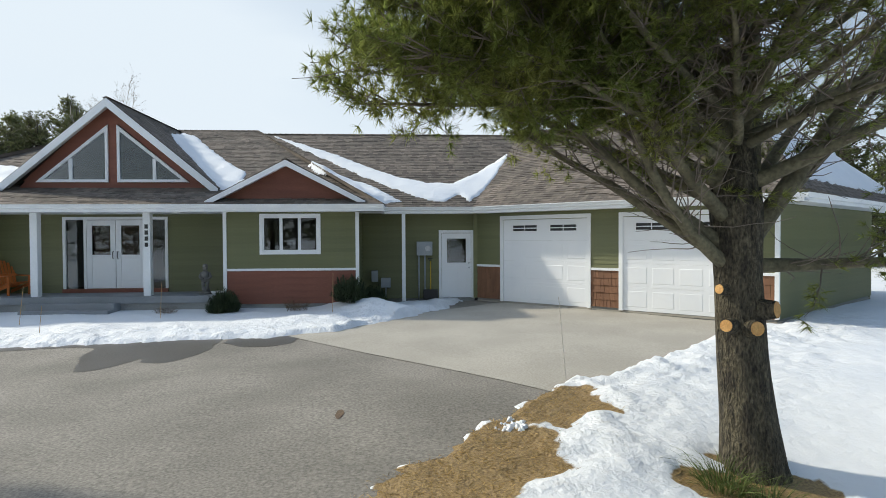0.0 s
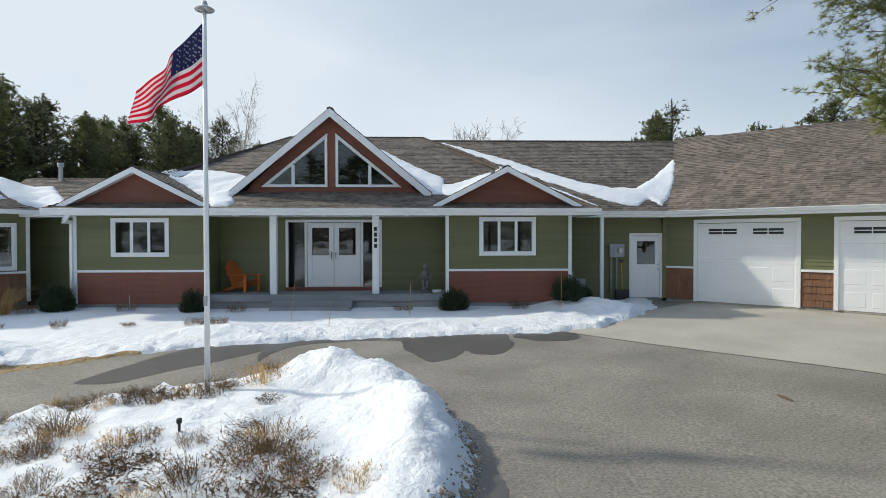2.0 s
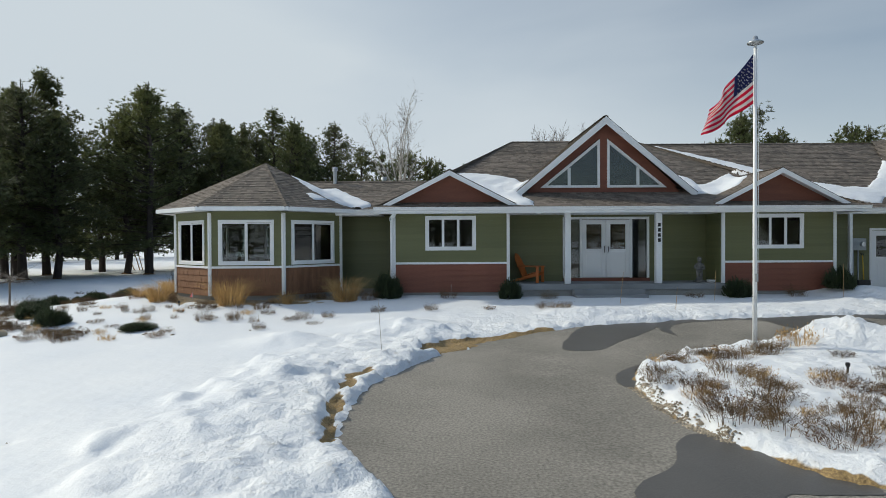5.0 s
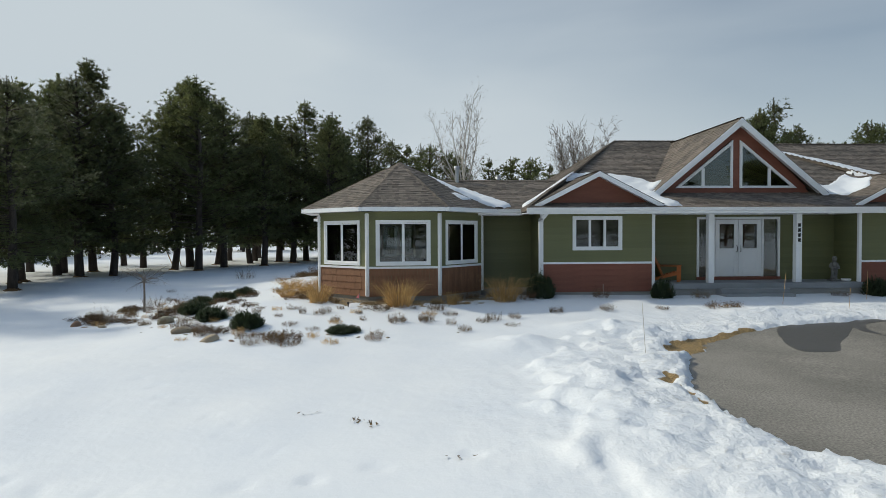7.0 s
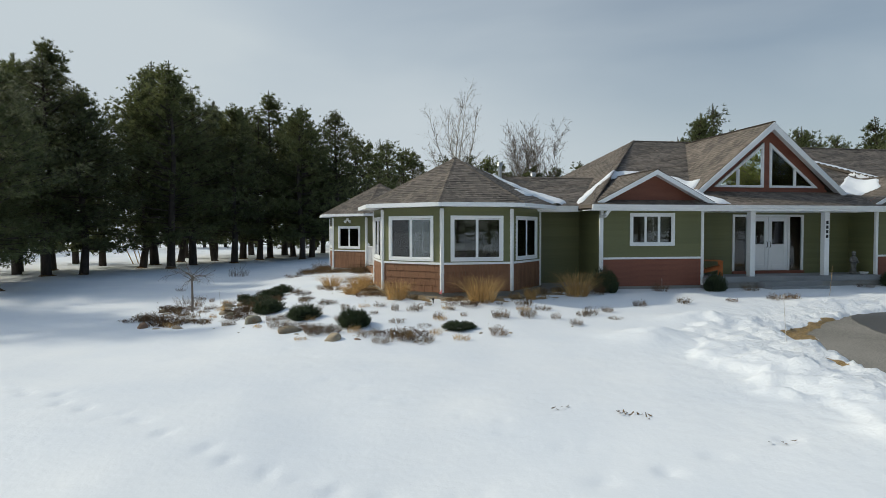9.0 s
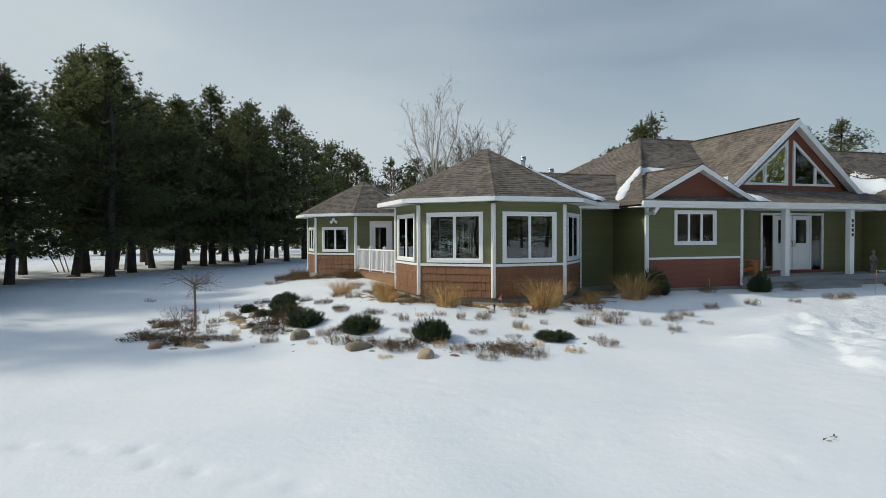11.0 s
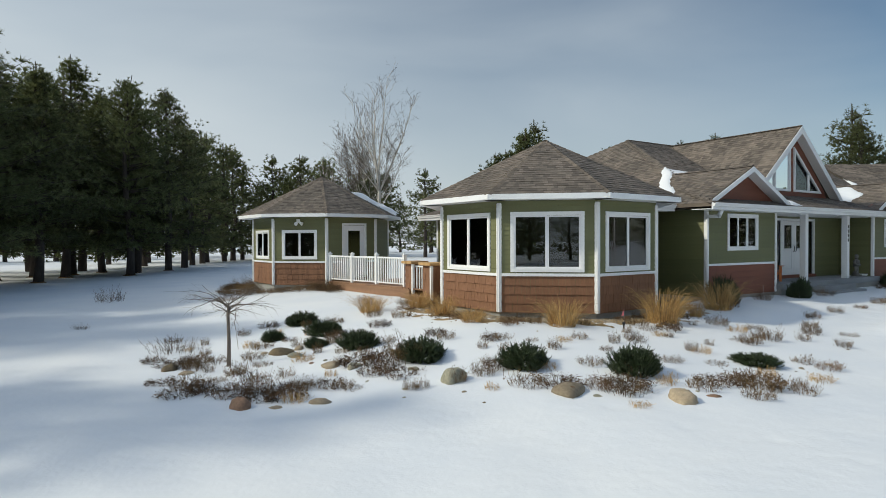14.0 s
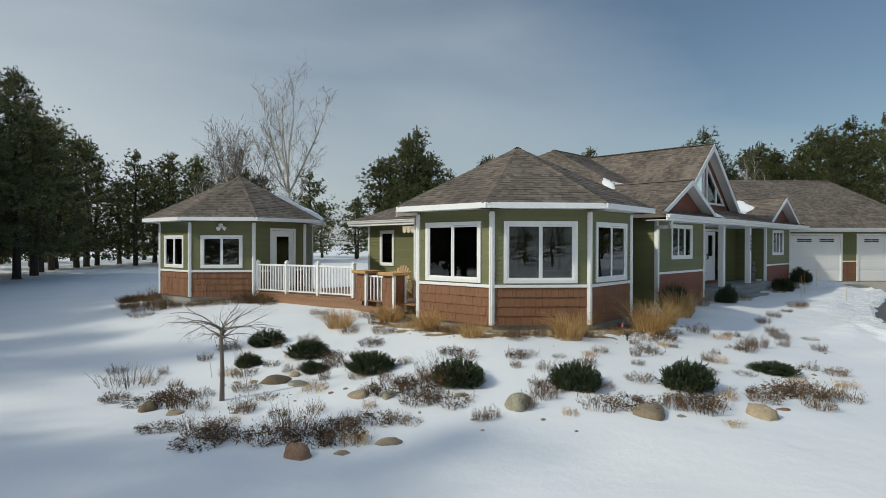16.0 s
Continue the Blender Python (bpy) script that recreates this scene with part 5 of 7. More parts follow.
def adirondack(material, label):
    """A slatted garden chair: sloping seat, fanned back, broad arms and four legs."""
    ch = thing("adirondack_chair", label, "garden chair")
    for k in range(5):
        y = -0.27 + k * 0.115
        part("seat_slat", MB().box(-0.26, 0.26, y, y + 0.10, 0.36 - k * 0.035, 0.382 - k * 0.035), material, ch, bevel=0.004)
    for k in range(7):
        x = -0.27 + k * 0.078
        lean, top = 0.42, 1.00 - 0.02 * (k - 3) ** 2
        vs = MB()
        z0 = 0.20
        fan = (k - 3) * 0.018
        pts = [(x, 0.26, z0), (x + 0.07, 0.26, z0), (x + 0.07 + fan, 0.26 + lean * (top - z0), top), (x + fan, 0.26 + lean * (top - z0), top)]
        vs.add(pts + [(a, b + 0.022, c) for a, b, c in pts], [(3, 2, 1, 0), (4, 5, 6, 7), (0, 1, 5, 4), (1, 2, 6, 5), (2, 3, 7, 6), (3, 0, 4, 7)])
        part("back_slat", vs, material, ch, bevel=0.003)
    for s in (-1, 1):
        part("arm", MB().box(s * 0.34 - 0.065, s * 0.34 + 0.065, -0.34, 0.42, 0.54, 0.562), material, ch, bevel=0.006)
        part("leg", MB().box(s * 0.29 - 0.011, s * 0.29 + 0.011, -0.32, -0.22, 0.0, 0.54), material, ch, bevel=0.003)
        rear = MB().prism([(-0.30, 0.36), (-0.30, 0.26), (0.62, 0.0), (0.74, 0.0), (0.60, 0.09)], s * 0.265 - 0.011, s * 0.265 + 0.011, "z")
        rear.v = [(c, a, b) for a, b, c in rear.v]
        part("leg", rear, material, ch, bevel=0.003)
    part("back_rail", MB().box(-0.36, 0.36, 0.40, 0.425, 0.53, 0.60), material, ch, bevel=0.003)
    return ch


porch_chair = adirondack(ORANGE, "orange wooden slatted chair on the porch")
porch_chair.matrix_basis = pose(-12.35, 20.75, 0.39, 0, 0, 62)
deck_chair = adirondack(CEDAR, "natural wood slatted chair on the deck")
deck_chair["group"] = "chairs on the deck"
deck_chair.matrix_basis = pose(-22.4, 26.4, 0.30, 0, 0, -75)
copy_thing(deck_chair, pose(-22.1, 25.3, 0.30, 0, 0, -110))

# a cast figure on the porch, as a plain shape
fig = MB().prism([(-0.15, -0.13), (0.15, -0.13), (0.15, 0.13), (-0.15, 0.13)], 0.0, 0.07)
fig.tube([(0.0, 0.02, 0.07), (0.0, 0.02, 0.16), (0.0, 0.02, 0.22)], [0.12, 0.10, 0.05], 12)
for side in (-1, 1):
    fig.tube([(side * 0.055, 0.0, 0.07), (side * 0.06, -0.01, 0.22), (side * 0.055, 0.0, 0.40)], [0.045, 0.042, 0.06], 10)
    fig.tube([(side * 0.10, 0.01, 0.62), (side * 0.155, 0.0, 0.50), (side * 0.10, -0.09, 0.45), (side * 0.02, -0.13, 0.47)], [0.042, 0.040, 0.034, 0.028], 8)
fig.tube([(0, 0, 0.36), (0, 0, 0.42), (0, 0, 0.52), (0, 0, 0.61), (0, 0, 0.66), (0, 0, 0.69)], [0.09, 0.105, 0.10, 0.12, 0.07, 0.04], 14)
fig.tube([(0, -0.005, z) for z in (0.67, 0.70, 0.75, 0.79, 0.80, 0.81, 0.86, 0.87)], [0.035, 0.058, 0.068, 0.06, 0.095, 0.07, 0.055, 0.02], 14)
me = fig.mesh("statue", [STATUE])
me.polygons.foreach_set("use_smooth", [True] * len(me.polygons))
thing("statue", "small grey cast statue on the porch", "statue", at=(-6.75, 20.3, 0.39), data=me)
bowl = MB().tube([(0, 0, z) for z in (0, 0.05, 0.09)], [0.10, 0.15, 0.16], 12)
thing("planter_dish", "shallow pale dish beside the statue", "dish", at=(-6.40, 20.2, 0.39), data=bowl.mesh("planter_dish", [WHITE]))

# shovel leaning by the side door
shovel = thing("snow_shovel", "black snow shovel with a yellow handle", "shovel", at=pose(-0.18, 21.65, 0.02, -4, 0, 0))
part("shaft", MB().tube([(0, 0, 0.25), (0, 0, 1.22)], [0.017] * 2, 8), YELLOW, shovel, "yellow shaft", smooth=True)
part("grip", MB().tube([(-0.07, 0, 1.30), (0, 0, 1.20), (0.07, 0, 1.30), (-0.07, 0, 1.30)], [0.014] * 4, 6), BLACK, shovel, "black grip")
part("blade", MB().prism([(-0.22, -0.05), (0.22, -0.05), (0.24, 0.02), (-0.24, 0.02)], 0.0, 0.32), BLACK, shovel, "black blade", bevel=0.01)

# deck between the two octagons
deck = thing("deck", "stained wooden deck between the octagonal rooms", "deck", at=(0, 0, 0))
for k in range(48):
    y = 24.0 + k * 0.148
    part("plank", MB().box(-23.72 - 0.19 * (y - 26.0) if y > 26.0 else -23.72, -19.8, y, y + 0.14, 0.262, 0.30), WOOD, deck)
skm, skl = wall_frame((-24.62, 31.1), (-23.75, 26.3))
part("skirt_board", MB().box(0.0, skl, -0.04, 0.0, -0.05, 0.262), WOOD, deck, "stained skirt board", at=skm, bevel=0.004)
part("step", MB().box(-24.10, -23.80, 25.1, 26.3, -0.2, 0.13), WOOD, deck, "stained deck step", bevel=0.006)
railing = thing("deck_railing", "white vinyl railing along the deck", "railing", at=(0, 0, 0))
RAILP = [(-23.59, 26.96), (-23.88, 28.50), (-24.20, 29.92), (-24.50, 31.35)]
for x, y in RAILP:
    p = part("post", MB().box(x - 0.055, x + 0.055, y - 0.055, y + 0.055, 0.0, 1.36), WHITE, railing, bevel=0.005)
    part("post_cap", MB().prism([(-0.075, -0.075), (0.075, -0.075), (0.075, 0.075), (-0.075, 0.075)], 0, 0.03).tube([(0, 0, 0.03), (0, 0, 0.09)], [0.07, 0.01], 4), WHITE, p, at=Matrix.Translation((x, y, 1.36)))
for (x0, y0), (x1, y1) in zip(RAILP, RAILP[1:]):
    m, length = wall_frame((x0, y0), (x1, y1))
    part("rail", MB().box(0.05, length - 0.05, -0.035, 0.035, 1.24, 1.30), WHITE, railing, at=m, bevel=0.004)
    part("rail", MB().box(0.05, length - 0.05, -0.025, 0.025, 0.36, 0.41), WHITE, railing, at=m, bevel=0.004)
    n = int(length / 0.125)
    for k in range(1, n):
        part("baluster", MB().box(-0.018, 0.018, -0.018, 0.018, 0.41, 1.24), WHITE, railing, at=m @ Matrix.Translation((k * length / n, 0, 0)))


def pillar(x, y):
    """A shake-clad half pillar with a cedar cap and white corners."""
    pl = thing("deck_pillar", "shake-clad pillar with a natural wood cap beside the deck steps", "pillar", at=(x, y, 0.0), group="pillars at the deck steps")
    core = part("core", MB().box(-0.21, 0.21, -0.24, 0.24, -0.1, 1.10), SHAKE, pl)
    for a, b in (((-0.21, 0.24), (-0.21, -0.24)), ((-0.21, -0.24), (0.21, -0.24)), ((0.21, 0.24), (-0.21, 0.24))):
        m, length = wall_frame(a, b)
        shakes(core, m, lambda z, t: [(0.0, length)], 0.05, 1.08, False)
    for sx in (-1, 1):
        part("corner_board", MB().box(sx * 0.215 - 0.04, sx * 0.215 + 0.04, -0.29, -0.21, 0.05, 1.10), WHITE, pl, bevel=0.004)
    part("cap", MB().box(-0.33, 0.33, -0.34, 0.34, 1.10, 1.19), CEDAR, pl, "natural cedar cap", bevel=0.008)
    return pl


pillar(-23.50, 26.42)
pillar(-23.75, 24.85)
gate = thing("deck_gate", "low white picket gate between the pillars", "gate", at=(-23.62, 25.65, 0.30))
for k in range(6):
    part("picket", MB().box(-0.015, 0.015, -0.45 + k * 0.17, -0.41 + k * 0.17, 0.0, 0.75), WHITE, gate)
part("rail", MB().box(-0.02, 0.02, -0.5, 0.5, 0.70, 0.75), WHITE, gate)
aw = MB()
for k in range(16):
    y = 24.9 + k * 0.22
    aw.prism([(y, 2.62), (y + 0.2, 2.62), (y + 0.2, 2.48), (y + 0.15, 2.43), (y + 0.05, 2.43), (y, 2.48)], -20.22, -20.21, "z")
aw.v = [(c, a, b) for a, b, c in aw.v]
aw.box(-20.23, -19.75, 24.9, 28.4, 2.62, 2.68)
thing("awning", "retracted awning with a pale scalloped valance under the eave", "awning", at=(0, 0, 0), data=aw.mesh("awning", [LINEN]))
lampo = thing("security_light", "white twin-head security light under the garden room eave", "outdoor lamp", at=(-25.55, 32.05, 2.62))
part("base", MB().box(-0.06, 0.06, -0.05, 0.05, 0.02, 0.10), WHITE, lampo, bevel=0.01)
for s in (-1, 1):
    part("head", MB().tube([(0, 0, 0.02), (s * 0.09, -0.06, -0.06), (s * 0.14, -0.10, -0.09)], [0.03, 0.06, 0.075], 12), WHITE, lampo, smooth=True)

# inside the garden room wing: lamp and armchair behind the glass
fl = thing("table_lamp", "table lamp with a cream shade on a small table", "lamp", at=(-20.95, 20.6, 0.36))
part("table", MB().tube([(0, 0, 0), (0, 0, 0.02), (0, 0, 0.03), (0, 0, 0.60), (0, 0, 0.62), (0, 0, 0.65)], [0.2, 0.2, 0.03, 0.03, 0.28, 0.28], 16), FLOORM, fl)
part("stand", MB().tube([(0, 0, 0.65), (0, 0, 0.72), (0, 0, 0.85), (0, 0, 0.98)], [0.08, 0.05, 0.09, 0.02], 12), BLACK, fl, smooth=True)
part("shade", MB().tube([(0, 0, 0.93), (0, 0, 1.22)], [0.21, 0.11], 20, cap=False), LINEN, fl, "cream cloth shade", smooth=True)
ac = thing("armchair", "tan upholstered armchair behind the window", "armchair", at=pose(-22.0, 20.9, 0.36, 0, 0, 160))
part("seat", MB().box(-0.38, 0.38, -0.38, 0.35, 0.12, 0.45), SOFA, ac, bevel=0.06)
part("backrest", MB().box(-0.40, 0.40, 0.25, 0.48, 0.30, 0.98), SOFA, ac, bevel=0.08)
for s in (-1, 1):
    part("arm", MB().box(s * 0.46 - 0.09, s * 0.46 + 0.09, -0.38, 0.40, 0.1, 0.64), SOFA, ac, bevel=0.06)

# flagpole and flag
PX, PY = -9.94, 10.66
pz = float(snow_top(np.array([PX]), np.array([PY]))[0][0])
flagpole = thing("flagpole", "white flagpole with a disc finial standing in the planted island", "flagpole", at=(PX, PY, pz))
part("pole", MB().tube([(0, 0, -0.3), (0, 0, 2.5), (0, 0, 5.30 - pz)], [0.040, 0.036, 0.026], 14), WHITE, flagpole, smooth=True)
part("finial", MB().tube([(0, 0, 5.27 - pz + z) for z in (0, 0.03, 0.045, 0.06, 0.10, 0.16)], [0.04, 0.13, 0.14, 0.12, 0.05, 0.035], 18), METAL, flagpole, "pale metal disc finial", smooth=True)
part("cleat", MB().box(-0.02, 0.02, -0.08, -0.03, 1.28, 1.42), METAL, flagpole, "small metal cleat")
part("halyard", MB().tube([(0.03, -0.045, 1.3), (0.035, -0.05, 3.0), (0.02, -0.045, 5.2 - pz)], [0.004] * 3, 4), WHITE, flagpole, "white halyard")
fm, NU, NV = MB(), 40, 26
FLY, HOIST = 1.38, 0.88
for i in range(NU + 1):
    for j in range(NV + 1):
        u, v = i / NU, j / NV
        side = u * FLY
        wave = 0.10 * math.sin(u * 9.0 + v * 2.2) * u + 0.05 * math.sin(u * 17.0 - v * 3.0) * u
        x = -side * (0.60 + 0.10 * (1 - v)) + 0.05 * math.sin(u * 9.0 + 1.0) * u
        z = (v - 1) * HOIST * (1 - 0.28 * u) - side * (0.72 - 0.10 * (1 - v)) - 0.03 * math.sin(u * 11 + v * 4) * u
        fm.v.append((x - 0.035, wave - 0.12 * u, z))
for i in range(NU):
    for j in range(NV):
        a = i * (NV + 1) + j
        fm.f.append((a, a + NV + 1, a + NV + 2, a + 1))
        stripe = int((NV - 1 - j) / 2)
        canton = i < NU * 0.42 and stripe < 7
        fm.m.append(2 if canton else (0 if stripe % 2 == 0 else 1))
fme = fm.mesh("flag", [RED, FWHITE, BLUE])
fme.polygons.foreach_set("use_smooth", [True] * len(fme.polygons))
flag = thing("flag", "red and white striped flag with a blue starred canton", "flag", at=(PX, PY, 5.12), data=fme)
sol = flag.modifiers.new("cloth", "SOLIDIFY")
sol.thickness = 0.004
dots = MB()
for r in range(9):
    for c in range(6 if r % 2 == 0 else 5):
        u, v = 0.035 + (c + (0.5 if r % 2 else 0)) * 0.066, 1 - (r + 0.8) * 0.054
        i, j = u * NU, v * NV
        a = int(i) * (NV + 1) + int(j)
        p = Vector(fm.v[a])
        for off in (-0.006, 0.006):
            dots.add([(p.x + 0.016 * math.cos(k * 1.2566), p.y + off, p.z + 0.016 * math.sin(k * 1.2566)) for k in range(5)], [(0, 1, 2, 3, 4)])
part("star_field", dots, FWHITE, flag, "small white stars", kind="stuff")


def lay(x, y):
    return float(snow_top(np.array([x]), np.array([y]))[0][0])


def stake(x, y, h, lean, material=CEDAR, label="thin wooden driveway marker stake in the snow"):
    st = MB().tube([(0, 0, -0.1), (lean * h, 0.02, h)], [0.007, 0.005], 6)
    return thing("marker_stake", label, "marker stake", at=(x, y, lay(x, y)), group="driveway markers", data=st.mesh("marker_stake", [material]))


for x, y, h, l in ((-16.7, 11.75, 1.0, -0.07), (-10.27, 17.6, 0.95, 0.12), (-2.93, 18.7, 1.05, 0.02), (-9.1, 16.4, 0.6, 0.10), (1.4, 11.4, 1.25, -0.09), (-7.2, 18.2, 0.9, 0.05)):
    stake(x, y, h, l, BIRCH if l < 0 else CEDAR)
for x, y, h, l in ((-30.13, 22.77, 0.5, -0.12), (-30.5, 20.75, 0.46, 0.25), (-15.2, 19.3, 0.45, 0.0)):
    stake(x, y, h, l, BIRCH, "short weathered wooden garden stake")


def path_light(x, y):
    ob = thing("path_light", "small black garden path light in the snow", "garden light", at=(x, y, lay(x, y)))
    part("stem", MB().tube([(0, 0, -0.1), (0, 0, 0.09)], [0.016] * 2, 10), BLACK, ob)
    part("head", MB().tube([(0, 0, 0.09), (0, 0, 0.10), (0, 0, 0.145), (0, 0, 0.155)], [0.022, 0.032, 0.032, 0.016], 12), BLACK, ob)
    return ob


path_light(-9.58, 8.75)
path_light(-23.3, 17.8)
mk = thing("marker_flag", "small pink survey marker flag on a wire", "marker flag", at=(-23.0, 18.05, lay(-23.0, 18.05)))
part("wire", MB().tube([(0, 0, -0.05), (0, 0, 0.36)], [0.004] * 2, 5), METAL, mk)
part("flag", MB().prism([(0.0, 0.36), (-0.10, 0.22), (0.0, 0.22)], -0.001, 0.001, "y"), PINK, mk, "pink plastic flag")


def boulder(name, w, h, seed, material):
    """A rounded field stone with flats and a buried foot."""
    r, mb, n, k = random.Random(seed), MB(), 20, 13
    lobes = [(Vector((r.gauss(0, 1), r.gauss(0, 1), r.gauss(0, 0.6))).normalized(), r.uniform(0.58, 0.92)) for _ in range(11)]
    for i in range(k + 1):
        th = math.pi * i / k
        for j in range(n):
            ph = 2 * math.pi * j / n
            d = Vector((math.sin(th) * math.cos(ph), math.sin(th) * math.sin(ph), math.cos(th)))
            q = sum(min(1.0, f / max(d.dot(a), 0.2)) ** 8 for a, f in lobes)
            q = min([1.0] + [f / max(d.dot(a), 0.2) for a, f in lobes]) * 0.75 + 0.25 * (q / len(lobes))
            q *= 1 + 0.03 * r.gauss(0, 1)
            mb.v.append((d.x * q * w * 0.56, d.y * q * w * 0.46, d.z * q * h * 0.70 + h * 0.05))
    mb.f = [(i * n + j, (i + 1) * n + j, (i + 1) * n + (j + 1) % n, i * n + (j + 1) % n) for i in range(k) for j in range(n)]
    mb.m = [0] * len(mb.f)
    me = mb.mesh(name, [material])
    me.polygons.foreach_set("use_smooth", [True] * len(me.polygons))
    return me


DARKSTONE = mat("dark mossy stone", (0.11, 0.085, 0.05), (0.20, 0.15, 0.085), 3.0, 0.85, 0.5, 25, 0.01, rnd=0.2)
GREENSTONE = mat("grey green stone", (0.24, 0.23, 0.17), (0.34, 0.32, 0.24), 3.0, 0.8, 0.4, 25, 0.01, rnd=0.2)
REDSTONE = mat("reddish stone", (0.18, 0.105, 0.065), (0.27, 0.165, 0.105), 3.0, 0.8, 0.4, 25, 0.01, rnd=0.2)
STONES = [(-28.25, 16.95, 0.50, 0.42, GREENSTONE), (-27.2, 15.45, 0.64, 0.32, STONE), (-26.15, 14.35, 0.48, 0.38, STONE), (-31.3, 18.0, 0.40, 0.36, REDSTONE), (-30.25, 17.5, 0.34, 0.20, STONE),
          (-30.85, 17.65, 0.32, 0.10, STONE), (-29.6, 21.35, 0.66, 0.34, DARKSTONE), (-29.25, 21.3, 0.28, 0.20, STONE), (-29.5, 20.75, 0.44, 0.20, GREENSTONE), (-29.35, 19.25, 0.44, 0.28, STONE),
          (-29.1, 18.85, 0.36, 0.20, GREENSTONE), (-31.7, 21.6, 0.36, 0.28, DARKSTONE), (-31.5, 21.1, 0.42, 0.12, STONE), (-28.4, 17.95, 0.24, 0.14, GREENSTONE), (-29.55, 19.75, 0.15, 0.10, REDSTONE),
          (-29.3, 19.7, 0.14, 0.10, GREENSTONE), (-29.85, 21.7, 0.24, 0.12, STONE), (-30.05, 22.0, 0.18, 0.10, STONE), (-25.6, 14.2, 0.22, 0.12, REDSTONE), (-27.0, 15.1, 0.20, 0.10, GREENSTONE),
          (-31.1, 18.4, 0.20, 0.12, DARKSTONE), (8.05, 16.45, 0.75, 0.30, STONE)]
stone_rng = random.Random(66)
for _ in range(26):
    a, q = stone_rng.uniform(2.9, 5.2), stone_rng.uniform(6.2, 7.9)
    STONES.append((-23.6 + q * math.cos(a) * 1.05, 21.6 + q * math.sin(a), stone_rng.uniform(0.08, 0.2), stone_rng.uniform(0.05, 0.1), stone_rng.choice((STONE, DARKSTONE, GREENSTONE))))
for k, (x, y, w, h, m) in enumerate(STONES):
    thing("boulder", "rounded field stone half sunk in the snow", "stone", at=pose(x, y, lay(x, y) - 0.03, 0, 0, 37 * k), data=boulder("boulder", w * 0.93, h * 0.70, 200 + k, m), group="stones of the garden bed")

# ---- plants ----


def ribbon(mb, pts, w, slot=0, tip=0.35):
    """A narrow blade along a line of points, turned a random way."""
    a = Vector((rng.gauss(0, 1), rng.gauss(0, 1), rng.gauss(0, 0.4))).normalized()
    o, n = len(mb.v), len(pts)
    for k, p in enumerate(pts):
        s = a * (w * 0.5 * (1 - (1 - tip) * k / (n - 1)))
        mb.v.append(tuple(p - s))
        mb.v.append(tuple(p + s))
    for k in range(n - 1):
        mb.f.append((o + 2 * k, o + 2 * k + 1, o + 2 * k + 3, o + 2 * k + 2))
        mb.m.append(slot)


def dry_perennial(radius, height, stems, heads, leaf=0.013):
    """A clump of dead branching stems with seed heads."""
    mb = MB()
    for _ in range(stems):
        a, r = rng.uniform(0, 6.283), radius * math.sqrt(rng.random())
        base = Vector((r * 0.75 * math.cos(a), r * 0.75 * math.sin(a), -0.05))
        h = height * rng.uniform(0.45, 1.0) * (1 - 0.35 * (r / radius))
        lean = Vector((math.cos(a), math.sin(a), 0)) * rng.uniform(0.1, 0.55) * h + Vector((rng.gauss(0, 0.06), rng.gauss(0, 0.06), 0)) * h
        pts = [base, base + lean * 0.35 + Vector((0, 0, h * 0.55)), base + lean + Vector((0, 0, h))]
        ribbon(mb, pts, 0.0075)
        for _ in range(3):
            k = rng.uniform(0.3, 0.9)
            p = pts[0].lerp(pts[2], k)
            q = p + Vector((rng.gauss(0, 1), rng.gauss(0, 1), rng.uniform(0.3, 1.4))).normalized() * height * rng.uniform(0.12, 0.3)
            ribbon(mb, [p, q], 0.006)
            if rng.random() < heads:
                ribbon(mb, [q, q + Vector((rng.gauss(0, 0.012), rng.gauss(0, 0.012), 0.02))], 0.014, tip=0.6)
            if rng.random() < heads * 0.8:
                w = p.lerp(q, rng.random())
                ribbon(mb, [w, w + Vector((rng.gauss(0, leaf + 0.009), rng.gauss(0, leaf + 0.009), rng.uniform(-0.03, 0.01)))], leaf, tip=0.3)
    return mb


def grass_tuft(radius, height, blades):
    mb = MB()
    for _ in range(blades):
        a, r = rng.uniform(0, 6.283), radius * 0.42 * math.sqrt(rng.random())
        base = Vector((r * math.cos(a), r * math.sin(a), -0.05))
        out = Vector((math.cos(a + rng.gauss(0, 0.5)), math.sin(a + rng.gauss(0, 0.5)), 0)) * radius * rng.uniform(0.1, 1.0)
        h = height * rng.uniform(0.55, 1.05)
        ribbon(mb, [base, base + out * 0.30 + Vector((0, 0, h * 0.55)), base + out * 0.70 + Vector((0, 0, h * 0.9)), base + out * 1.1 + Vector((0, 0, h * rng.uniform(0.8, 1.05)))], 0.009, tip=0.2)
    return mb


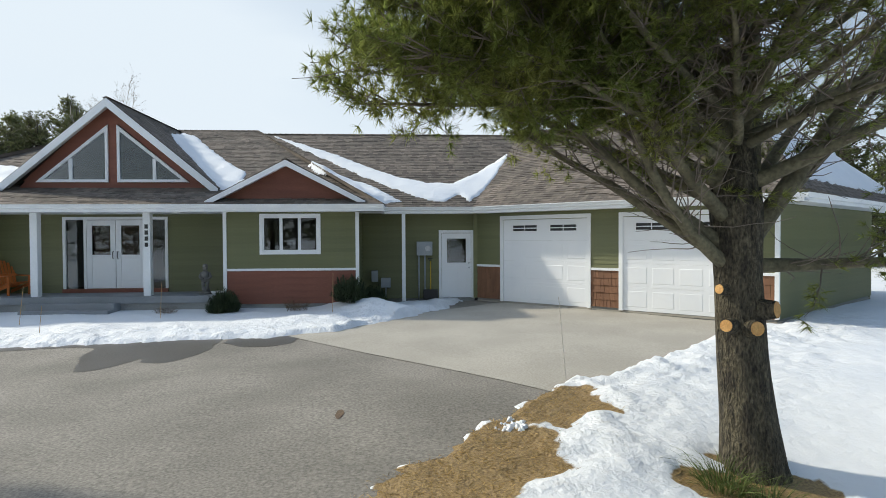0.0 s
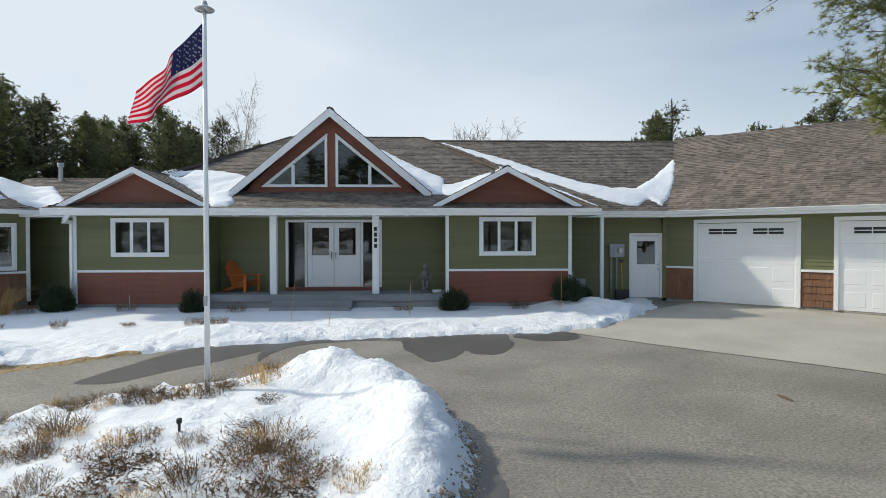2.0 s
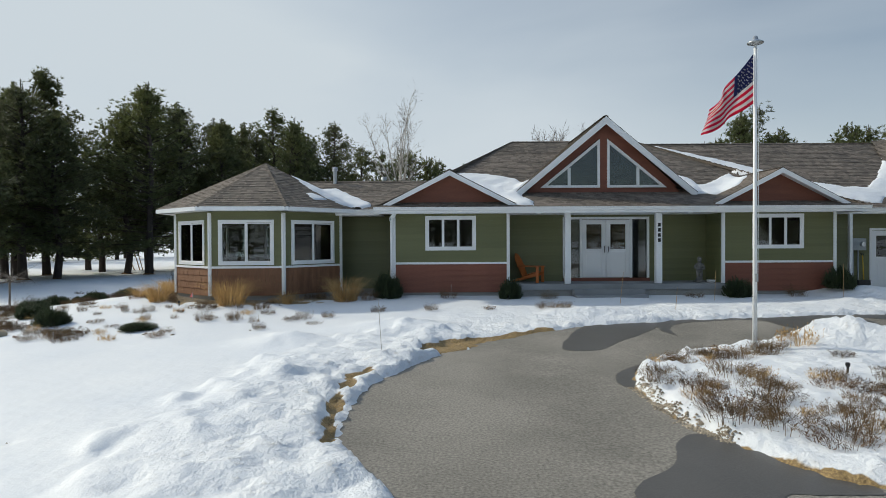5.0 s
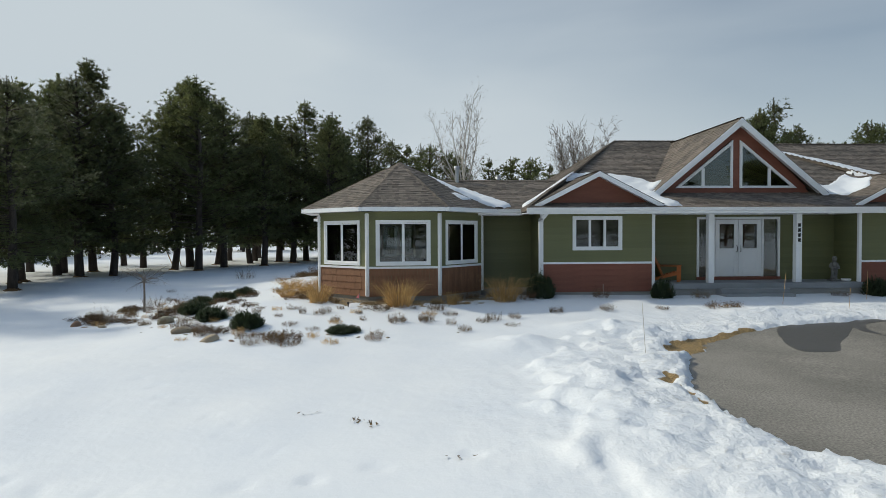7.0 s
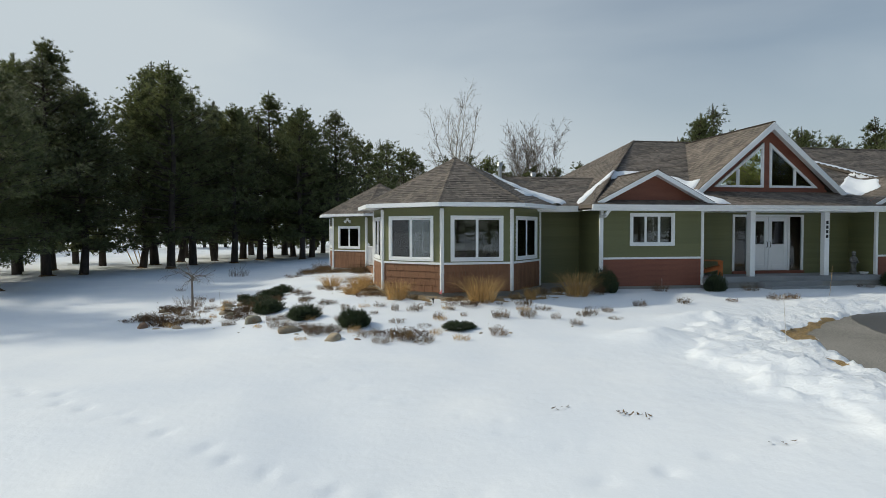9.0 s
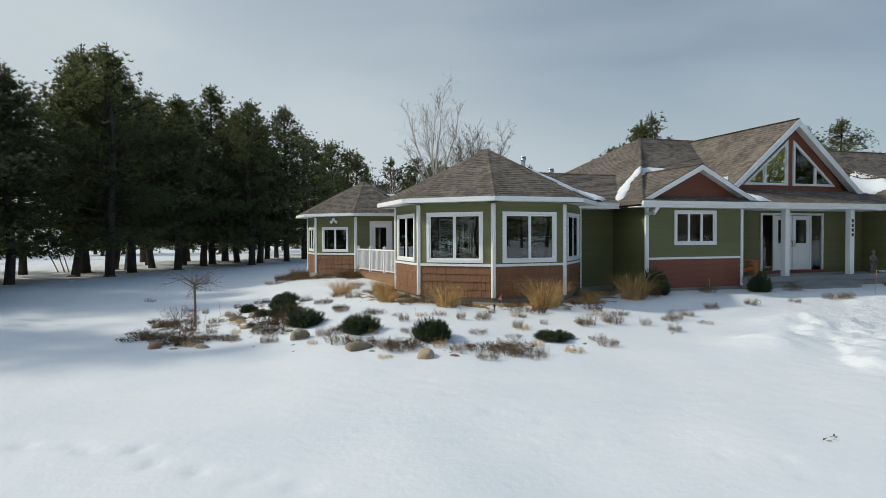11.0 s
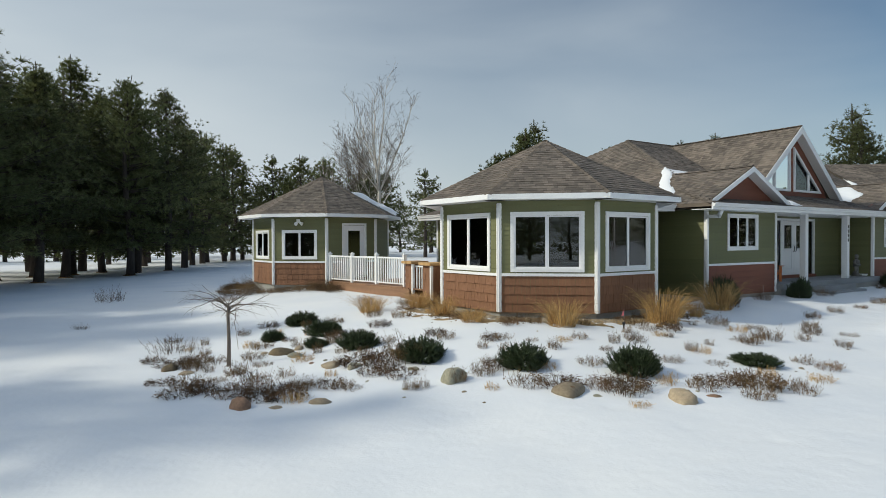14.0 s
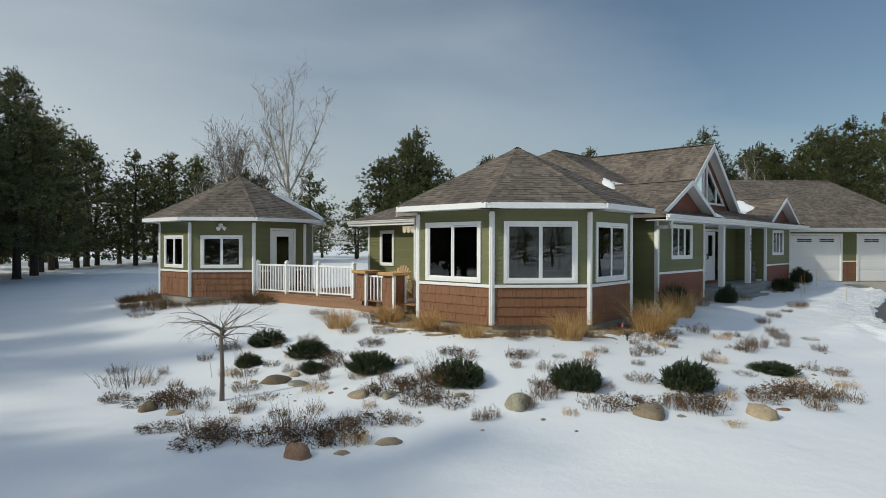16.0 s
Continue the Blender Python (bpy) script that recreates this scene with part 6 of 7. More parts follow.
def spruce_mound(radius, height, shoots):
    """A low evergreen: shoots that spread from the root in uneven tiers, each feathered with side sprays."""
    mb = MB()
    sector = [rng.uniform(0.70, 1.12) for _ in range(9)]
    for _ in range(shoots):
        a, el = rng.uniform(0, 6.283), math.asin(rng.random() ** 1.15)
        k = sector[int(a / 6.284 * 9)] * rng.uniform(0.78, 1.06)
        d = Vector((math.cos(a) * math.cos(el), math.sin(a) * math.cos(el), math.sin(el)))
        end = Vector((d.x * radius * k, d.y * radius * k, d.z * height * k + 0.04))
        base = end * rng.uniform(0.42, 0.60)
        up = Vector((0, 0, 0.05 + 0.08 * math.cos(el)))
        mid = base.lerp(end, 0.55) - up * 0.5
        end = end + up * rng.uniform(0.3, 1.1)
        ribbon(mb, [base, mid, end], 0.05, tip=0.15)
        axis = (end - mid).normalized()
        for j in range(7):
            q = mid.lerp(end, j / 7) if j > 1 else base.lerp(mid, 0.5 + 0.3 * j)
            e = (axis * 0.8 + Vector((rng.gauss(0, 1), rng.gauss(0, 1), rng.gauss(0.15, 0.7))).normalized()).normalized()
            ribbon(mb, [q, q + e * rng.uniform(0.05, 0.11)], 0.028, tip=0.1)
    return mb


DRY = [dry_perennial(0.36, 0.38, 96, 0.55).mesh("dry_perennial", [m]) for m in (DRYTWIG, DRYTWIG, REDTWIG, DRYTWIG, DRYTWIG)]
FINE = [dry_perennial(0.32, 0.33, 62, 0.65).mesh("dry_perennial", [m]) for m in (DRYTWIG, STRAW, DRYTWIG)]
TALL = [dry_perennial(0.42, 0.60, 110, 0.5).mesh("dry_perennial", [m]) for m in (DRYTWIG, REDTWIG)]
MATTED = [dry_perennial(0.42, 0.34, 85, 0.95, leaf=0.032).mesh("dry_perennial", [DARKTWIG]) for _ in range(3)]
TWIGGY = dry_perennial(0.34, 0.36, 70, 0.0).mesh("dry_perennial", [TWIGG])
TUFT = [grass_tuft(0.70, 0.76, 460).mesh("ornamental_grass", [STRAW]) for _ in range(3)]
MOUND = [spruce_mound(0.56, 0.56, 620).mesh("dwarf_spruce", [SPRUCE]) for _ in range(4)]


def set_out(name, label, cat, group, choices, rows):
    """Plants at x, y with a spread and height factor, each on the snow."""
    for x, y, w, h in rows:
        s = Matrix.Diagonal((w, w, h, 1))
        ob = thing(name, label, cat, at=pose(x, y, lay(x, y) - 0.01, 0, 0, rng.uniform(0, 360)) @ s, group=group, data=rng.choice(choices))


set_out("dwarf_spruce", "dark green dwarf spruce mound ringed by snow", "shrub", "dwarf spruces of the bed", MOUND,
        [(x, y, w * 0.86, h * 0.64) for x, y, w, h in ((-28.2, 24.2, 1.0, 0.8), (-28.3, 22.3, 0.95, 0.85), (-28.4, 20.15, 0.95, 0.85), (-28.0, 18.3, 1.0, 0.95), (-26.95, 16.75, 0.95, 0.95), (-25.6, 15.6, 0.92, 1.1), (-23.1, 15.0, 0.95, 0.45),
         (-29.3, 22.9, 0.6, 0.6), (-28.9, 21.2, 0.6, 0.5))])
set_out("boxwood", "rounded dark evergreen shrub against the foundation", "shrub", "shrubs along the foundation", MOUND,
        [(-17.2, 19.35, 0.85, 1.25), (-13.35, 19.2, 0.75, 1.0), (-5.95, 19.3, 0.85, 0.95), (-2.5, 19.4, 0.95, 1.05), (-1.9, 20.3, 0.7, 0.9)])
set_out("ornamental_grass", "straw-coloured clump of dry ornamental grass", "grass clump", "ornamental grasses at the foundation", TUFT,
        [(-25.3, 21.8, 0.75, 0.75), (-24.3, 18.6, 0.85, 0.85), (-21.8, 17.95, 1.15, 1.15), (-18.5, 18.7, 1.1, 1.15), (-25.6, 20.2, 0.7, 0.5), (-25.0, 23.6, 0.8, 0.7), (-26.3, 24.0, 0.9, 0.7), (-20.2, 18.2, 0.45, 0.6)])
set_out("dry_perennial", "low clump of dead brown flower stems poking through snow", "dry plant", "dead perennials of the garden bed", DRY + FINE + MATTED[:2],
        [(-31.7, 19.85, 0.9, 0.95), (-31.55, 19.5, 0.8, 0.9), (-30.6, 18.1, 1.0, 1.2), (-30.5, 17.85, 0.8, 0.85), (-31.4, 21.65, 0.8, 1.0), (-31.3, 21.3, 0.8, 1.0), (-30.8, 20.3, 0.7, 0.9), (-29.0, 18.3, 0.8, 0.9),
         (-28.8, 17.0, 0.5, 0.8), (-29.7, 17.95, 0.6, 0.65), (-28.5, 21.1, 0.8, 1.0), (-27.7, 16.9, 0.7, 0.9), (-27.5, 16.05, 1.1, 1.0), (-26.7, 15.35, 0.7, 0.9), (-26.5, 15.05, 1.2, 1.0), (-24.6, 14.1, 1.1, 1.1),
         (-24.2, 13.65, 0.8, 0.8), (-23.4, 15.9, 0.7, 0.7), (-21.8, 15.85, 0.75, 1.1), (-21.0, 15.9, 0.75, 1.1), (-19.2, 16.0, 0.8, 1.1), (-22.3, 17.4, 0.8, 0.9), (-20.9, 16.7, 0.8, 0.7), (-24.0, 16.9, 0.7, 0.7),
         (-25.3, 17.5, 0.6, 0.6), (-23.0, 17.1, 0.6, 0.6), (-26.4, 18.4, 0.6, 0.7), (-27.0, 19.5, 0.7, 0.7), (-27.2, 21.6, 0.8, 0.8), (-27.6, 23.4, 0.8, 0.8), (-29.9, 22.6, 0.7, 0.8), (-30.6, 19.6, 0.6, 0.7),
         (-28.9, 24.6, 0.8, 0.8), (-22.3, 14.2, 0.7, 0.7), (-26.2, 22.4, 0.9, 0.9), (-26.6, 23.2, 0.8, 0.9), (-25.7, 25.2, 1.0, 0.9), (-24.9, 24.6, 0.9, 0.9), (-25.4, 26.2, 0.9, 0.8), (-31.9, 22.6, 0.7, 0.7)])
set_out("dry_perennial", "taller bushy clump of dead russet stems in the snow", "dry plant", "tall dead perennials of the garden bed", TALL,
        [(-30.9, 18.75, 1.0, 1.05), (-28.3, 18.5, 1.05, 1.1), (-25.3, 19.2, 0.6, 0.5), (-17.8, 18.8, 0.8, 0.9), (-15.29, 19.3, 0.8, 0.85), (-4.0, 19.4, 0.85, 0.85), (-12.1, 19.0, 0.8, 0.65), (-7.4, 19.1, 0.8, 0.5),
         (-26.2, 31.6, 1.1, 0.6), (-25.2, 31.0, 1.0, 0.6), (-27.2, 32.6, 1.1, 0.6), (-27.6, 34.0, 1.1, 0.6), (-28.3, 31.8, 1.2, 0.4), (-25.0, 29.8, 0.9, 0.5)])
set_out("dry_perennial", "small round dead shrub standing in the snow strip", "dry plant", "row of small dead shrubs before the house", DRY,
        [(-17.3, 16.85, 0.7, 0.75), (-15.8, 17.0, 0.7, 0.8), (-14.15, 17.1, 0.6, 0.5), (-12.5, 17.15, 1.1, 0.85), (-12.0, 17.2, 0.8, 0.8), (-18.6, 16.3, 0.6, 0.7)])
rng.seed(64)
spots, tries = [], 0
while len(spots) < 78 and tries < 4000:
    tries += 1
    a, r = rng.uniform(2.7, 5.35), rng.uniform(4.0, 7.9)
    x, y = -23.6 + r * math.cos(a) * 1.05, 21.6 + r * math.sin(a)
    if (r > 7.0 and rng.random() < 0.5) or any((x - p) ** 2 + (y - q) ** 2 < 0.30 for p, q, _, _ in spots):
        continue
    spots.append((x, y, rng.uniform(0.35, 0.85), rng.uniform(0.35, 0.9)))
set_out("dry_perennial", "small tuft of dead tan stems in the garden bed", "dry plant", "small dead plants of the garden bed", FINE + DRY[:2], spots)
set_out("dry_perennial", "low matted clump of dead grey-brown stems", "dry plant", "matted dead plants round the stones", MATTED,
        [(x, y, w * 0.85, h * 0.78) for x, y, w, h in ((-31.9, 19.3, 1.2, 0.8), (-31.2, 18.9, 1.3, 0.9), (-30.9, 18.35, 1.2, 0.85), (-30.3, 18.5, 1.0, 0.7), (-29.8, 18.25, 1.0, 0.7), (-32.0, 20.4, 1.0, 0.6), (-31.6, 22.0, 1.2, 0.8), (-31.1, 22.1, 1.0, 0.9), (-28.9, 19.0, 1.4, 1.2),
         (-28.6, 18.7, 1.3, 1.3), (-28.7, 17.9, 1.2, 0.8), (-27.3, 17.0, 0.9, 0.9), (-27.1, 15.8, 1.3, 0.9), (-26.3, 15.2, 1.4, 0.9), (-24.4, 14.3, 1.5, 1.2), (-24.9, 14.6, 1.1, 0.9), (-28.0, 20.8, 1.0, 1.0), (-28.2, 21.6, 1.0, 0.9))])
set_out("climbing_vine", "bare dark climber on the corner by the downspout", "climber", "", TALL[1:], [(-17.1, 19.72, 0.42, 2.3)])
rng.seed(67)
spots = []
for i in (0, 1, 5, 6, 7):
    (x0, y0), (x1, y1) = OCT[i], OCT[(i + 1) % 8]
    n = Vector((y1 - y0, x0 - x1)).normalized()
    for _ in range(6):
        t, o = rng.uniform(0, 1), rng.uniform(0.3, 1.15)
        spots.append((x0 + (x1 - x0) * t + n.x * o, y0 + (y1 - y0) * t + n.y * o, rng.uniform(0.5, 0.95), rng.uniform(0.5, 1.1)))
set_out("dry_perennial", "dead tan stems along the foundation", "dry plant", "dead plants along the foundation", FINE + DRY, spots)
rng.seed(70)
spots = []
for _ in range(46):
    a, r = rng.uniform(radians(118), radians(285)), rng.uniform(3.1, 4.3)
    spots.append((-23.72 + r * math.cos(a), 34.18 + r * math.sin(a), rng.uniform(0.8, 1.5), rng.uniform(0.6, 1.3)))
set_out("dry_perennial", "brown dead stems massed along the garden room wall", "dry plant", "dead plants round the garden room", DRY + MATTED + TALL, spots)
isl = [(-10.68, 10.45, 1.0, 1.3), (-10.32, 10.24, 1.1, 1.3), (-10.01, 10.36, 1.1, 1.2), (-9.75, 10.55, 0.9, 1.0), (-9.55, 10.75, 0.9, 0.9), (-8.86, 9.93, 0.6, 0.7), (-11.8, 8.94, 1.1, 1.1), (-11.88, 8.42, 1.1, 1.1), (-12.1, 9.4, 0.9, 1.0),
       (-11.9, 7.63, 1.2, 1.2), (-11.95, 7.2, 1.3, 1.2), (-11.14, 9.1, 1.0, 1.1), (-10.84, 8.22, 0.8, 0.9), (-11.22, 7.73, 1.0, 1.0), (-10.2, 8.14, 1.0, 1.0), (-9.63, 7.41, 1.0, 1.1), (-9.78, 7.91, 1.0, 1.0), (-8.88, 8.94, 0.6, 0.6),
       (-8.65, 7.96, 1.3, 1.0), (-8.5, 8.4, 1.3, 1.0), (-8.35, 7.75, 1.2, 1.1), (-8.0, 7.3, 1.2, 1.1), (-7.9, 7.55, 1.0, 1.0), (-8.86, 7.32, 1.2, 1.1), (-8.43, 6.85, 1.3, 1.2), (-8.11, 6.95, 1.2, 1.1), (-10.13, 7.03, 1.0, 1.0),
       (-10.53, 7.07, 1.0, 0.9), (-9.7, 6.2, 1.3, 1.2), (-8.6, 6.0, 1.3, 1.2), (-10.6, 6.0, 1.2, 1.1), (-11.3, 6.3, 1.2, 1.1), (-9.2, 5.6, 1.1, 1.1), (-10.0, 5.5, 1.1, 1.0), (-11.6, 6.8, 1.1, 1.1), (-8.2, 6.3, 1.0, 0.9), (-11.6, 10.2, 0.7, 0.7),
       (-9.2, 6.6, 1.0, 1.0), (-10.2, 6.5, 1.0, 1.0)]
set_out("dry_perennial", "dead brown flower stems in the island bed", "dry plant", "dead perennials of the island bed", DRY[:3] + TALL[:1] + MATTED[:2], [(x, y, w * 0.95, h * 0.56) for x, y, w, h in isl])
rng.seed(65)
spots = []
while len(spots) < 62:
    x, y = rng.uniform(-12.3, -6.6), rng.uniform(4.9, 11.2)
    hit, d = inside(np.array([x]), np.array([y]), ISLAND)
    if hit[0] and d[0] > (0.8 if x > -9.2 else 0.15) and (d[0] < 1.2 or y < 8.8) and not (x > -8.9 and y > 8.5):
        spots.append((x, y, rng.uniform(0.4, 0.9), rng.uniform(0.4, 0.85)))
set_out("dry_perennial", "small tuft of dead tan stems in the island bed", "dry plant", "small dead plants of the island bed", FINE + DRY[:2], spots)
set_out("dry_perennial", "pale fine bare shrub beside the snow heap", "dry plant", "", FINE[1:2], [(-9.1, 10.75, 1.3, 1.6)])
set_out("dry_perennial", "bare twiggy bush on the open lawn", "dry plant", "bare bushes on the lawn", [TWIGGY], [(-31.35, 23.5, 1.9, 1.5), (-31.76, 36.95, 2.2, 2.6), (-33.0, 29.0, 0.8, 0.8)])

# loose blades of dead turf where the snow has gone
turf = MB()
for poly, n in ((TURF_BED, 30000), (EDGE_TURF, 1500), (EDGE_TURF_WEST, 700)):
    xs, ys = [p[0] for p in poly], [p[1] for p in poly]
    X = np.array([rng.uniform(min(xs), max(xs)) for _ in range(n)])
    Y = np.array([rng.uniform(min(ys), max(ys)) for _ in range(n)])
    Z, C = snow_top(X, Y)
    for x, y, z in zip(X[C > 0.5], Y[C > 0.5], Z[C > 0.5]):
        p = Vector((x, y, z - 0.005))
        a = rng.uniform(0, 6.283)
        ribbon(turf, [p, p + Vector((math.cos(a) * 0.07, math.sin(a) * 0.07, rng.uniform(0.008, 0.035)))], 0.008)
thing("dead_turf", "flattened blades of straw-brown winter turf", "turf", kind="stuff", data=turf.mesh("dead_turf", [TURF]))

# crumbs of snow along the drive
crumb = MB()
for _ in range(46):
    x, y = rng.choice(((0.22, 9.35), (0.30, 9.42), (0.14, 9.3)))
    x, y = x + rng.gauss(0, 0.09), y + rng.gauss(0, 0.07)
    s, z = rng.uniform(0.015, 0.05), lay(x, y)
    z = max(z, float(level(x, y)) - 0.045)
    o = len(crumb.v)
    crumb.v += [(x + s * rng.uniform(0.6, 1.2) * math.cos(t), y + s * rng.uniform(0.6, 1.2) * math.sin(t), z - 0.005) for t in (0, 1.26, 2.5, 3.8, 5.0)]
    crumb.v += [(x + s * 0.5 * math.cos(t), y + s * 0.5 * math.sin(t), z + s * rng.uniform(0.6, 1.0)) for t in (0.4, 2.4, 4.4)]
    fs = [(0, 1, 5), (1, 6, 5), (1, 2, 6), (2, 3, 6), (3, 7, 6), (3, 4, 7), (4, 0, 7), (0, 5, 7), (5, 6, 7)]
    crumb.f += [tuple(i + o for i in f) for f in fs]
    crumb.m += [0] * len(fs)
thing("snow_crumbs", "crumbs and clods of ploughed snow", "snow clods", kind="stuff", data=crumb.mesh("snow_crumbs", [SNOW]))

# gravel round the garden room
gr = MB()
for _ in range(3600):
    i = rng.choice((0, 1, 5, 6, 7))
    (x0, y0), (x1, y1) = OCT[i], OCT[(i + 1) % 8]
    t, o = rng.uniform(-0.1, 1.1), abs(rng.gauss(0.2, 0.42)) + 0.05
    n = Vector((y1 - y0, x0 - x1)).normalized()
    x, y = x0 + (x1 - x0) * t + n.x * o, y0 + (y1 - y0) * t + n.y * o
    s, z = rng.uniform(0.014, 0.036), lay(x, y)
    c = len(gr.v)
    gr.v += [(x + s * math.cos(a), y + s * math.sin(a), z - 0.005) for a in (0, 1.26, 2.5, 3.8, 5.0)] + [(x, y, z + s * 0.7)]
    gr.f += [(c + k, c + (k + 1) % 5, c + 5) for k in range(5)]
    gr.m += [0] * 5
for _ in range(1900):
    k = rng.choice((0, 1, 2, 12, 13, 14, 11))
    (x0, y0), (x1, y1) = ISLAND[k], ISLAND[(k + 1) % len(ISLAND)]
    t, o = rng.random(), rng.gauss(0.0, 0.055)
    n = Vector((y1 - y0, x0 - x1)).normalized()
    x, y = x0 + (x1 - x0) * t + n.x * o, y0 + (y1 - y0) * t + n.y * o
    s, z = rng.uniform(0.010, 0.028), max(lay(x, y), float(level(x, y)) - 0.05)
    c = len(gr.v)
    gr.v += [(x + s * math.cos(a), y + s * math.sin(a), z - 0.005) for a in (0, 1.26, 2.5, 3.8, 5.0)] + [(x, y, z + s * 0.7)]
    gr.f += [(c + k, c + (k + 1) % 5, c + 5) for k in range(5)]
    gr.m += [0] * 5
STONES_M = mat("bed pebbles", (0.20, 0.165, 0.12), (0.36, 0.31, 0.24), 3.0, 0.9, 0.2, 30, 0.003, island=0.45)
thing("gravel_strip", "strips of tan pebbles along the beds", "gravel", kind="stuff", data=gr.mesh("gravel_strip", [STONES_M]))

# dead leaves and twigs blown onto the lawn
rng.seed(68)
for x, y, n in ((-22.06, 8.34, 9), (-21.9, 8.18, 6), (-22.85, 8.79, 4), (-20.75, 6.95, 4)):
    lf = MB()
    for _ in range(n):
        p = Vector((rng.gauss(0, 0.09), rng.gauss(0, 0.05), rng.uniform(0.005, 0.03)))
        e = Vector((rng.gauss(0, 1), rng.gauss(0, 1), rng.uniform(0, 0.5))).normalized()
        ribbon(lf, [p, p + e * 0.03, p + e * 0.06 + Vector((0, 0, 0.01))], 0.035, tip=0.3)
    thing("leaf_litter", "few dark dead leaves lying on the snow", "dead leaves", at=(x, y, lay(x, y)), data=lf.mesh("leaf_litter", [DRYTWIG]), group="dead leaves on the lawn")


# ---- trees ----
def limb_path(p, d, length, rise, wig, n=6):
    pts, q = [Vector(p)], Vector(p)
    d = Vector(d).normalized()
    for k in range(n):
        d = (d + Vector((rng.gauss(0, wig), rng.gauss(0, wig), rng.gauss(0, wig) + rise))).normalized()
        q = q + d * (length / n)
        pts.append(q.copy())
    return pts


def needle_tuft(mb, p, d, size, n, w):
    for _ in range(n):
        e = (d * 0.9 + Vector((rng.gauss(0, 1), rng.gauss(0, 1), rng.gauss(0, 1))).normalized()).normalized()
        s = e.orthogonal() * (w * 0.5)
        q = p + e * size * rng.uniform(0.75, 1.1)
        o = len(mb.v)
        mb.v += [tuple(p - s), tuple(p + s), tuple(q)]
        mb.f.append((o, o + 1, o + 2))
        mb.m.append(0)


def forest_pine(height, seed, bare, near):
    """A white pine: tapered trunk, whorled limbs and a broad ragged crown; fine needle sprays outside, heavier ones within."""
    rng.seed(seed)
    tr = thing("pine_tree", "tall dark green white pine at the edge of the wood", "pine tree", group="pines of the wood")
    wood, leaf = MB(), MB()
    lean = [Vector((rng.gauss(0, 0.12), rng.gauss(0, 0.12), height * k / 6)) for k in range(7)]
    lean[0] = Vector((0, 0, -0.3))
    part("trunk", MB().tube(lean, [0.30, 0.23, 0.19, 0.15, 0.11, 0.06, 0.02], 9), FARBARK, tr, smooth=True)
    z, wide = bare, height * (rng.uniform(0.28, 0.34) if near else rng.uniform(0.32, 0.38))
    sector = [rng.uniform(0.70, 1.2) for _ in range(7)]
    while z < height * 0.97:
        t = (z - bare) / (height - bare)
        reach = wide * (0.86 + 0.7 * t if t < 0.25 else 1.04 * (1 - ((t - 0.25) / 0.75) ** 1.35) + 0.07)
        for _ in range(5 if near else 4):
            a = rng.uniform(0, 6.283)
            ln = reach * rng.uniform(0.62, 1.12) * sector[int(a / 6.284 * 7)]
            root = Vector((0, 0, z + rng.uniform(-0.2, 0.2)))
            pts = limb_path(root, (math.cos(a), math.sin(a), -0.12 + 0.85 * t), ln, 0.05, 0.07, 4)
            wood.tube(pts, [0.045, 0.035, 0.025, 0.015, 0.006], 3, cap=False)
            for _ in range(int(7 + ln * 5.8) if near else int(6 + ln * 2.8)):
                k = rng.uniform(0.18, 1.0) ** 0.8
                i = min(3, int(k * 4))
                s = (0.22 + 0.06 * ln) * (1.2 - 0.5 * k)
                c = pts[i].lerp(pts[i + 1], min(1, k * 4 - i)) + Vector((rng.gauss(0, s), rng.gauss(0, s), rng.gauss(0.05, 0.16)))
                d = (c - root + Vector((0, 0, 0.9))).normalized()
                if not near:
                    needle_tuft(leaf, c, d, *((rng.uniform(0.22, 0.36), 11, 0.045) if k > 0.6 else (rng.uniform(0.32, 0.55), 9, 0.11)))
                elif k > 0.72:
                    needle_tuft(leaf, c, d, rng.uniform(0.18, 0.30), 13, 0.032)
                else:
                    needle_tuft(leaf, c, d, rng.uniform(0.26, 0.42), 11, 0.058)
        z += rng.uniform(0.40, 0.56) if near else rng.uniform(0.55, 0.8)
    for _ in range(8):
        a, r = rng.uniform(0, 6.283), rng.uniform(0.05, 0.75)
        top = Vector((r * math.cos(a), r * math.sin(a), height * (1.04 - 0.10 * r * rng.uniform(0.7, 1.3))))
        wood.tube([top - Vector((r * 0.3 * math.cos(a), r * 0.3 * math.sin(a), 1.0)), top], [0.03, 0.008], 3, cap=False)
        for k in range(5):
            needle_tuft(leaf, top - Vector((rng.gauss(0, 0.05), rng.gauss(0, 0.05), k * 0.20)), Vector((0, 0, 1)), 0.22, 8, 0.04)
    k = height / max(p[2] for p in leaf.v)
    wood.v = [(x, y, z * k) for x, y, z in wood.v]
    leaf.v = [(x, y, z * k) for x, y, z in leaf.v]
    part("branchwork", wood, FARBARK, tr)
    part("crown", leaf, FARNEEDLE, tr, "dense dark needle crown")
    return tr


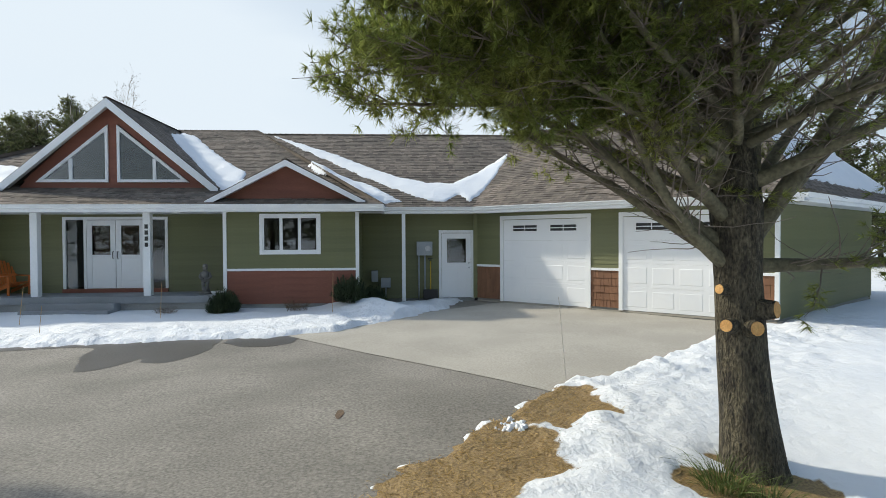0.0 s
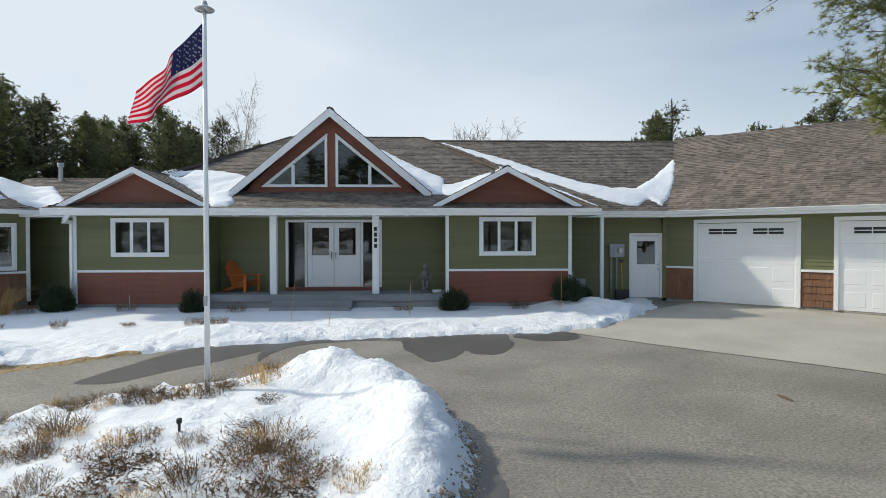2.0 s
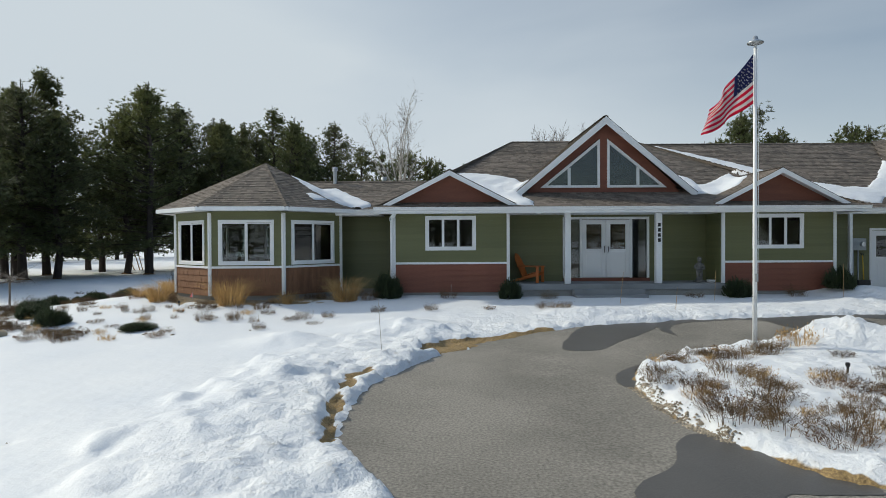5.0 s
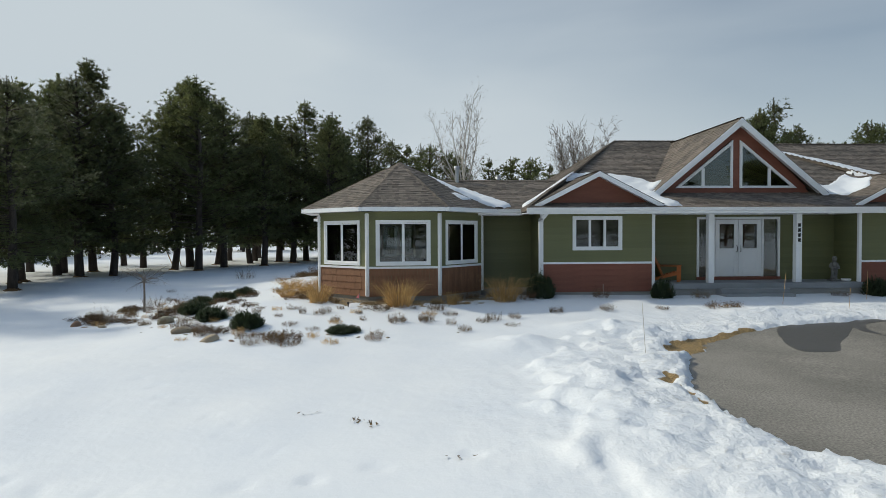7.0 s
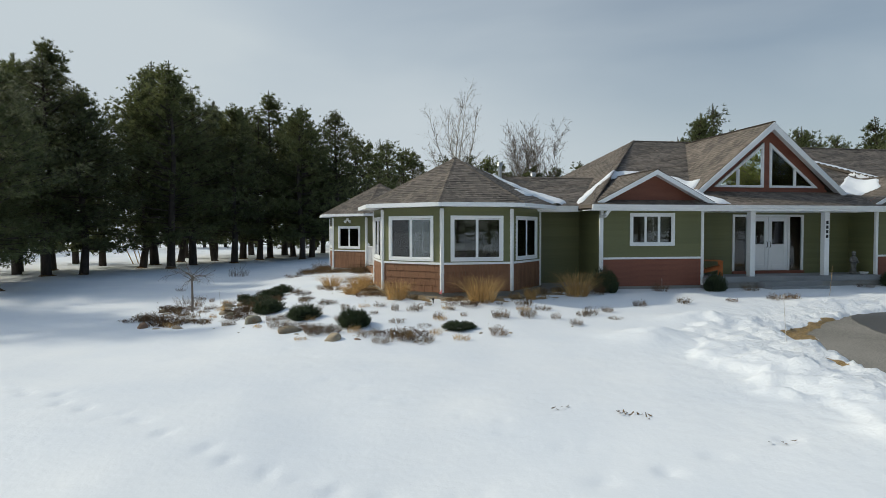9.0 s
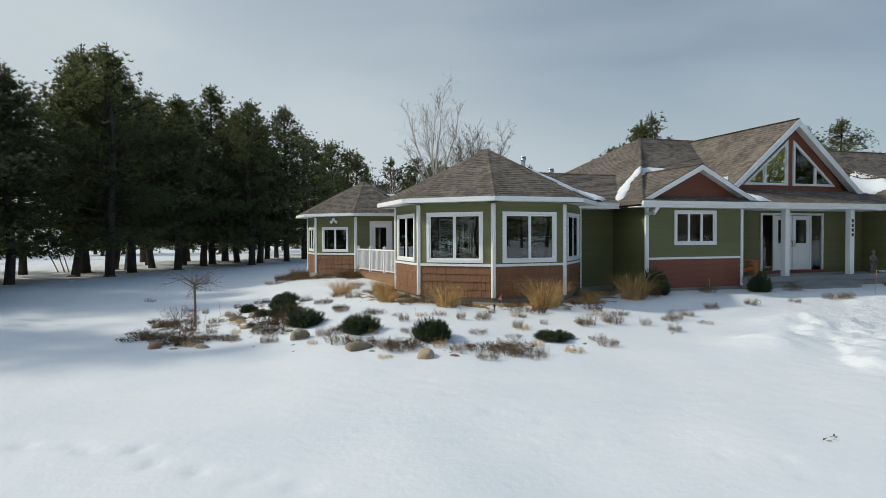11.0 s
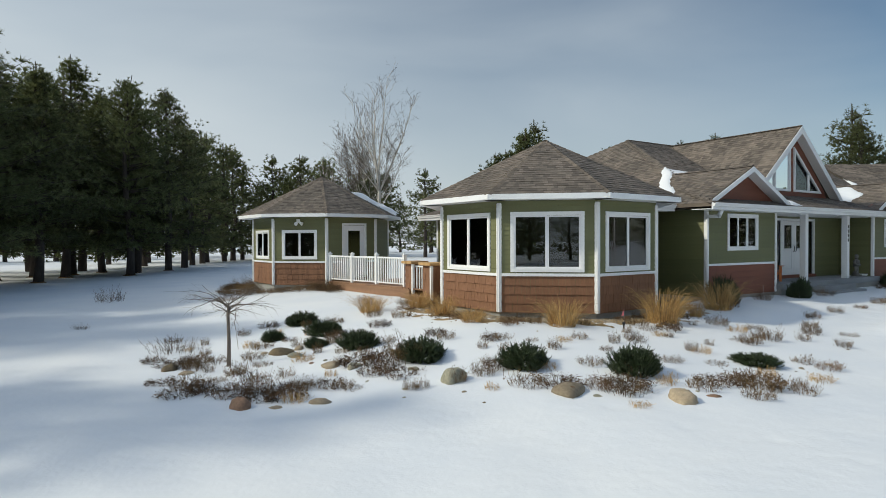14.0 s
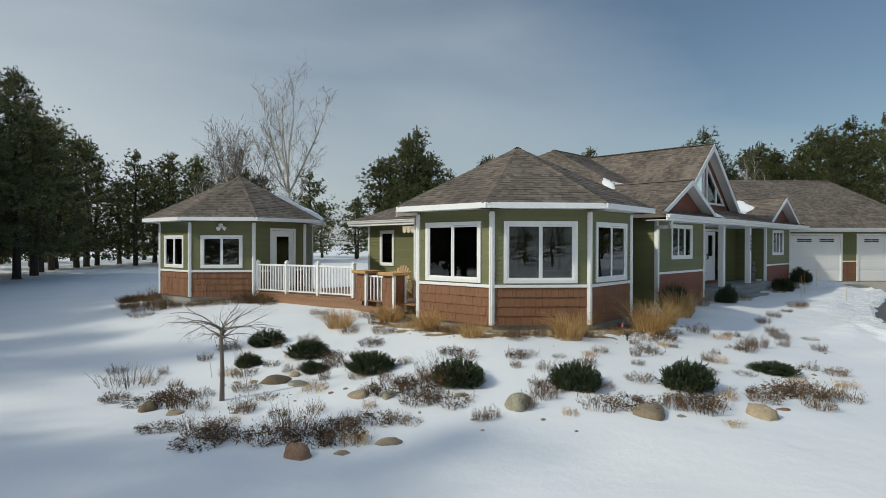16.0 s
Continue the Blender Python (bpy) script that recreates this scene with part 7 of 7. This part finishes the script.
WOOD_EDGE = [(-41.2, 30.3, 0.71), (-47, 33.5, 0.97), (-43.2, 39.8, 1.03), (-41.5, 40.6, 0.82), (-47, 44.5, 1.19), (-45.4, 45.6, 1.06), (-37.8, 45.8, 1.07), (-37.3, 50.3, 1.08), (-36.9, 56.7, 1),
             (-35, 59.8, 1.19), (-32.7, 61.8, 1.1), (-29.3, 56.6, 1.02), (-40.4, 51.3, 1.24), (-39.4, 54.9, 1.08), (-28.6, 59.6, 1.07), (-26.2, 61, 0.98), (-44.6, 36.2, 0.87), (-34.6, 52.5, 1.03),
             (-40, 46.8, 0.94), (-33.2, 57.6, 1.07), (-45.6, 41.5, 0.86), (-44.2, 35, 0.7), (-38, 62, 1.16), (-30.6, 64, 1.04), (21.3, 73.3, 1.46), (24.6, 46.8, 0.89), (28, 41, 0.91),
             (30.6, 35.6, 1.04), (32.2, 30, 0.85), (33, 25, 1.11)]
# western pines about (-47, 23) stand unseen, added to throw shade on the lawn
WOOD_FAR = [(-39.7, 70, 1.12), (-35.6, 70, 1.19), (-31.9, 68.4, 1.27), (-22.5, 72, 0.99), (-19.6, 80, 1.17), (-15.8, 84, 1.18), (-11.5, 82, 0.96), (-6.5, 78, 0.99), (-2, 76, 0.86),
             (3, 70, 0.79), (-52.5, 27.5, 1.03), (-58, 24.5, 1.21), (-64, 22, 0.9), (-51.5, 20.6, 0.99), (-55.5, 25, 0.99), (-43.4, 22.8, 0.85), (-48.5, 26.5, 1), (-24.2, 66, 1.11),
             (-20.8, 76, 1.04), (-17.2, 82, 1.11), (-8.8, 80, 1.09), (0.5, 80, 0.85), (6, 86, 0.95), (18.2, 76, 1.23), (25.5, 75, 1.14), (28.7, 64.5, 1.17), (31.5, 62, 1.15),
             (26.9, 52.5, 1), (30.2, 55, 1.02), (19.0, 74.5, 1.25), (23.6, 74.0, 1.42), (27.4, 75.5, 1.28), (30.2, 76.0, 1.1), (33.0, 76.5, 1.05), (36.0, 72.0, 1.25), (38.3, 36.5, 0.98), (40.1, 34.7, 1.0), (42.0, 32.7, 1.04), (43.9, 30.8, 1.02), (45.7, 28.9, 1.12), (47.6, 27.0, 1.2), (49.4, 25.1, 1.26), (51.2, 23.2, 1.34), (44.5, 36.0, 1.15), (48.5, 31.5, 1.25), (53.0, 27.0, 1.35), (-44.5, 24.5, 0.76), (33.4, 21, 1.1), (34.2, 16.5, 1.19), (36, 27, 1.16), (31, 45, 1.01), (34.5, 38, 1.17), (35.5, 32.5, 1.08),
             (-46.5, 20.5, 0.8)]
pines = [forest_pine(h, 300 + k, b, True) for k, (h, b) in enumerate(((15.0, 2.5), (13.9, 2.2), (13.0, 2.7), (14.3, 2.2), (12.2, 2.0)))]
deep = [forest_pine(h, 320 + k, b, False) for k, (h, b) in enumerate(((13.6, 1.7), (12.6, 1.4), (11.8, 1.9)))]
front = list(WOOD_EDGE)
back = list(WOOD_FAR)
rng.seed(77)
EDGE_POLY = [(-41.2, 30.3), (-37.5, 46.0), (-36.5, 57.0), (-31.0, 63.0), (-25.0, 63.0), (-19.0, 81.0), (-8.0, 79.0), (8.0, 87.0), (17.0, 78.0), (26.0, 64.0), (28.0, 48.0), (35.0, 30.0), (36.0, 12.0), (45.0, 6.0), (70.0, 60.0), (10.0, 112.0), (-70.0, 105.0), (-92.0, 18.0), (-64.0, 21.0)]
tries = 0
while len(back) < 155 and tries < 30000:
    tries += 1
    x, y = rng.uniform(-92, 70), rng.uniform(6, 112)
    hit, d = inside(np.array([x]), np.array([y]), EDGE_POLY)
    if hit[0] and 1.0 < d[0] < 13 and (y > 30 or x > 0 or d[0] < 7) and all((x - a) ** 2 + (y - b) ** 2 > 9 for a, b, _ in front + back):
        back.append((x, y, rng.uniform(0.80, 1.02) * (0.82 if x > 9 else 1.0)))
for k in range(60):  # the wood goes on round the far side of the road
    a = radians(185 + k * 2.94 + rng.uniform(-1, 1))
    r = rng.uniform(60, 80)
    back.append((-12 + r * math.cos(a), 4 + r * math.sin(a), rng.uniform(1.35, 1.6) if 258 < math.degrees(a) < 280 else rng.uniform(0.6, 0.85)))
for sources, rows in ((pines, front), (deep, back)):
    for k, (x, y, s) in reversed(list(enumerate(rows))):
        m = pose(x, y, float(level(x, y)) - 0.1, 0, 0, rng.uniform(0, 360)) @ Matrix.Diagonal((s * (1.12 if s < 0.9 else 1.0), s * (1.12 if s < 0.9 else 1.0), s, 1))
        if k < len(sources):
            sources[k].matrix_basis = m
        else:
            copy_thing(sources[k % len(sources)], m)


# brown needle litter melted free round the trunks
litter = MB()
rng.seed(69)
for x, y, _ in WOOD_EDGE:
    c, r = len(litter.v), rng.uniform(0.25, 0.5)
    z = float(level(x, y))
    litter.v.append((x, y, z + 0.16))
    for k in range(28):
        a, q = k % 14 * 0.4488, r * rng.uniform(0.75, 1.3) * (0.55 if k < 14 else 1.0)
        litter.v.append((x + q * math.cos(a), y + q * math.sin(a), z + (0.11 if k < 14 else -0.02) + rng.uniform(-0.01, 0.02)))
    litter.f += [(c, c + 1 + k, c + 1 + (k + 1) % 14) for k in range(14)] + [(c + 1 + k, c + 15 + k, c + 15 + (k + 1) % 14, c + 1 + (k + 1) % 14) for k in range(14)]
    litter.m += [0] * 28
LITTER = mat("fallen pine needles", (0.12, 0.068, 0.030), (0.21, 0.125, 0.055), 5.0, 0.95, 0.6, 40, 0.02, grain=0.35)
thing("needle_litter", "rings of rusty fallen needles round the trunks", "needle litter", kind="stuff", data=litter.mesh("needle_litter", [LITTER]))
# thin leaning saplings at the edge of the wood
LEANERS = [(-42.5, 53.0, -1.3, 2.7, 0.045), (-42.2, 53.3, -1.0, 2.9, 0.045), (-41.9, 53.2, -0.8, 2.6, 0.04), (-41.4, 53.5, 0.05, 2.8, 0.03), (-38.3, 53.4, 0.35, 3.0, 0.11)]
for x, y, dx, dz, r in LEANERS:
    tube = MB().tube([(0, 0, -0.1), (dx * 0.5, 0.05, dz * 0.52), (dx, 0, dz)], [r, r * 0.8, r * 0.5], 8)
    thing("leaning_sapling", "thin bare leaning sapling trunk at the wood's edge", "sapling", at=(x, y, lay(x, y)), data=tube.mesh("leaning_sapling", [BIRCH if r > 0.06 else CEDAR]), group="leaning saplings")


def bare_tree(name, height, seed, material, label, fork=0.45, leaders=5, fan=0.5, thick=0.12, fine=0.016, drift=0.0, bushy=2, low=(3, 4, 5)):
    """A leafless tree: one stem that forks into rising leaders, each with slender limbs and drooping sprays of twigs."""
    rng.seed(seed)
    tr = thing(name, label, "bare tree")
    stem = limb_path((0, 0, -0.2), (drift, 0.02, 1), height * fork, 0.03, 0.03, 6)
    part("trunk", MB().tube(stem, [thick * (1 - 0.07 * k) for k in range(7)], 8), material, tr, smooth=True)
    limbs, twigs = MB(), MB()
    arms = []
    for k in range(leaders):
        a = k * 6.283 / leaders + rng.uniform(-0.4, 0.4)
        lean = fan * (rng.uniform(0.35, 1.0) if k else 0.1)
        ln = height * (1 - fork) * rng.uniform(0.82, 1.02) * (1.04 if k == 0 else 1.0)
        arms.append((limb_path(stem[-1] if k < 3 else stem[-2], (lean * math.cos(a), lean * math.sin(a), 1), ln, 0.035, 0.05, 9), ln, thick * 0.48))
    for i in low:
        a = rng.uniform(0, 6.283)
        arms.append((limb_path(stem[i], (0.75 * math.cos(a), 0.75 * math.sin(a), 1), height * (1 - fork) * rng.uniform(0.45, 0.65), 0.05, 0.06, 9), height * 0.3, thick * 0.3))
    for pts, ln, r0 in arms:
        limbs.tube(pts, [max(r0 * (1 - 0.105 * k), 0.006) for k in range(10)], 5, cap=False)
        for i in range(2, 10):
            for _ in range(bushy):
                a = rng.uniform(0, 6.283)
                d = (pts[i] - pts[i - 1]).normalized() + Vector((math.cos(a), math.sin(a), 0.1)) * rng.uniform(0.4, 0.9)
                sl = ln * rng.uniform(0.16, 0.34) * (1.15 - 0.06 * i)
                side = limb_path(pts[i - 1].lerp(pts[i], rng.random()), d, sl, 0.02, 0.10, 5)
                limbs.tube(side, [0.014, 0.012, 0.010, 0.008, 0.006, 0.005], 3, cap=False)
                for _ in range(7):
                    k = rng.randrange(1, 6)
                    e = (side[k] - side[k - 1]).normalized() + Vector((rng.gauss(0, 0.45), rng.gauss(0, 0.45), rng.gauss(0.05, 0.35)))
                    tw = limb_path(side[k], e, sl * rng.uniform(0.25, 0.6), -0.05, 0.12, 3)
                    ribbon(twigs, tw, fine, tip=0.5)
                    for _ in range(2):
                        q = tw[rng.randrange(1, 4)]
                        ribbon(twigs, limb_path(q, e + Vector((rng.gauss(0, 0.6), rng.gauss(0, 0.6), rng.gauss(-0.1, 0.4))), sl * 0.22, -0.12, 0.15, 2), fine * 0.8, tip=0.6)
    part("limbwork", limbs, material, tr)
    part("twigwork", twigs, TWIGG, tr, "fine bare twigs")
    return tr


birch = bare_tree("birch_tree", 11.9, 11, BIRCH, "leafless white-barked birch behind the garden room", 0.50, 6, 0.85, 0.13, 0.014, 0.05, 2, (3, 4, 4, 5, 5))
birch.matrix_basis = Matrix.Translation((-18.2, 39.5, -0.1))
for k, (x, y, h) in enumerate(((1.0, 84.0, 17.6), (27.5, 30.5, 10.5), (-20.6, 41.0, 6.4))):
    t = bare_tree("bare_tree", h, 20 + k, TWIGG if k == 0 else BIRCH, "leafless grey-brown tree in front of the wood", (0.30, 0.4, 0.25)[k], (9, 5, 7)[k], (0.62, 0.5, 0.6)[k], (0.2, 0.1, 0.07)[k], (0.05, 0.02, 0.014)[k], bushy=(5, 2, 3)[k])
    t.matrix_basis = Matrix.Translation((x, y, -0.1))

# small weeping tree in the bed
rng.seed(31)
wt = thing("weeping_tree", "small bare weeping tree with a grafted crown in the garden bed", "small tree", at=(-30.72, 21.15, lay(-30.72, 21.15)))
part("trunk", MB().tube([(0, 0, -0.1), (0.01, 0, 0.5), (0.0, 0.02, 1.0), (0.02, 0, 1.18)], [0.042, 0.034, 0.031, 0.036], 10), TWIGG, wt, smooth=True)
br, tw = MB(), MB()
for k in range(22):
    a = k * 0.2856 + rng.uniform(-0.1, 0.1)
    pts = limb_path((0, 0, rng.uniform(1.02, 1.2)), (math.cos(a), math.sin(a), rng.uniform(0.3, 0.9)), rng.uniform(0.55, 1.0), -0.07, 0.14, 6)
    br.tube(pts, [0.011, 0.009, 0.007, 0.006, 0.005, 0.004, 0.003], 5, cap=False)
    for _ in range(15):
        i = rng.randrange(1, 7)
        ribbon(tw, limb_path(pts[i], (pts[i] - pts[i - 1]).normalized() + Vector((rng.gauss(0, 0.5), rng.gauss(0, 0.5), rng.gauss(-0.1, 0.4))), rng.uniform(0.15, 0.35), -0.05, 0.15, 3), 0.007, tip=0.4)
part("branchwork", br, TWIGG, wt, smooth=True)
part("twigwork", tw, TWIGG, wt, "fine drooping twigs")

# the big white pine beside the drive
rng.seed(5)
BX, BY = 2.47, 8.62
bz = lay(BX, BY)
big = thing("white_pine", "large white pine beside the drive with fresh sawn branch stubs", "pine tree", at=(BX, BY, bz))
trunk = MB()
ax = [(0.16, 0, -0.3), (0.14, 0, 0.05), (0.09, 0, 0.5), (0.02, 0, 1.2), (-0.03, 0, 2.0), (-0.05, 0, 2.7), (-0.06, 0.05, 3.4)]
trunk.tube(ax, [0.42, 0.325, 0.265, 0.235, 0.225, 0.25, 0.20], 40)
rr = random.Random(9)
o = [Vector(p) for p in trunk.v]
trunk.v = [tuple(p + Vector((rr.gauss(0, 0.007), rr.gauss(0, 0.007), 0))) for p in o]
part("trunk", trunk, BARK, big, "deeply furrowed grey-brown trunk", smooth=True)
for z, a, r, ln in ((1.50, 3.9, 0.062, 0.14), (1.86, 3.6, 0.05, 0.06), (1.48, 4.75, 0.075, 0.04), (1.66, 5.35, 0.085, 0.10)):
    d = Vector((math.cos(a), math.sin(a), 0.1)).normalized()
    c = Vector((-0.01, 0, z))
    st = part("branch_stub", MB().tube([c + d * 0.12, c + d * 0.26, c + d * (0.27 + ln)], [r * 1.7, r * 1.25, r], 14, cap=False), BARK, big, smooth=True)
    part("cut_face", MB().tube([c + d * (0.262 + ln), c + d * (0.272 + ln)], [r * 0.98, r * 0.95], 16), CUTWOOD, st, "orange freshly sawn face")
wood, twg, leaf = MB(), MB(), MB()
LEADERS = [((-0.10, 0.0, 2.6), (-0.10, 0.05, 1.0), 5.2, 0.16), ((0.06, 0.05, 2.6), (0.10, 0.1, 1.0), 5.4, 0.17), ((0.10, 0.0, 2.4), (0.75, -0.1, 1.0), 3.8, 0.11)]
for p, d, ln, r in LEADERS:
    pts = limb_path(p, d, ln, 0.02, 0.03, 7)
    wood.tube(pts, [r * (1 - 0.11 * k) for k in range(8)], 12, cap=False)
LONG_LIMBS = [(2.05, 3.35, 3.4, 0.40), (2.25, 3.0, 4.0, 0.42), (2.1, 2.75, 3.6, 0.5), (2.5, 3.5, 3.8, 0.5), (2.7, 2.5, 4.2, 0.45), (2.9, 3.15, 4.6, 0.42), (3.2, 3.7, 3.4, 0.45), (3.3, 2.9, 4.8, 0.40), (3.5, 2.2, 4.2, 0.4),
         (2.3, 0.1, 3.0, 0.55), (2.1, -0.2, 2.6, 0.12), (2.7, 0.5, 3.6, 0.45), (2.9, -0.5, 3.2, 0.4), (3.2, 0.9, 3.8, 0.4), (3.4, 0.0, 3.8, 0.4), (3.0, 1.5, 3.8, 0.4), (3.6, -1.1, 2.6, 0.4), (3.3, 4.2, 2.6, 0.45), (3.8, 4.8, 2.4, 0.5),
         (3.9, 3.2, 4.6, 0.35), (4.2, 2.7, 4.6, 0.35), (4.4, 3.7, 3.8, 0.35), (4.3, 2.0, 4.2, 0.35), (4.5, 0.3, 4.0, 0.35), (4.7, 1.2, 4.0, 0.35), (4.9, 3.0, 4.3, 0.3), (5.1, 4.4, 3.2, 0.3), (5.3, 2.4, 4.0, 0.3), (5.6, 0.7, 3.8, 0.3),
         (5.8, 3.4, 3.8, 0.3), (6.2, 1.8, 3.6, 0.3), (6.5, 2.9, 3.4, 0.3), (6.9, 0.2, 3.2, 0.3), (7.2, 3.8, 3.0, 0.3), (4.0, 5.5, 2.6, 0.4), (5.0, 5.4, 3.0, 0.3),
         (3.4, 3.45, 4.2, 0.35), (3.6, 3.9, 3.9, 0.32), (3.9, 4.15, 3.8, 0.3), (3.7, 4.5, 3.4, 0.34), (4.3, 4.0, 4.2, 0.26), (4.6, 3.5, 4.4, 0.26), (4.8, 4.7, 3.6, 0.26), (3.3, 5.1, 3.0, 0.4), (5.4, 3.9, 4.0, 0.22), (4.1, 3.05, 4.8, 0.3), (3.7, 3.35, 4.7, 0.40), (4.0, 3.55, 4.7, 0.38), (3.8, 3.75, 4.5, 0.36), (3.9, 3.2, 5.3, 0.36), (3.8, 3.0, 5.2, 0.40), (4.2, 3.4, 5.1, 0.30),
         (3.1, 3.8, 3.2, 0.30), (3.3, 3.3, 3.9, 0.32), (3.6, 4.3, 3.2, 0.30), (3.9, 3.8, 4.2, 0.26), (3.9, 3.2, 3.9, 0.08), (4.1, 3.35, 3.8, 0.05), (3.7, 3.1, 3.9, 0.12), (3.6, 3.3, 3.7, 0.10), (4.2, 3.0, 3.9, 0.04), (3.9, 3.5, 3.5, 0.06), (4.5, 3.2, 3.7, 0.0), (4.1, 4.4, 3.6, 0.2)]
for z, a, ln, rise in LONG_LIMBS:
    r0 = 0.085 if z < 3 else 0.058
    low = z < 2.85 and rise > 0.2
    rise *= 1.5 if low else 1.15
    ln *= 0.86 if z < 3.45 and 2.6 < a < 3.6 else 1.0
    root = Vector((-0.05, 0, z))
    pts = limb_path(root, (math.cos(a), math.sin(a), rise), ln, 0.006 if z > 3 else 0.016, 0.055, 8)
    wood.tube(pts, [r0 * (1 - 0.11 * k) for k in range(9)], 8, cap=False)
    for i in range(2, 9):
        for _ in range(8):
            p = pts[i - 1].lerp(pts[i], rng.random())
            d0 = (pts[i] - pts[i - 1]).normalized()
            d = d0 * 0.7 + Vector((rng.gauss(0, 0.65), rng.gauss(0, 0.65), rng.gauss(0.10, 0.34)))
            sub = limb_path(p, d, rng.uniform(0.35, 0.95), 0.03, 0.14, 5)
            twg.tube(sub, [0.010, 0.008, 0.006, 0.005, 0.004, 0.003], 4, cap=False)
            h = p.xy.length
            bare = (0.92 if h < 1.4 else 0.6 if h < 1.9 else 0.05) if low else 0.92 if h < 1.1 else 0.45 if h < 1.8 else 0.04
            if rng.random() < bare:
                continue
            for _ in range(14):
                j = rng.randrange(2, 6)
                q = sub[j - 1].lerp(sub[j], rng.random())
                e = (sub[j] - sub[j - 1]).normalized() + Vector((rng.gauss(0, 0.7), rng.gauss(0, 0.7), rng.gauss(0.1, 0.5)))
                tip = q + e.normalized() * rng.uniform(0.04, 0.16)
                ribbon(twg, [q, tip], 0.005, tip=0.7)
                needle_tuft(leaf, tip, e.normalized(), 0.115, 20, 0.0080)
part("limbwork", wood, LIMBBARK, big, "long spreading grey-green limbs", smooth=True)
part("twigwork", twg, TWIGG, big, "thin twigs")
part("needles", leaf, NEEDLE, big, "long soft green needle tufts")
gt = grass_tuft(0.42, 0.30, 260)
thing("grass_tuft", "green and tan grass at the foot of the pine", "grass clump", at=(BX - 0.45, BY - 0.5, lay(BX - 0.45, BY - 0.5)), data=gt.mesh("grass_tuft", [GREENGRASS]))
thing("grass_tuft", "green and tan grass at the foot of the pine", "grass clump", at=(BX - 0.15, BY - 0.75, lay(BX - 0.15, BY - 0.75)), data=grass_tuft(0.4, 0.22, 220).mesh("grass_tuft", [GREENGRASS]))
